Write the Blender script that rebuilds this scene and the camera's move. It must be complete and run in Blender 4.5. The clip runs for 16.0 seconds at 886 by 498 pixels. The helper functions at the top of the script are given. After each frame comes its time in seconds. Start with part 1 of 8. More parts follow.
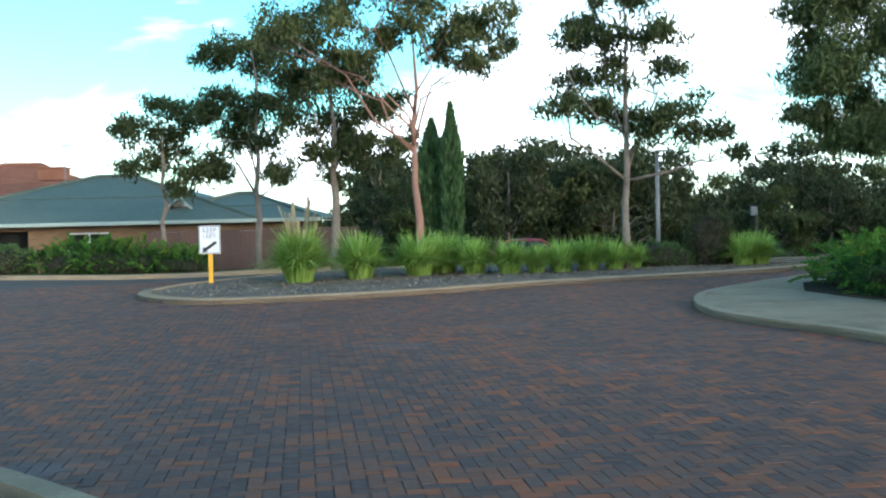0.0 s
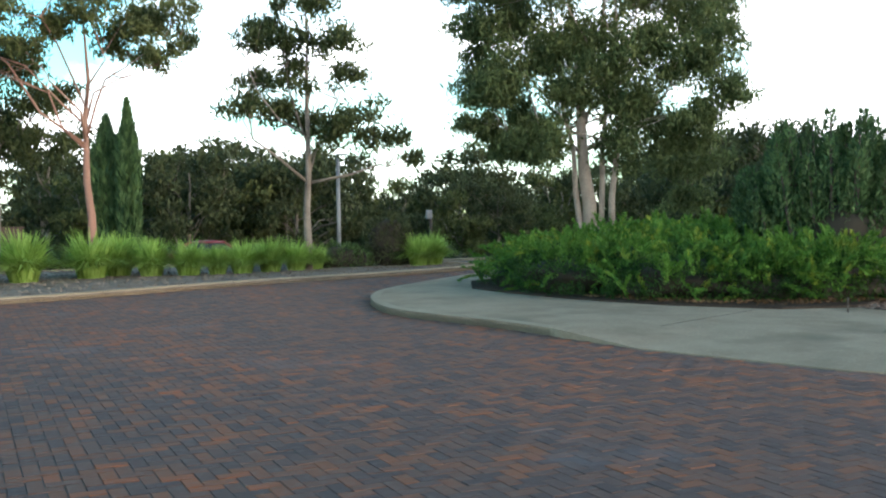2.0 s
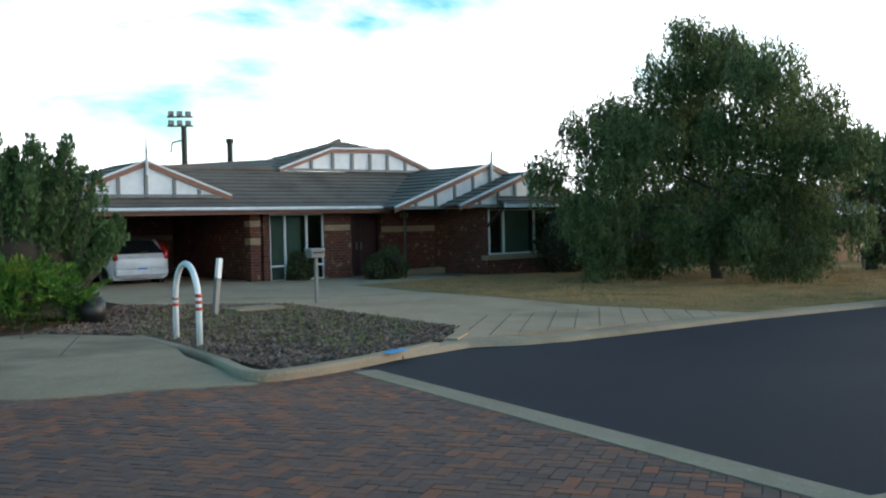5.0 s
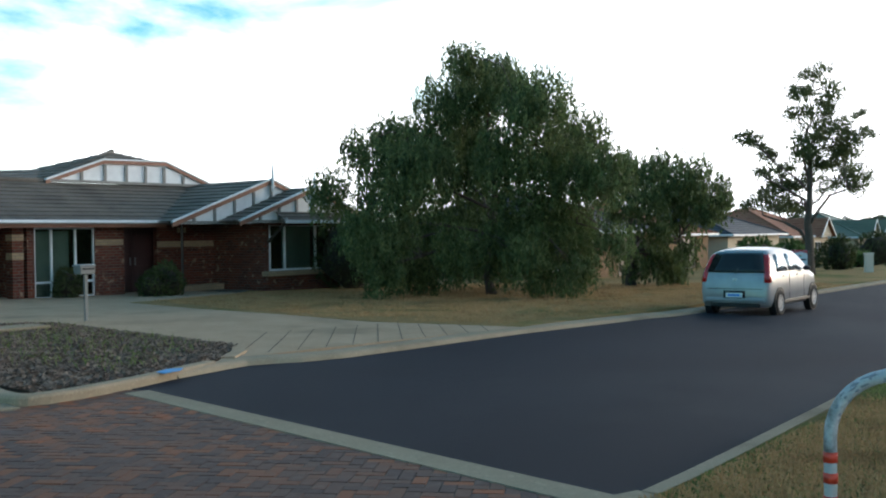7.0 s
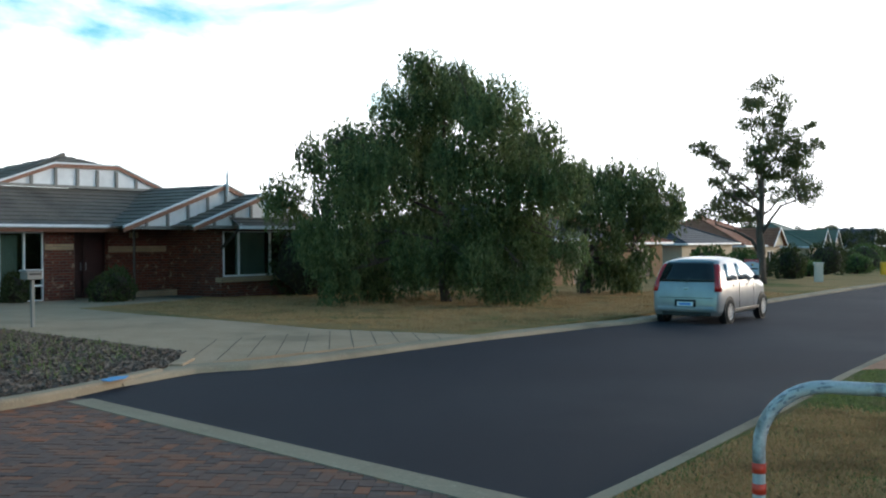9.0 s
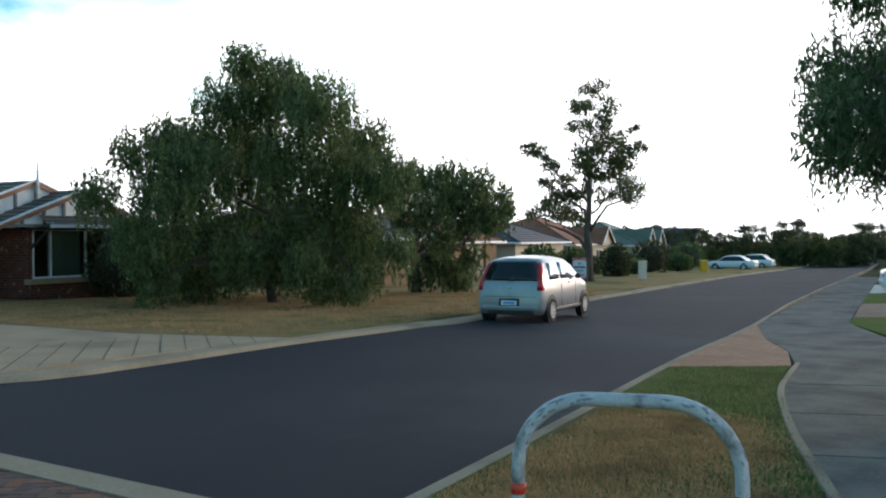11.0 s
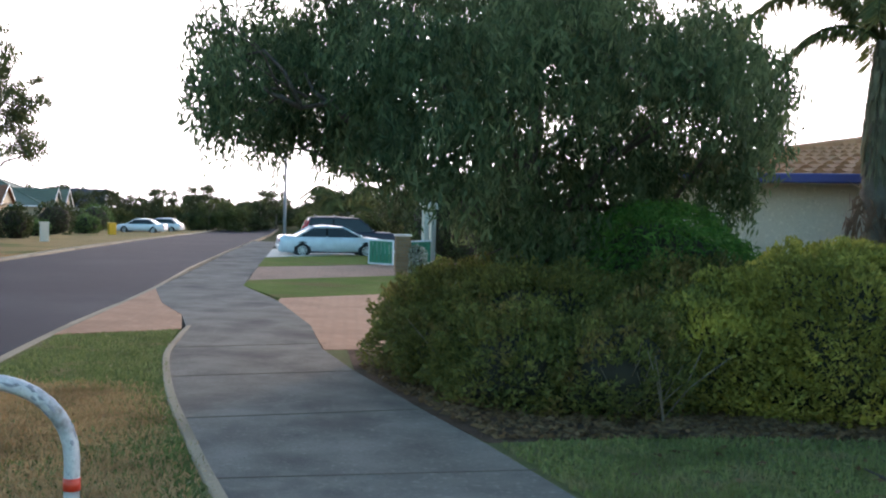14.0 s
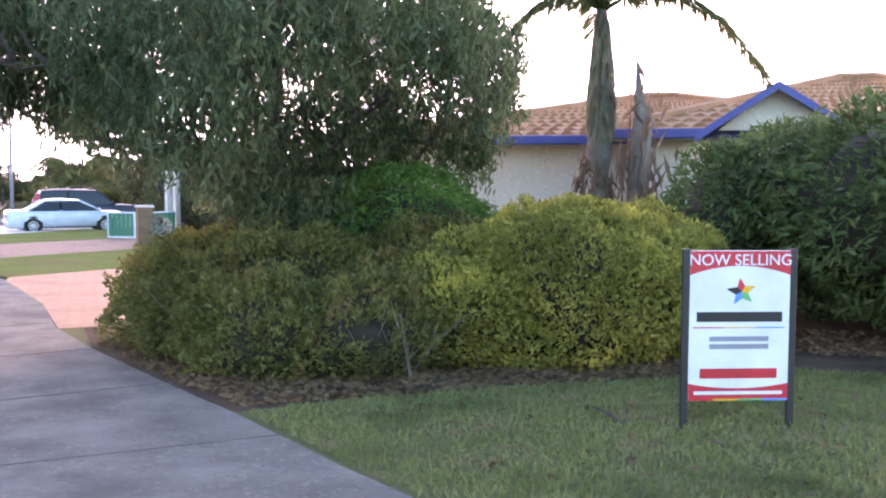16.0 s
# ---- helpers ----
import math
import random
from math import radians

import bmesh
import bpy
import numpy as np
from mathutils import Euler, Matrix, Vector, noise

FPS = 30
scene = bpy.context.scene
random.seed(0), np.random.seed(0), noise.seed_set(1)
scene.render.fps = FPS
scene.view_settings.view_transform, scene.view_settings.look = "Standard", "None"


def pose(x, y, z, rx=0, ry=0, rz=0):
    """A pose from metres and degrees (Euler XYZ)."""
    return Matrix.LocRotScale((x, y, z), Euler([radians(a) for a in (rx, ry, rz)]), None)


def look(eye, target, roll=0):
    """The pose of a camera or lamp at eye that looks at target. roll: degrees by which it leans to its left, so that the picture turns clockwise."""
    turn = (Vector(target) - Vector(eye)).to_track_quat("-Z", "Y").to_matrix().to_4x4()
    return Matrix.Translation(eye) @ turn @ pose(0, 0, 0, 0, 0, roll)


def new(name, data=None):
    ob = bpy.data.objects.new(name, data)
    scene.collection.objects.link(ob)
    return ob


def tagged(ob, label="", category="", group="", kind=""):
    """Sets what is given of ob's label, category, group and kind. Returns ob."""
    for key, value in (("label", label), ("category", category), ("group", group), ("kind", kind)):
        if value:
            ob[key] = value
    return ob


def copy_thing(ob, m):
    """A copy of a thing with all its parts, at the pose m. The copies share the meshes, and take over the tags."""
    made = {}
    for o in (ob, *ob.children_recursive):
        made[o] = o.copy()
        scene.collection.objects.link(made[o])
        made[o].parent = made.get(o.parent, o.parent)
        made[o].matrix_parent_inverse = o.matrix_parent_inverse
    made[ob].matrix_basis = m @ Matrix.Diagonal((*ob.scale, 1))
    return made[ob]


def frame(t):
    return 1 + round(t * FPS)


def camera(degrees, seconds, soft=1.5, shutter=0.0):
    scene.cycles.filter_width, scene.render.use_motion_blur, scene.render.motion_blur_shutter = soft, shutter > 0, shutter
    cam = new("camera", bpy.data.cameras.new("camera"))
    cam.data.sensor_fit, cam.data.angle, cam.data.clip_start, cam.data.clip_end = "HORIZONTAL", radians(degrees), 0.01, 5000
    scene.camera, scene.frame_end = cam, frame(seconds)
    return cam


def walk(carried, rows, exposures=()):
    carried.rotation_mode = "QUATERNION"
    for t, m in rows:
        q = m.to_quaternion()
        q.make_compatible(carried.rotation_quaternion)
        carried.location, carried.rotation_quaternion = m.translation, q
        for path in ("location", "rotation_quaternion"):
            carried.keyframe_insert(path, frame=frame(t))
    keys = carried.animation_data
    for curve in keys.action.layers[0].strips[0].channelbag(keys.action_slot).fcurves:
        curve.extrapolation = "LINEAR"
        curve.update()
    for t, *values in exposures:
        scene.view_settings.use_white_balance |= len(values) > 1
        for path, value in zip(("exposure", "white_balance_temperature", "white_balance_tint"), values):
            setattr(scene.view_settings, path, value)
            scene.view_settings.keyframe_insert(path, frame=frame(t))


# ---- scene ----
# Camera -------------------------------------------------------------
cam = camera(48.0, 16.0, soft=2.1)
PATH = [
    (0, -0.288, 0.390, 1.554, 0.00, -1.94, 1.32),
    (0.5, -0.280, 0.390, 1.563, -0.23, -1.75, 1.21),
    (1, -0.281, 0.384, 1.558, -1.03, -1.51, 1.46),
    (1.5, -0.311, 0.256, 1.547, -8.38, -2.18, 1.52),
    (2, -0.232, 0.221, 1.510, -17.97, -2.07, 0.72),
    (2.5, -0.512, 0.390, 1.522, -27.90, -1.55, 0.30),
    (3, -0.363, 0.375, 1.517, -36.93, -1.71, -0.22),
    (3.5, -0.259, 0.343, 1.509, -45.59, -1.45, 0.19),
    (4, -0.146, 0.400, 1.493, -51.28, -1.82, -0.15),
    (4.5, -0.128, 0.405, 1.503, -57.91, -1.60, 1.24),
    (5, -0.165, 0.375, 1.510, -63.40, -1.47, 1.31),
    (7.5, -0.325, 0.264, 1.549, -76.86, -0.68, 0.88),
    (8, -0.330, 0.267, 1.553, -77.19, -0.58, 0.95),
    (10.5, 0.009, -0.065, 1.563, -83.69, -0.42, -0.61),
    (11, 0.170, -0.130, 1.564, -87.37, -0.57, 0.39),
    (11.5, 0.307, -0.251, 1.546, -88.76, -0.93, -1.37),
    (12, 0.427, -0.381, 1.537, -96.72, -1.04, -2.52),
    (12.5, 0.466, -0.415, 1.528, -101.96, -1.24, -1.70),
    (13, 0.451, -0.413, 1.535, -107.45, -1.92, -1.15),
    (13.5, 0.347, -0.403, 1.559, -113.58, -2.15, -1.47),
    (14, 0.313, -0.410, 1.565, -120.25, -2.37, -1.47),
    (14.5, 0.273, -0.397, 1.535, -125.44, -3.10, -1.62),
    (15, 0.304, -0.444, 1.519, -129.66, -5.30, -2.36),
    (15.5, 0.307, -0.464, 1.531, -132.82, -4.25, -0.74),
    (16, 0.290, -0.466, 1.536, -134.56, -4.05, -0.18),
]
walk(cam, [(t, pose(x, y, z, 90 + pitch, roll, yaw)) for t, x, y, z, yaw, pitch, roll in PATH],
     exposures=[(0, 1.6, 5700, 4), (1.2, 1.6, 5800, 4), (2, 1.75, 6200, 8), (2.8, 1.6, 6200, 8), (3.5, 1.4, 6080, 7), (5, 1.22, 6130, 7), (8, 1.12, 6200, 8), (11, 1.08, 6300, 10), (12.5, 0.98, 6450, 13), (13.5, 1.45, 6550, 18), (14, 1.85, 6700, 25), (14.5, 2.25, 6800, 34), (15.2, 2.90, 6950, 46), (16, 3.10, 7000, 56)])

# Sky and sun --------------------------------------------------------
SUN_YAW, SUN_ELEV = 140.0, 7.0          # clockwise from +y, degrees
world = bpy.data.worlds.new("evening_sky")
scene.world = world
world.use_nodes = True
wt = world.node_tree
wt.nodes.clear()


def node(tree, kind, **values):
    n = tree.nodes.new(kind)
    for key, value in values.items():
        n.inputs[key.replace("_", " ")].default_value = value
    return n


w_out = wt.nodes.new("ShaderNodeOutputWorld")
sky = wt.nodes.new("ShaderNodeTexSky")
sky.sky_type, sky.sun_disc = "NISHITA", False
sky.sun_elevation, sky.sun_rotation = radians(SUN_ELEV), radians(SUN_YAW)
sky.air_density, sky.dust_density, sky.ozone_density = 1.0, 0.4, 2.0
w_tint = wt.nodes.new("ShaderNodeMix")
w_tint.data_type, w_tint.blend_type = "RGBA", "MULTIPLY"
w_tint.inputs[0].default_value = 1.0
w_tint.inputs[7].default_value = (0.72, 1.14, 1.10, 1)
w_sky = node(wt, "ShaderNodeBackground", Strength=0.15)
w_cloud = node(wt, "ShaderNodeBackground", Color=(1.0, 0.99, 0.985, 1), Strength=1.22)
w_mix = wt.nodes.new("ShaderNodeMixShader")
w_co = wt.nodes.new("ShaderNodeTexCoord")
w_map = wt.nodes.new("ShaderNodeMapping")
w_map.inputs["Scale"].default_value = (1.0, 1.0, 3.6)
w_map.inputs["Location"].default_value = (0.35, 0.1, 0.2)
w_map.inputs["Rotation"].default_value = (0, 0, radians(38))
w_noise = node(wt, "ShaderNodeTexNoise", Scale=2.1, Detail=7.0, Roughness=0.55, Distortion=0.5)
# cloud cover is thickest round the low sun and thins overhead
w_dot = wt.nodes.new("ShaderNodeVectorMath")
w_dot.operation = "DOT_PRODUCT"
w_dot.inputs[1].default_value = (0.22 * math.sin(radians(140)), 0.22 * math.cos(radians(140)), -0.62)
w_add = wt.nodes.new("ShaderNodeMath")
w_add.operation = "ADD"
w_ramp = wt.nodes.new("ShaderNodeValToRGB")
w_ramp.color_ramp.elements[0].position, w_ramp.color_ramp.elements[1].position = 0.25, 0.45
wl = wt.links.new
wl(w_co.outputs["Generated"], w_map.inputs["Vector"])
wl(w_map.outputs["Vector"], w_noise.inputs["Vector"])
wl(w_co.outputs["Generated"], w_dot.inputs[0])
wl(w_noise.outputs["Fac"], w_add.inputs[0])
wl(w_dot.outputs["Value"], w_add.inputs[1])
wl(w_add.outputs["Value"], w_ramp.inputs["Fac"])
wl(sky.outputs["Color"], w_tint.inputs[6])
wl(w_tint.outputs[2], w_sky.inputs["Color"])
wl(w_ramp.outputs["Color"], w_mix.inputs["Fac"])
wl(w_sky.outputs["Background"], w_mix.inputs[1])
wl(w_cloud.outputs["Background"], w_mix.inputs[2])
wl(w_mix.outputs["Shader"], w_out.inputs["Surface"])

sun = new("sun", bpy.data.lights.new("sun", "SUN"))
sun.data.energy, sun.data.angle, sun.data.color = 0.8, radians(11.0), (1.0, 0.80, 0.58)
sun_way = Vector((math.sin(radians(SUN_YAW)) * math.cos(radians(SUN_ELEV)),
                  math.cos(radians(SUN_YAW)) * math.cos(radians(SUN_ELEV)), math.sin(radians(SUN_ELEV))))
sun.matrix_world = look(sun_way * 100, (0, 0, 0))

# Materials ----------------------------------------------------------


def shader(name):
    m = bpy.data.materials.new(name)
    m.use_nodes = True
    t = m.node_tree
    return m, t, t.nodes["Principled BSDF"], t.links.new


def rgb(t, link, a, b, fac, mode="MIX"):
    mix = t.nodes.new("ShaderNodeMix")
    mix.data_type, mix.blend_type = "RGBA", mode
    for slot, value in ((6, a), (7, b)):
        if isinstance(value, tuple):
            mix.inputs[slot].default_value = (*value, 1)
        else:
            link(value, mix.inputs[slot])
    if isinstance(fac, (int, float)):
        mix.inputs[0].default_value = fac
    else:
        link(fac, mix.inputs[0])
    return mix.outputs[2]


def grain(t, link, scale, detail=4.0, low=0.3, high=0.7, where=None, rough=0.6):
    n = node(t, "ShaderNodeTexNoise", Scale=scale, Detail=detail, Roughness=rough)
    if where is None:
        where = t.nodes.new("ShaderNodeNewGeometry").outputs["Position"]
    link(where, n.inputs["Vector"])
    r = t.nodes.new("ShaderNodeMapRange")
    r.inputs["From Min"].default_value, r.inputs["From Max"].default_value = low, high
    link(n.outputs["Fac"], r.inputs["Value"])
    return r.outputs["Result"]


def bump(t, link, p, height, strength, distance):
    b = node(t, "ShaderNodeBump", Strength=strength, Distance=distance)
    link(height, b.inputs["Height"])
    link(b.outputs["Normal"], p.inputs["Normal"])


def surface(name, a, b, rough=0.8, big=0.6, fine=20.0, stain=None, relief=0.3, depth=0.01, metal=0.0, spread=0.0, shine=0.5):
    """Two colours at two scales, with fine relief; stain: a third colour in blotches."""
    m, t, p, link = shader(name)
    c = rgb(t, link, a, b, grain(t, link, big))
    c = rgb(t, link, c, tuple(min(1, 1.6 * v + 0.001) for v in b), grain(t, link, fine, 3, 0.55, 1.0))
    c = rgb(t, link, c, tuple(0.5 * v for v in a), grain(t, link, fine * 1.7, 2, 0.6, 0.9))
    if stain:
        c = rgb(t, link, c, stain, grain(t, link, big * 0.45, 5, 0.52, 0.68))
    if spread:
        info = t.nodes.new("ShaderNodeObjectInfo")
        hsv = t.nodes.new("ShaderNodeHueSaturation")
        r = t.nodes.new("ShaderNodeMapRange")
        r.inputs["To Min"].default_value, r.inputs["To Max"].default_value = 1 - spread, 1 + spread
        link(info.outputs["Random"], r.inputs["Value"])
        link(r.outputs["Result"], hsv.inputs["Value"])
        link(c, hsv.inputs["Color"])
        c = hsv.outputs["Color"]
    link(c, p.inputs["Base Color"])
    p.inputs["Roughness"].default_value, p.inputs["Metallic"].default_value = rough, metal
    p.inputs["Specular IOR Level"].default_value = shine
    bump(t, link, p, grain(t, link, fine * 2, 4, 0.2, 0.8), relief, depth)
    return m


def plain(name, c, rough=0.5, metal=0.0, coat=0.0):
    m, t, p, link = shader(name)
    v = rgb(t, link, c, tuple(0.8 * k for k in c), grain(t, link, 3.0))
    link(v, p.inputs["Base Color"])
    p.inputs["Roughness"].default_value, p.inputs["Metallic"].default_value = rough, metal
    p.inputs["Coat Weight"].default_value = coat
    return m


def leafy(name, dark, light, tip=None, glow=0.35):
    """Leaves: each one its own shade, with light passing through."""
    m, t, p, link = shader(name)
    geo = t.nodes.new("ShaderNodeNewGeometry")
    c = rgb(t, link, dark, light, geo.outputs["Random Per Island"])
    c = rgb(t, link, c, tuple(0.55 * v for v in dark), grain(t, link, 1.3, 3, 0.5, 0.75))
    if tip:
        c = rgb(t, link, c, tip, grain(t, link, 2.2, 3, 0.55, 0.75))
    link(c, p.inputs["Base Color"])
    p.inputs["Roughness"].default_value = 0.6
    p.inputs["Specular IOR Level"].default_value = 0.2
    tr = t.nodes.new("ShaderNodeBsdfTranslucent")
    link(c, tr.inputs["Color"])
    mix = t.nodes.new("ShaderNodeMixShader")
    mix.inputs[0].default_value = glow
    link(p.outputs[0], mix.inputs[1])
    link(tr.outputs[0], mix.inputs[2])
    link(mix.outputs[0], t.nodes["Material Output"].inputs["Surface"])
    return m


def masonry(name, a, b, mortar, bw, bh, gap, rough=0.85, turn=0.0, flat=False, blotch=None):
    """Coursed pieces too far off to be modelled singly; the pattern lies in the object's own x and z (or x and y)."""
    m, t, p, link = shader(name)
    co = t.nodes.new("ShaderNodeTexCoord")
    mp = t.nodes.new("ShaderNodeMapping")
    link(co.outputs["Object"], mp.inputs["Vector"])
    if flat:
        mp.inputs["Rotation"].default_value = (0, 0, radians(turn))
        vec = mp.outputs["Vector"]
    else:
        sep = t.nodes.new("ShaderNodeSeparateXYZ")
        com = t.nodes.new("ShaderNodeCombineXYZ")
        add = t.nodes.new("ShaderNodeMath")
        add.operation = "ADD"
        link(mp.outputs["Vector"], sep.inputs[0])
        link(sep.outputs[0], add.inputs[0])
        link(sep.outputs[1], add.inputs[1])
        link(add.outputs[0], com.inputs[0])
        link(sep.outputs[2], com.inputs[1])
        vec = com.outputs[0]
    br = node(t, "ShaderNodeTexBrick", Color1=(*a, 1), Color2=(*b, 1), Mortar=(*mortar, 1), Scale=1.0,
              Brick_Width=bw, Row_Height=bh, Mortar_Size=gap, Mortar_Smooth=0.2, Bias=0.0)
    link(vec, br.inputs["Vector"])
    c = br.outputs["Color"]
    if blotch:
        c = rgb(t, link, c, blotch, grain(t, link, 5.0, 2, 0.62, 0.68))
    c = rgb(t, link, c, tuple(0.6 * v for v in a), grain(t, link, 0.8, 4, 0.5, 0.9))
    link(c, p.inputs["Base Color"])
    p.inputs["Roughness"].default_value = rough
    p.inputs["Specular IOR Level"].default_value = 0.1
    inv = t.nodes.new("ShaderNodeMath")
    inv.operation = "SUBTRACT"
    inv.inputs[0].default_value = 1.0
    link(br.outputs["Fac"], inv.inputs[1])
    bump(t, link, p, inv.outputs[0], 0.4, 0.01)
    return m


def clay_pavers():
    """Clay pavers burnt from orange to blue-black, one shade to a brick."""
    m, t, p, link = shader("clay_paver")
    geo, info = t.nodes.new("ShaderNodeNewGeometry"), t.nodes.new("ShaderNodeObjectInfo")
    add, fr = t.nodes.new("ShaderNodeMath"), t.nodes.new("ShaderNodeMath")
    add.operation, fr.operation = "ADD", "FRACT"
    link(geo.outputs["Random Per Island"], add.inputs[0])
    link(info.outputs["Random"], add.inputs[1])
    link(add.outputs[0], fr.inputs[0])
    ramp = t.nodes.new("ShaderNodeValToRGB")
    e = ramp.color_ramp.elements
    e[0].position, e[0].color = 0.0, (0.077, 0.050, 0.045, 1)
    e[1].position, e[1].color = 1.0, (0.246, 0.084, 0.040, 1)
    for pos, c in ((0.22, (0.093, 0.058, 0.050, 1)), (0.45, (0.115, 0.067, 0.053, 1)), (0.65, (0.145, 0.072, 0.049, 1)),
                   (0.82, (0.175, 0.075, 0.045, 1)), (0.93, (0.203, 0.079, 0.041, 1))):
        s = e.new(pos)
        s.color = c
    # broad patches of darker and redder kiln batches
    shift = t.nodes.new("ShaderNodeMath")
    shift.operation = "MULTIPLY_ADD"
    link(grain(t, link, 0.28, 3, 0.25, 0.75), shift.inputs[0])
    shift.inputs[1].default_value = 0.5
    shift.inputs[2].default_value = -0.25
    tot = t.nodes.new("ShaderNodeMath")
    tot.operation = "ADD"
    tot.use_clamp = True
    link(fr.outputs[0], tot.inputs[0])
    link(shift.outputs[0], tot.inputs[1])
    link(tot.outputs[0], ramp.inputs["Fac"])
    c = rgb(t, link, ramp.outputs["Color"], (0.151, 0.118, 0.101), grain(t, link, 14.0, 4, 0.5, 1.0))
    c = rgb(t, link, c, (0.129, 0.110, 0.112), grain(t, link, 0.55, 5, 0.58, 0.8))
    link(c, p.inputs["Base Color"])
    p.inputs["Roughness"].default_value = 0.8
    p.inputs["Specular IOR Level"].default_value = 0.22
    bump(t, link, p, grain(t, link, 60.0, 3, 0.2, 0.8), 0.35, 0.004)
    return m


M_PAVER = clay_pavers()
M_PAVERFAR = masonry("distant_clay_paving", (0.105, 0.055, 0.040), (0.065, 0.045, 0.040), (0.055, 0.042, 0.036), 0.22, 0.11, 0.006, flat=True, turn=8)
M_SAND = surface("jointing_sand", (0.06, 0.048, 0.040), (0.085, 0.066, 0.055), 0.95, 1.0, 40)
M_ASPHALT = surface("asphalt", (0.0152, 0.0170, 0.0246), (0.0209, 0.0240, 0.0336), 0.8, 0.35, 60, stain=(0.0314, 0.0330, 0.0414), relief=0.5, depth=0.006, shine=0.12)
M_CONCRETE = surface("footpath_concrete", (0.120, 0.110, 0.095), (0.215, 0.198, 0.172), 0.9, 1.6, 26, stain=(0.098, 0.09, 0.08), shine=0.06, relief=0.6)
M_CORNER = surface("pale_corner_concrete", (0.248, 0.194, 0.135), (0.329, 0.263, 0.188), 0.9, 1.3, 26, stain=(0.196, 0.158, 0.111), shine=0.06, relief=0.5)
M_KERB = surface("kerb_concrete", (0.26, 0.21, 0.148), (0.325, 0.265, 0.19), 0.85, 0.9, 25, stain=(0.178, 0.145, 0.102), shine=0.08)
M_TANKERB = surface("tan_kerb_concrete", (0.29, 0.21, 0.13), (0.34, 0.26, 0.17), 0.85, 0.9, 25, stain=(0.2, 0.16, 0.12), shine=0.08)
M_PINK = masonry("pink_paving", (0.36, 0.185, 0.11), (0.42, 0.225, 0.14), (0.24, 0.14, 0.09), 0.22, 0.11, 0.008, flat=True, turn=-20)
M_BROWNPAVE = masonry("brown_paving", (0.25, 0.15, 0.105), (0.30, 0.185, 0.13), (0.16, 0.11, 0.08), 0.22, 0.11, 0.008, flat=True, turn=-20)
M_DRIVE = surface("driveway_paving", (0.347, 0.252, 0.168), (0.414, 0.308, 0.213), 0.9, 1.2, 24, stain=(0.280, 0.213, 0.146), shine=0.06, relief=0.5)
M_VERGE = surface("worn_verge_grass", (0.095, 0.135, 0.035), (0.145, 0.15, 0.058), 0.95, 0.8, 30, stain=(0.22, 0.155, 0.085), relief=0.9, depth=0.03, shine=0.03)
M_LAWN = surface("lawn", (0.105, 0.155, 0.032), (0.155, 0.195, 0.048), 0.95, 0.9, 35, stain=(0.17, 0.145, 0.055), relief=0.9, depth=0.03, shine=0.03)
M_FRONT = surface("shaded_lawn", (0.132, 0.144, 0.060), (0.186, 0.186, 0.090), 0.95, 0.9, 35, stain=(0.216, 0.174, 0.102), relief=0.9, depth=0.03, shine=0.03)
M_JOINT = surface("joint_dirt", (0.105, 0.089, 0.069), (0.14, 0.116, 0.092), 0.95, 2, 30, shine=0.05)
M_DRYLAWN = surface("dry_lawn", (0.350, 0.235, 0.112), (0.285, 0.205, 0.098), 0.95, 0.55, 30, stain=(0.109, 0.141, 0.045), relief=0.9, depth=0.03, shine=0.03)
M_SOIL = surface("garden_soil", (0.045, 0.034, 0.026), (0.075, 0.058, 0.045), 0.95, 0.9, 25, relief=0.9, depth=0.03, shine=0.03)
M_LITTERSOIL = surface("leaf_littered_soil", (0.105, 0.066, 0.048), (0.16, 0.104, 0.076), 0.95, 1.6, 32, stain=(0.06, 0.045, 0.035), relief=0.9, depth=0.03, shine=0.03)
M_GROUND = surface("scrub_ground", (0.05, 0.06, 0.022), (0.085, 0.08, 0.035), 0.95, 0.3, 12, stain=(0.10, 0.08, 0.05), relief=0.8, depth=0.05, shine=0.03)
M_CHIP = surface("bark_chip", (0.085, 0.062, 0.052), (0.215, 0.165, 0.135), 0.9, 3.0, 40, spread=0.4, shine=0.1)
M_WHITE = plain("white_paint", (0.74, 0.76, 0.78), 0.5)
M_WORNWHITE = surface("worn_white_paint", (0.361, 0.387, 0.413), (0.447, 0.464, 0.482), 0.5, 16, 40, stain=(0.112, 0.103, 0.095), relief=0.3)
M_RED = plain("red_paint", (0.55, 0.045, 0.02), 0.45)
M_GALV = surface("galvanised_steel", (0.17, 0.18, 0.19), (0.24, 0.25, 0.26), 0.55, 2, 20, metal=0.2)
M_BLACK = plain("black_plastic", (0.012, 0.012, 0.014), 0.5)
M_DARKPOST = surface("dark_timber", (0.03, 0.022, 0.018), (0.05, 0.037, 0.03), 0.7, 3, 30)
M_YELLOW = plain("yellow_paint", (0.75, 0.40, 0.012), 0.5)
M_BLUEPAINT = plain("blue_spray_paint", (0.05, 0.30, 0.62), 0.7)
M_BARK = surface("grey_bark", (0.144, 0.119, 0.094), (0.216, 0.180, 0.144), 0.85, 2.5, 14, stain=(0.086, 0.065, 0.050), relief=0.7, depth=0.02)
M_PINKBARK = surface("salmon_bark", (0.272, 0.136, 0.092), (0.232, 0.124, 0.088), 0.7, 2.0, 10, stain=(0.320, 0.200, 0.136), relief=0.3)
M_DARKBARK = surface("dark_bark", (0.055, 0.042, 0.034), (0.09, 0.07, 0.055), 0.9, 3, 16, relief=0.8, depth=0.03)
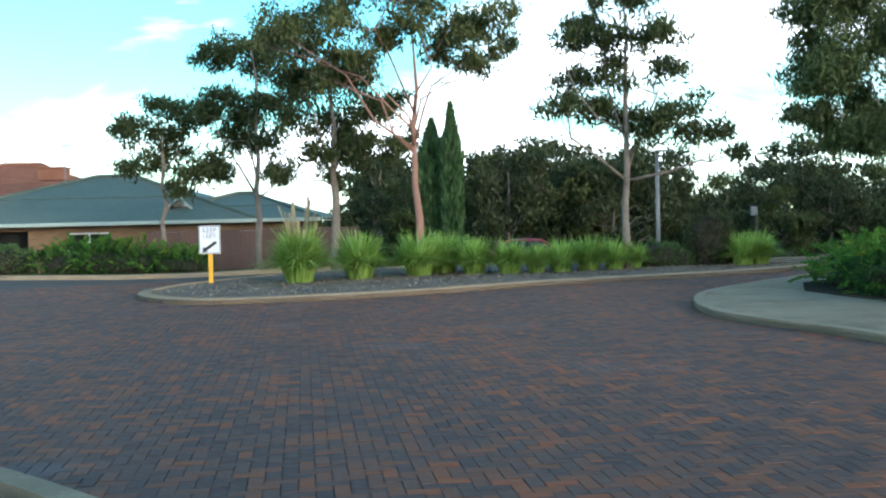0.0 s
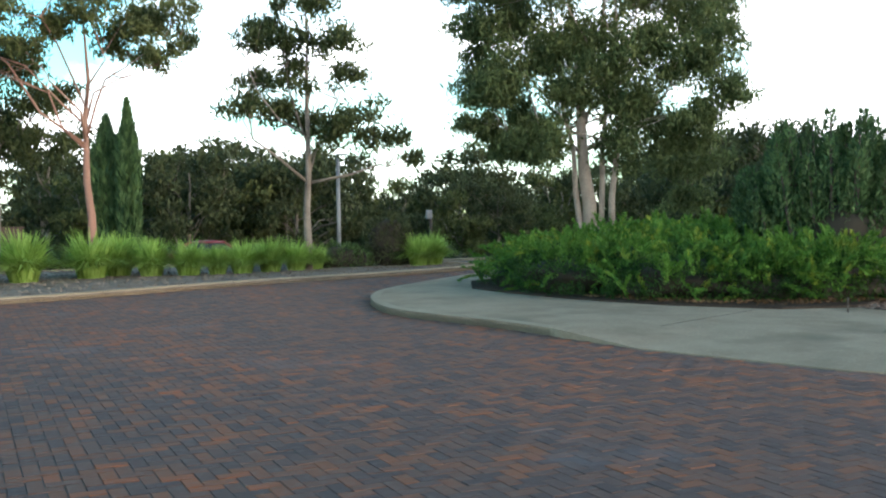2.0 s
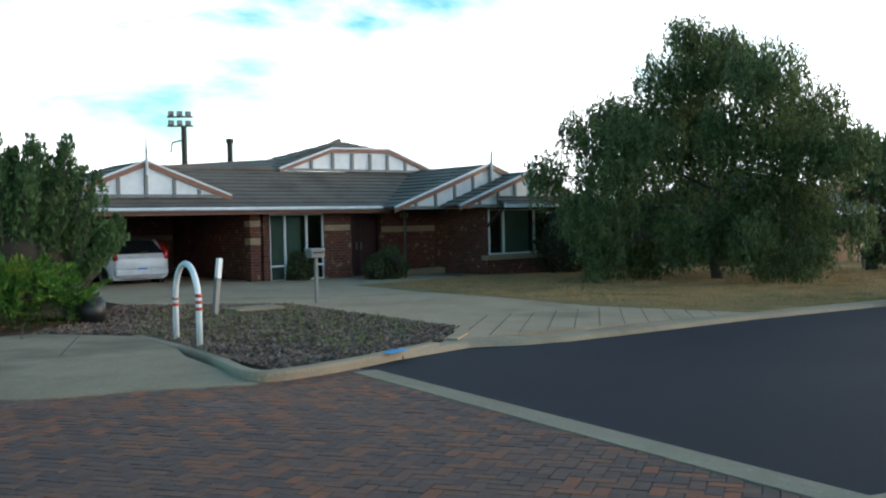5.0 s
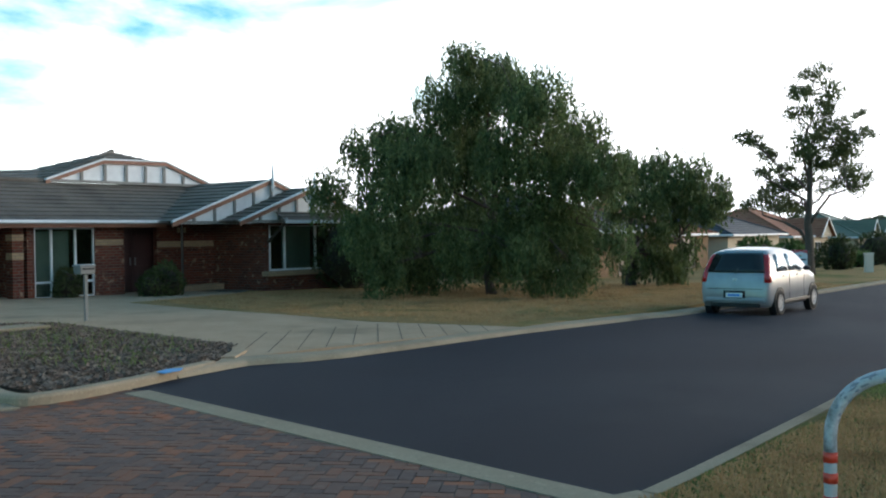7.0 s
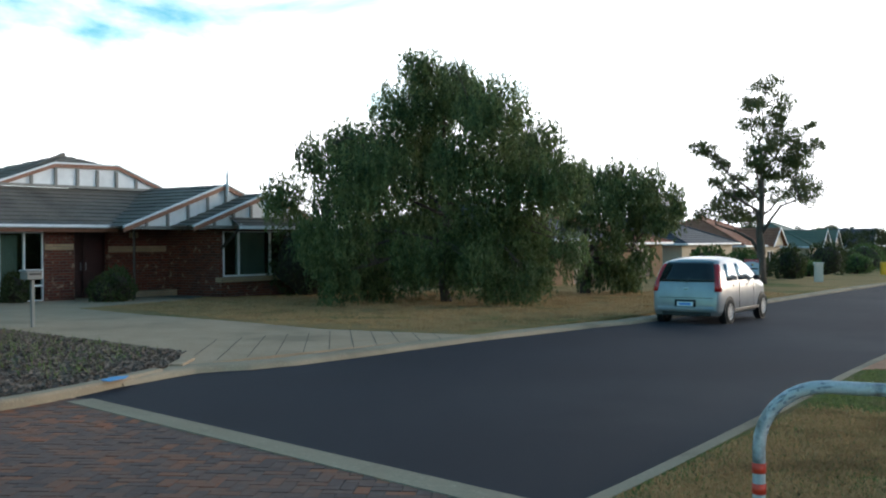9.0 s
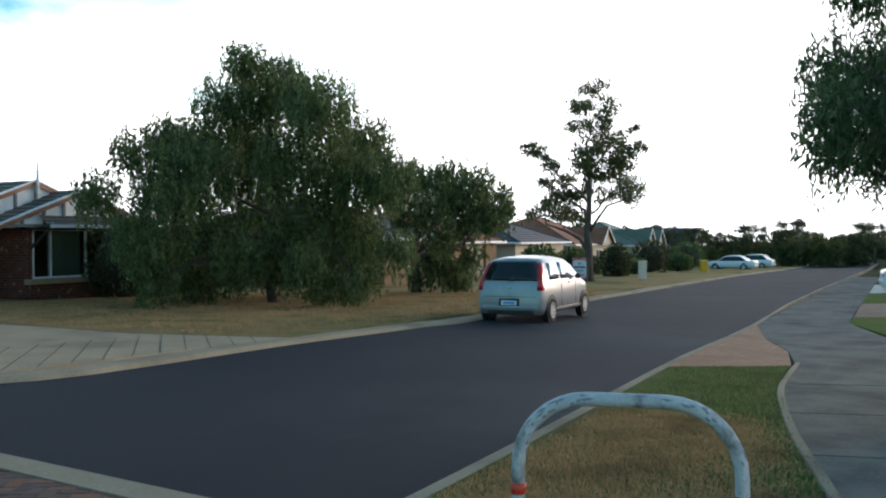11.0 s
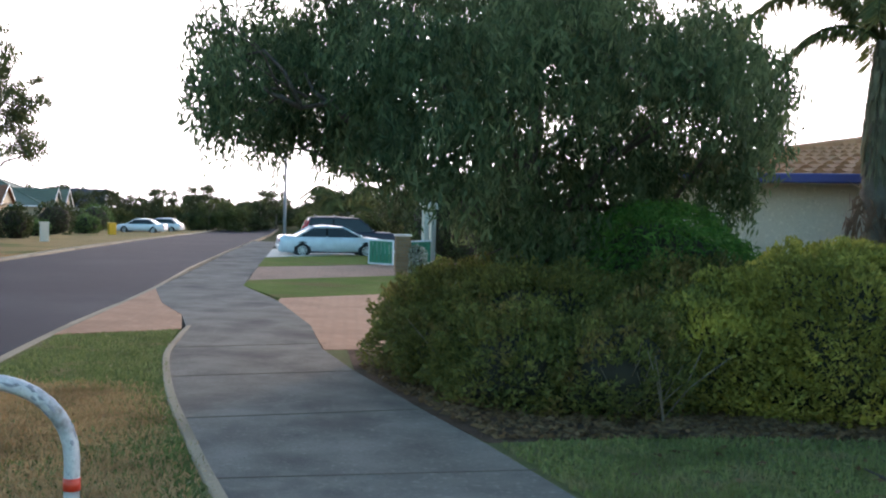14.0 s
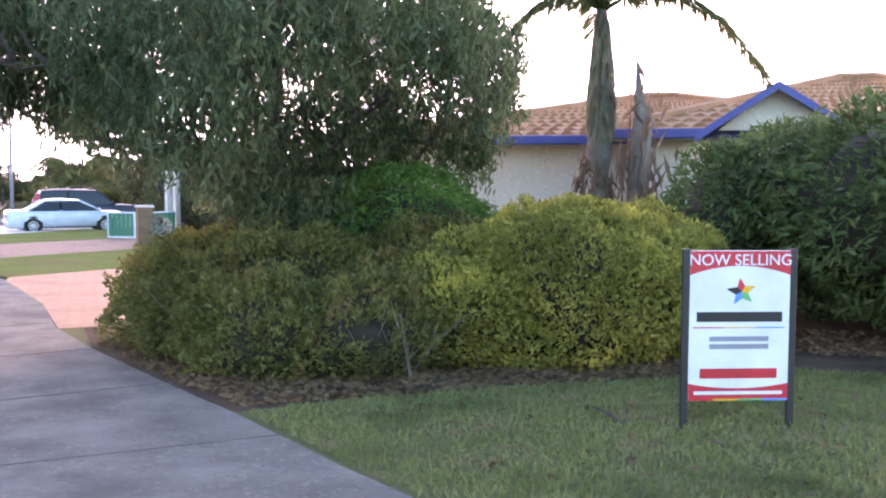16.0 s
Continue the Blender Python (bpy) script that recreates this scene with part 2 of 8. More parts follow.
M_GUM = leafy("gum_leaves", (0.040, 0.060, 0.020), (0.105, 0.120, 0.045))
M_GUMOLIVE = leafy("olive_gum_leaves", (0.056, 0.086, 0.030), (0.150, 0.180, 0.066))
M_GUMLIT = leafy("pale_gum_leaves", (0.065, 0.085, 0.026), (0.16, 0.165, 0.06))
M_FOREST = leafy("scrub_leaves", (0.036, 0.048, 0.019), (0.090, 0.104, 0.042))
M_FORESTB = leafy("olive_scrub_leaves", (0.054, 0.068, 0.020), (0.125, 0.138, 0.046))
M_PEPPER = leafy("pepper_leaves", (0.052, 0.080, 0.030), (0.165, 0.205, 0.080))
M_NEARTREE = leafy("weeping_leaves", (0.041, 0.074, 0.030), (0.149, 0.196, 0.094), glow=0.5)
# inner leaves darkened for the shaded gaps; sprays carry the lighter new growth
M_JUNIPER = leafy("shade_dark_juniper", (0.016, 0.046, 0.010), (0.060, 0.125, 0.022), glow=0.25)
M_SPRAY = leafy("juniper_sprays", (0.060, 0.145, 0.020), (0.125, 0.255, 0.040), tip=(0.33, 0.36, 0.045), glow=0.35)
M_CONIFER = leafy("dark_conifer_sprays", (0.034, 0.074, 0.028), (0.110, 0.180, 0.064), tip=(0.13, 0.19, 0.07), glow=0.25)
M_HEDGE = leafy("yellow_hedge_leaves", (0.190, 0.190, 0.040), (0.440, 0.375, 0.085), tip=(0.650, 0.520, 0.100), glow=0.45)
M_BUSH = leafy("deep_green_leaves", (0.034, 0.115, 0.020), (0.105, 0.235, 0.042))
M_HEDGEDULL = leafy("olive_hedge_leaves", (0.078, 0.092, 0.026), (0.195, 0.190, 0.050), tip=(0.26, 0.16, 0.06), glow=0.4)
M_MULCH = surface("grey_tan_mulch", (0.12, 0.10, 0.08), (0.21, 0.175, 0.14), 0.95, 2.0, 40, spread=0.15, shine=0.1)
M_HEDGEB = leafy("dark_hedge_leaves", (0.050, 0.092, 0.028), (0.13, 0.19, 0.065))
M_BLADE = leafy("strappy_leaves", (0.218, 0.345, 0.057), (0.437, 0.598, 0.161), glow=0.5)
M_PLUME = leafy("seed_plumes", (0.32, 0.25, 0.14), (0.45, 0.36, 0.22))
M_GRASSBLADE = leafy("grass_blades", (0.140, 0.182, 0.056), (0.225, 0.245, 0.092), tip=(0.260, 0.205, 0.110))
M_DRYBLADE = leafy("dry_grass_blades", (0.36, 0.222, 0.105), (0.48, 0.315, 0.165), tip=(0.25, 0.185, 0.075))
M_FLOWER = leafy("white_petals_and_leaves", (0.10, 0.14, 0.06), (0.60, 0.60, 0.56))
# near-black brown painting the shade inside bushes; the drum lid shares it
M_CORE = plain("dark_shade_brown", (0.030, 0.024, 0.014), 0.95)
M_LITTER = leafy("fallen_leaves", (0.10, 0.06, 0.03), (0.24, 0.15, 0.08))
M_BRICK = masonry("red_brick", (0.140, 0.043, 0.027), (0.072, 0.029, 0.024), (0.125, 0.098, 0.080), 0.24, 0.086, 0.010, blotch=(0.234, 0.164, 0.117))
M_BAND = masonry("cream_brick", (0.36, 0.27, 0.17), (0.30, 0.22, 0.14), (0.22, 0.18, 0.14), 0.24, 0.086, 0.010)
M_TANBRICK = masonry("tan_brick", (0.24, 0.15, 0.085), (0.185, 0.115, 0.065), (0.19, 0.15, 0.11), 0.24, 0.086, 0.010)
M_ROOFGREY = surface("grey_brown_tile", (0.115, 0.10, 0.085), (0.155, 0.135, 0.115), 0.75, 1.2, 12, stain=(0.085, 0.075, 0.065), shine=0.2)
M_ROOFGREEN = surface("green_metal_roof", (0.105, 0.122, 0.092), (0.135, 0.152, 0.115), 0.6, 0.8, 8, shine=0.2)
M_ROOFPALE = surface("pale_green_gutter", (0.30, 0.36, 0.31), (0.36, 0.42, 0.37), 0.5, 1.0, 10)
M_ROOFORANGE = surface("terracotta_tile", (0.36, 0.165, 0.085), (0.45, 0.23, 0.125), 0.75, 1.5, 10, stain=(0.30, 0.12, 0.06), shine=0.2)
M_ROOFRED = surface("red_brown_tile", (0.22, 0.085, 0.05), (0.28, 0.12, 0.07), 0.75, 1.2, 10, shine=0.2)
M_ROOFDARK = surface("charcoal_tile", (0.055, 0.055, 0.065), (0.08, 0.08, 0.09), 0.7, 1.2, 10, shine=0.2)
M_CREAM = surface("cream_render", (0.56, 0.50, 0.42), (0.62, 0.56, 0.48), 0.85, 0.6, 20)
# cream render again, darkened so the street walls read as shaded
M_CREAMSHADE = surface("shaded_cream_render", (0.36, 0.30, 0.22), (0.42, 0.35, 0.26), 0.85, 0.6, 20)
M_PALEBARK = surface("pale_brown_bark", (0.25, 0.195, 0.15), (0.33, 0.27, 0.21), 0.85, 2.5, 14, stain=(0.15, 0.11, 0.085), relief=0.7, depth=0.02)
M_BARGE = surface("brown_barge_board", (0.204, 0.092, 0.058), (0.245, 0.116, 0.075), 0.6, 2, 20)
M_BATTEN = plain("grey_batten", (0.20, 0.20, 0.19), 0.6)
M_BLUETRIM = plain("blue_gutter", (0.05, 0.06, 0.24), 0.5)
M_FENCE = surface("brown_fence", (0.075, 0.042, 0.032), (0.10, 0.06, 0.045), 0.7, 1.0, 10)
M_DOOR = surface("dark_red_timber", (0.035, 0.014, 0.014), (0.05, 0.02, 0.02), 0.5, 2, 20)
M_CURTAIN = surface("sheer_curtain", (0.22, 0.26, 0.23), (0.34, 0.38, 0.34), 0.9, 2.5, 15)
M_PORCHSHADE = plain("porch_shade", (0.02, 0.02, 0.02), 0.9)
M_SILVER = plain("silver_car_paint", (0.30, 0.305, 0.32), 0.30, 0.25, 0.5)
M_WHITECAR = plain("white_car_paint", (0.68, 0.70, 0.74), 0.3, 0.0, 0.6)
M_NAVYCAR = plain("navy_car_paint", (0.012, 0.015, 0.032), 0.45, 0.0, 0.1)
M_REDCAR = plain("red_car_paint", (0.30, 0.02, 0.02), 0.3, 0.0, 0.6)
M_TYRE = plain("tyre_rubber", (0.015, 0.015, 0.015), 0.85)
M_RIM = plain("alloy_rim", (0.55, 0.55, 0.56), 0.35, 0.6)
M_LAMPRED = plain("red_lamp_lens", (0.50, 0.012, 0.012), 0.15, 0.0, 0.6)
M_LAMPCLEAR = plain("clear_lamp_lens", (0.6, 0.62, 0.65), 0.1, 0.0, 0.6)
M_PLATE = plain("white_plate", (0.75, 0.77, 0.8), 0.5)
M_INK = plain("black_ink", (0.01, 0.01, 0.012), 0.6)
M_GREENPANEL = plain("green_panel", (0.02, 0.22, 0.13), 0.45)
M_SIGNWHITE = plain("white_sign_face", (0.66, 0.70, 0.78), 0.4)
M_SIGNRED = plain("red_sign_print", (0.62, 0.02, 0.035), 0.4)
M_GREYINK = plain("grey_ink", (0.22, 0.24, 0.28), 0.5)
M_SKYBLUE = plain("blue_print", (0.03, 0.25, 0.75), 0.4)
M_GREEN = plain("green_print", (0.03, 0.45, 0.15), 0.4)
M_FIBRE = leafy("palm_fibre", (0.14, 0.13, 0.085), (0.30, 0.26, 0.17))
M_DEADFROND = leafy("dead_fronds", (0.16, 0.10, 0.07), (0.28, 0.19, 0.13))


def glass(name, c):
    m, t, p, link = shader(name)
    p.inputs["Base Color"].default_value = (*c, 1)
    p.inputs["Roughness"].default_value = 0.04
    p.inputs["Specular IOR Level"].default_value = 0.35
    p.inputs["Transmission Weight"].default_value = 0.0
    link(rgb(t, link, c, tuple(1.6 * v for v in c), grain(t, link, 1.5)), p.inputs["Base Color"])
    return m


M_CARGLASS = glass("tinted_car_glass", (0.012, 0.014, 0.016))
M_SIDEGLASS = plain("reflecting_side_glass", (0.42, 0.46, 0.48), 0.06, 0.75)


def clear_glass():
    m = bpy.data.materials.new("window_glass")
    m.use_nodes = True
    t = m.node_tree
    t.nodes.clear()
    link = t.links.new
    out, mix = t.nodes.new("ShaderNodeOutputMaterial"), t.nodes.new("ShaderNodeMixShader")
    gl, tr = node(t, "ShaderNodeBsdfGlossy", Roughness=0.03), t.nodes.new("ShaderNodeBsdfTransparent")
    tr.inputs["Color"].default_value = (0.75, 0.82, 0.80, 1)
    mix.inputs[0].default_value = 0.14
    link(tr.outputs[0], mix.inputs[1])
    link(gl.outputs[0], mix.inputs[2])
    link(mix.outputs[0], out.inputs["Surface"])
    return m


M_GLASS = clear_glass()

# Building helpers ---------------------------------------------------
RNG = np.random.default_rng(7)


def gz(x, y):
    """Height of the land: level near the corner, falling away along the side street and beyond the island."""
    s = 0.8829 * x - 0.4695 * y
    return -0.017 * max(0.0, min(s, 120.0) - 3.0) - 0.9 * max(0.0, min(1.0, (y - 30.0) / 12.0))


def thing(name, loc, label, category, turn=0.0, group="", kind=""):
    ob = new(name)
    ob.location, ob.rotation_euler = loc, (0, 0, radians(turn))
    ob.empty_display_size = 0.2
    return tagged(ob, label, category, group, kind)


def put_mesh(name, bm, material, smooth=False):
    me = bpy.data.meshes.new(name)
    bmesh.ops.recalc_face_normals(bm, faces=bm.faces)
    bm.to_mesh(me)
    bm.free()
    me.materials.append(material)
    if smooth:
        me.polygons.foreach_set("use_smooth", [True] * len(me.polygons))
    return me


def part(name, bm, material, parent=None, label="", smooth=False):
    me = bm if isinstance(bm, bpy.types.Mesh) else put_mesh(name, bm, material, smooth)
    if not me.materials:
        me.materials.append(material)
    ob = new(name, me)
    if parent is not None:
        ob.parent = parent
    return tagged(ob, label)


def array_mesh(name, verts, faces, material):
    """A mesh from arrays; faces: an n x k array of equal polygons."""
    verts, faces = np.asarray(verts, np.float32), np.asarray(faces, np.int32)
    me = bpy.data.meshes.new(name)
    me.vertices.add(len(verts))
    me.vertices.foreach_set("co", verts.ravel())
    k = faces.shape[1]
    me.loops.add(faces.size)
    me.loops.foreach_set("vertex_index", faces.ravel())
    me.polygons.add(len(faces))
    me.polygons.foreach_set("loop_start", np.arange(0, faces.size, k, dtype=np.int32))
    me.polygons.foreach_set("loop_total", np.full(len(faces), k, np.int32))
    me.polygons.foreach_set("use_smooth", np.zeros(len(faces), bool))
    me.update(calc_edges=True)
    me.materials.append(material)
    return me


def box(bm, size, centre, turn=0.0, bevel=0.0, matrix=None):
    m = matrix if matrix is not None else pose(*centre, 0, 0, turn)
    r = bmesh.ops.create_cube(bm, size=1, matrix=m @ Matrix.Diagonal((*size, 1)))
    if bevel:
        edges = list({e for v in r["verts"] for e in v.link_edges})
        bmesh.ops.bevel(bm, geom=edges, offset=bevel, segments=2, affect="EDGES", profile=0.5)
    return bm


def boxes(*items, bevel=0.0):
    bm = bmesh.new()
    for it in items:
        box(bm, *it, bevel=bevel)
    return bm


def tube(bm, pts, radii, sides=8, caps=True):
    """A tapered tube along points."""
    pts = [Vector(p) for p in pts]
    rings = []
    for i, p in enumerate(pts):
        d = (pts[min(i + 1, len(pts) - 1)] - pts[max(i - 1, 0)]).normalized()
        a = d.orthogonal().normalized() if i == 0 else (rings_a - d * rings_a.dot(d)).normalized()
        rings_a = a
        b = d.cross(a)
        r = radii[i] if hasattr(radii, "__len__") else radii
        rings.append([bm.verts.new(p + r * (math.cos(q) * a + math.sin(q) * b)) for q in
                      [2 * math.pi * k / sides for k in range(sides)]])
    for r0, r1 in zip(rings, rings[1:]):
        for k in range(sides):
            bm.faces.new((r0[k], r0[(k + 1) % sides], r1[(k + 1) % sides], r1[k]))
    if caps:
        bm.faces.new(rings[0][::-1])
        bm.faces.new(rings[-1])
    return bm


def cyl(bm, centre, r, h, sides=20, axis="z", r2=None):
    rot = {"z": (0, 0, 0), "x": (0, 90, 0), "y": (90, 0, 0)}[axis]
    bmesh.ops.create_cone(bm, cap_ends=True, segments=sides, radius1=r, radius2=r if r2 is None else r2, depth=h,
                          matrix=pose(*centre, *rot))
    return bm


def slab(poly, top, thick=0.25, lift=None):
    """A level or draped polygon with sides; top: height over the land; lift: a height for each corner instead."""
    bm = bmesh.new()
    vs = [bm.verts.new((x, y, lift[i] if lift else top)) for i, (x, y) in enumerate(poly)]
    f = bm.faces.new(vs)
    f.normal_update()
    if f.normal.z < 0:
        f.normal_flip()
    bmesh.ops.triangulate(bm, faces=[f])
    for s in (3.0, 120.0):
        bmesh.ops.bisect_plane(bm, geom=bm.verts[:] + bm.edges[:] + bm.faces[:], dist=1e-4,
                               plane_co=(0.8829 * s, -0.4695 * s, 0), plane_no=(0.8829, -0.4695, 0))
    for s in (30.0, 42.0):
        bmesh.ops.bisect_plane(bm, geom=bm.verts[:] + bm.edges[:] + bm.faces[:], dist=1e-4, plane_co=(0, s, 0), plane_no=(0, 1, 0))
    rim = [e for e in bm.edges if e.is_boundary]
    ext = bmesh.ops.extrude_edge_only(bm, edges=rim)
    for v in [g for g in ext["geom"] if isinstance(g, bmesh.types.BMVert)]:
        v.co.z -= thick
    for v in bm.verts:
        v.co.z += gz(v.co.x, v.co.y)
    return bm


def smooth_line(pts, n=6):
    """A Catmull-Rom curve through points in the plan."""
    p = [np.array(q, float) for q in pts]
    p = [2 * p[0] - p[1]] + p + [2 * p[-1] - p[-2]]
    out = []
    for i in range(1, len(p) - 2):
        for k in range(n):
            t = k / n
            a, b, c, d = p[i - 1:i + 3]
            out.append(tuple(0.5 * (2 * b + (c - a) * t + (2 * a - 5 * b + 4 * c - d) * t * t + (3 * b - a - 3 * c + d) * t ** 3)))
    out.append(tuple(p[-2]))
    return out


def band(pts, width, top, low=-0.15, side=1, round_off=0.03):
    """A kerb: a strip beside a line in the plan, with an eased upper edge. top: a height or one for each point."""
    bm = bmesh.new()
    p = [np.array(q, float) for q in pts]
    rows = []
    for i, q in enumerate(p):
        d = p[min(i + 1, len(p) - 1)] - p[max(i - 1, 0)]
        d = d / (np.linalg.norm(d) + 1e-9)
        n = np.array((-d[1], d[0])) * side
        h = top[i] if hasattr(top, "__len__") else top
        sect = [(0, low), (0, h - round_off), (round_off * 0.4, h - round_off * 0.35), (round_off, h), (width, h), (width, low)]
        rows.append([bm.verts.new((*(q + n * o), gz(*q) + z)) for o, z in sect])
    for a, b in zip(rows, rows[1:]):
        for k in range(len(a) - 1):
            bm.faces.new((a[k], a[k + 1], b[k + 1], b[k]))
    bm.faces.new(rows[0])
    bm.faces.new(rows[-1][::-1])
    return bm


def inside(poly, pts):
    """Which of the points (n x 2) lie in the polygon."""
    x, y = pts[:, 0], pts[:, 1]
    r = np.zeros(len(pts), bool)
    for (x1, y1), (x2, y2) in zip(poly, list(poly[1:]) + [poly[0]]):
        hit = ((y1 > y) != (y2 > y)) & (x < (x2 - x1) * (y - y1) / ((y2 - y1) or 1e-9) + x1)
        r ^= hit
    return r


def unit(v):
    return v / (np.linalg.norm(v, axis=-1, keepdims=True) + 1e-9)


def leaves(name, centres, ways, length, width, material, rng):
    """Pointed leaves about centres, lying along ways."""
    n = len(centres)
    side = unit(np.cross(ways, rng.normal(size=(n, 3))))
    L = (length * rng.uniform(0.65, 1.35, n))[:, None] / 2
    W = (width * rng.uniform(0.7, 1.3, n))[:, None] / 2
    v = np.stack([centres - ways * L, centres + side * W - ways * L * 0.1, centres + ways * L, centres - side * W - ways * L * 0.1], 1)
    return array_mesh(name, v.reshape(-1, 3), np.arange(4 * n).reshape(n, 4), material)


def ball(rng, n):
    return unit(rng.normal(size=(n, 3))) * rng.uniform(0, 1, (n, 1)) ** (1 / 2.2)


def clump_leaves(rng, centre, r, count, sub=13, flat=0.7, droop=0.6):
    """Leaf places and ways for one clump of foliage, bunched so that gaps stay open."""
    c = np.array(centre) + ball(rng, sub) * r * (1, 1, flat) * 1.05
    k = rng.integers(0, sub, count)
    pos = c[k] + rng.normal(size=(count, 3)) * r * 0.25 * (1, 1, 0.75)
    way = unit(rng.normal(size=(count, 3)) + (0, 0, -2.2 * droop))
    return pos, way


def strand_leaves(rng, centre, r, strands, drop, per):
    """Leaf places for hanging sprays."""
    top = np.array(centre) + ball(rng, strands) * r * (1, 1, 0.8)
    ln = drop * rng.uniform(0.4, 1.0, strands)
    t = rng.uniform(0, 1, (strands, per))
    lean = rng.normal(size=(strands, 1, 2)) * 0.18
    pos = np.repeat(top[:, None, :], per, 1)
    pos[:, :, 2] -= t * ln[:, None]
    pos[:, :, :2] += lean * (t * ln[:, None])[:, :, None] + rng.normal(size=(strands, per, 2)) * 0.035
    pos = pos.reshape(-1, 3)
    way = unit(rng.normal(size=(len(pos), 3)) * 0.7 + (0, 0, -1.3))
    return pos, way


def wood(base, top, r0, clumps, rng, spread=0.05, fork=0.35, limb=0.30, bm=None):
    """Trunk and limbs that reach every clump, as one mesh."""
    bm = bm or bmesh.new()
    base, top = np.array(base, float), np.array(top, float)
    n = 8
    axis = [base + (top - base) * i / n + np.array((*rng.normal(size=2) * spread * (0 if i == 0 else 1), 0)) for i in range(n + 1)]
    tube(bm, axis, [r0 * (1.25 if i == 0 else 1.0) * (1 - 0.82 * i / n) for i in range(n + 1)], 9)
    pts = [np.array(c[:3]) for c in clumps]
    # a few main limbs reach the clumps that lie farthest apart; the others branch off them
    order = [int(np.argmax([p[2] for p in pts]))] if pts else []
    while len(order) < len(pts):
        left = [k for k in range(len(pts)) if k not in order]
        order.append(max(left, key=lambda k: min(np.linalg.norm(pts[k] - pts[o]) for o in order)))
    lead = max(3, len(pts) // 4)
    limbs = []
    for count, k in enumerate(order):
        c = pts[k]
        h = np.clip((c[2] - base[2]) / (top[2] - base[2] + 1e-6), 0, 1)
        f = float(np.clip(h * 0.75 - 0.14 + rng.uniform(-0.06, 0.06), fork, 0.92))
        i = f * n
        a = axis[int(i)] + (axis[min(int(i) + 1, n)] - axis[int(i)]) * (i - int(i))
        ra = r0 * (1 - 0.82 * f) * limb * 1.75
        if count >= lead:
            near = min(limbs, key=lambda L: min(np.linalg.norm(c - L[0][2]), np.linalg.norm(c - L[0][3])) + 2.0 * max(0.0, L[0][2][2] - c[2]))
            s = 2 if np.linalg.norm(c - near[0][2]) < np.linalg.norm(c - near[0][3]) else 3
            if np.linalg.norm(c - near[0][s]) < np.linalg.norm(c - a) and near[0][s][2] < c[2] + 0.3:
                a, ra = near[0][s], near[1] * 0.5
        reach = np.linalg.norm(c - a)
        mid = a + (c - a) * 0.5 + np.array((0, 0, 0.08 * reach)) + rng.normal(size=3) * reach * 0.10
        q1, q3 = a + (mid - a) * 0.5 + rng.normal(size=3) * reach * 0.05, mid + (c - mid) * 0.5 + rng.normal(size=3) * reach * 0.06
        tube(bm, [a, q1, mid, q3, c], [ra, ra * 0.8, ra * 0.6, ra * 0.42, ra * 0.2], 6)
        if count < lead:
            limbs.append(([a, q1, mid, q3, c], ra))
        for _ in range(4):
            e = c + rng.normal(size=3) * min(0.5, 0.16 * (abs(c[2] - a[2]) + 0.6))
            s = mid + (c - mid) * rng.uniform(0, 0.8)
            tube(bm, [s, (s + e) / 2 + rng.normal(size=3) * 0.04, e], [ra * 0.3, ra * 0.2, ra * 0.08], 4, False)
    return bm


def tree(name, label, base, az, height, r0, clumps, bark, leaf, seed, density=230, leaf_size=(0.20, 0.055), lean=0.0,
         weep=0.0, group="", flat=0.7, category="tree", depth=0.5, fork=0.35, stems=1):
    """clumps: (across, up, radius) as seen along the bearing az, spread in depth by chance."""
    rng = np.random.default_rng(seed)
    gx, gy = base
    ob = thing(name, (gx, gy, gz(gx, gy)), label, category, 0, group)
    rx, ry, fx, fy = math.cos(radians(az)), -math.sin(radians(az)), math.sin(radians(az)), math.cos(radians(az))
    cs = []
    half = max(abs(c[0]) for c in clumps) + 0.3
    for a, up, r in clumps:
        room = math.sqrt(max(0.0, 1 - (a / (half * 1.25)) ** 2)) * half * depth
        d = rng.uniform(-1 if stems == 1 else -0.25, 1) * room
        cs.append((a * rx + d * fx, a * ry + d * fy, up, r))
    top = (lean * rx, lean * ry, height)
    for k in range(stems):
        mine = [c for c in sorted(cs)[k::stems] if stems == 1 or c[2] > 0.36 * height]
        if stems == 1:
            part("trunk", wood((0, 0, -0.15), top, r0, mine, rng, fork=fork), bark, ob, smooth=True)
        else:
            off = (k - (stems - 1) / 2) * 0.21
            tip = np.mean([c[:2] for c in mine], 0) * 0.6 + np.array((off * rx, off * ry)) * 3.2
            part("trunk", wood((off * rx, off * ry + rng.uniform(-0.2, 0.2), -0.15), (*tip, height * rng.uniform(0.85, 1.05)), r0 * (1.15 if k == 1 else rng.uniform(0.42, 0.6)), mine, rng, fork=fork), bark, ob, smooth=True)
    pos, way = [], []
    for x, y, z, r in cs:
        if weep:
            p, w = strand_leaves(rng, (x, y, z), r, int(density * r * r * 0.35) + 6, weep, 14)
        else:
            p, w = clump_leaves(rng, (x, y, z), r, int(density * r * r * 2.2) + 40, flat=flat)
        p[:, 2] = np.maximum(p[:, 2], 0.12 + 0.25 * rng.uniform(size=len(p)))
        pos.append(p)
        way.append(w)
    part("crown", leaves("crown", np.concatenate(pos), np.concatenate(way), *leaf_size, leaf, rng), leaf, ob)
    return ob


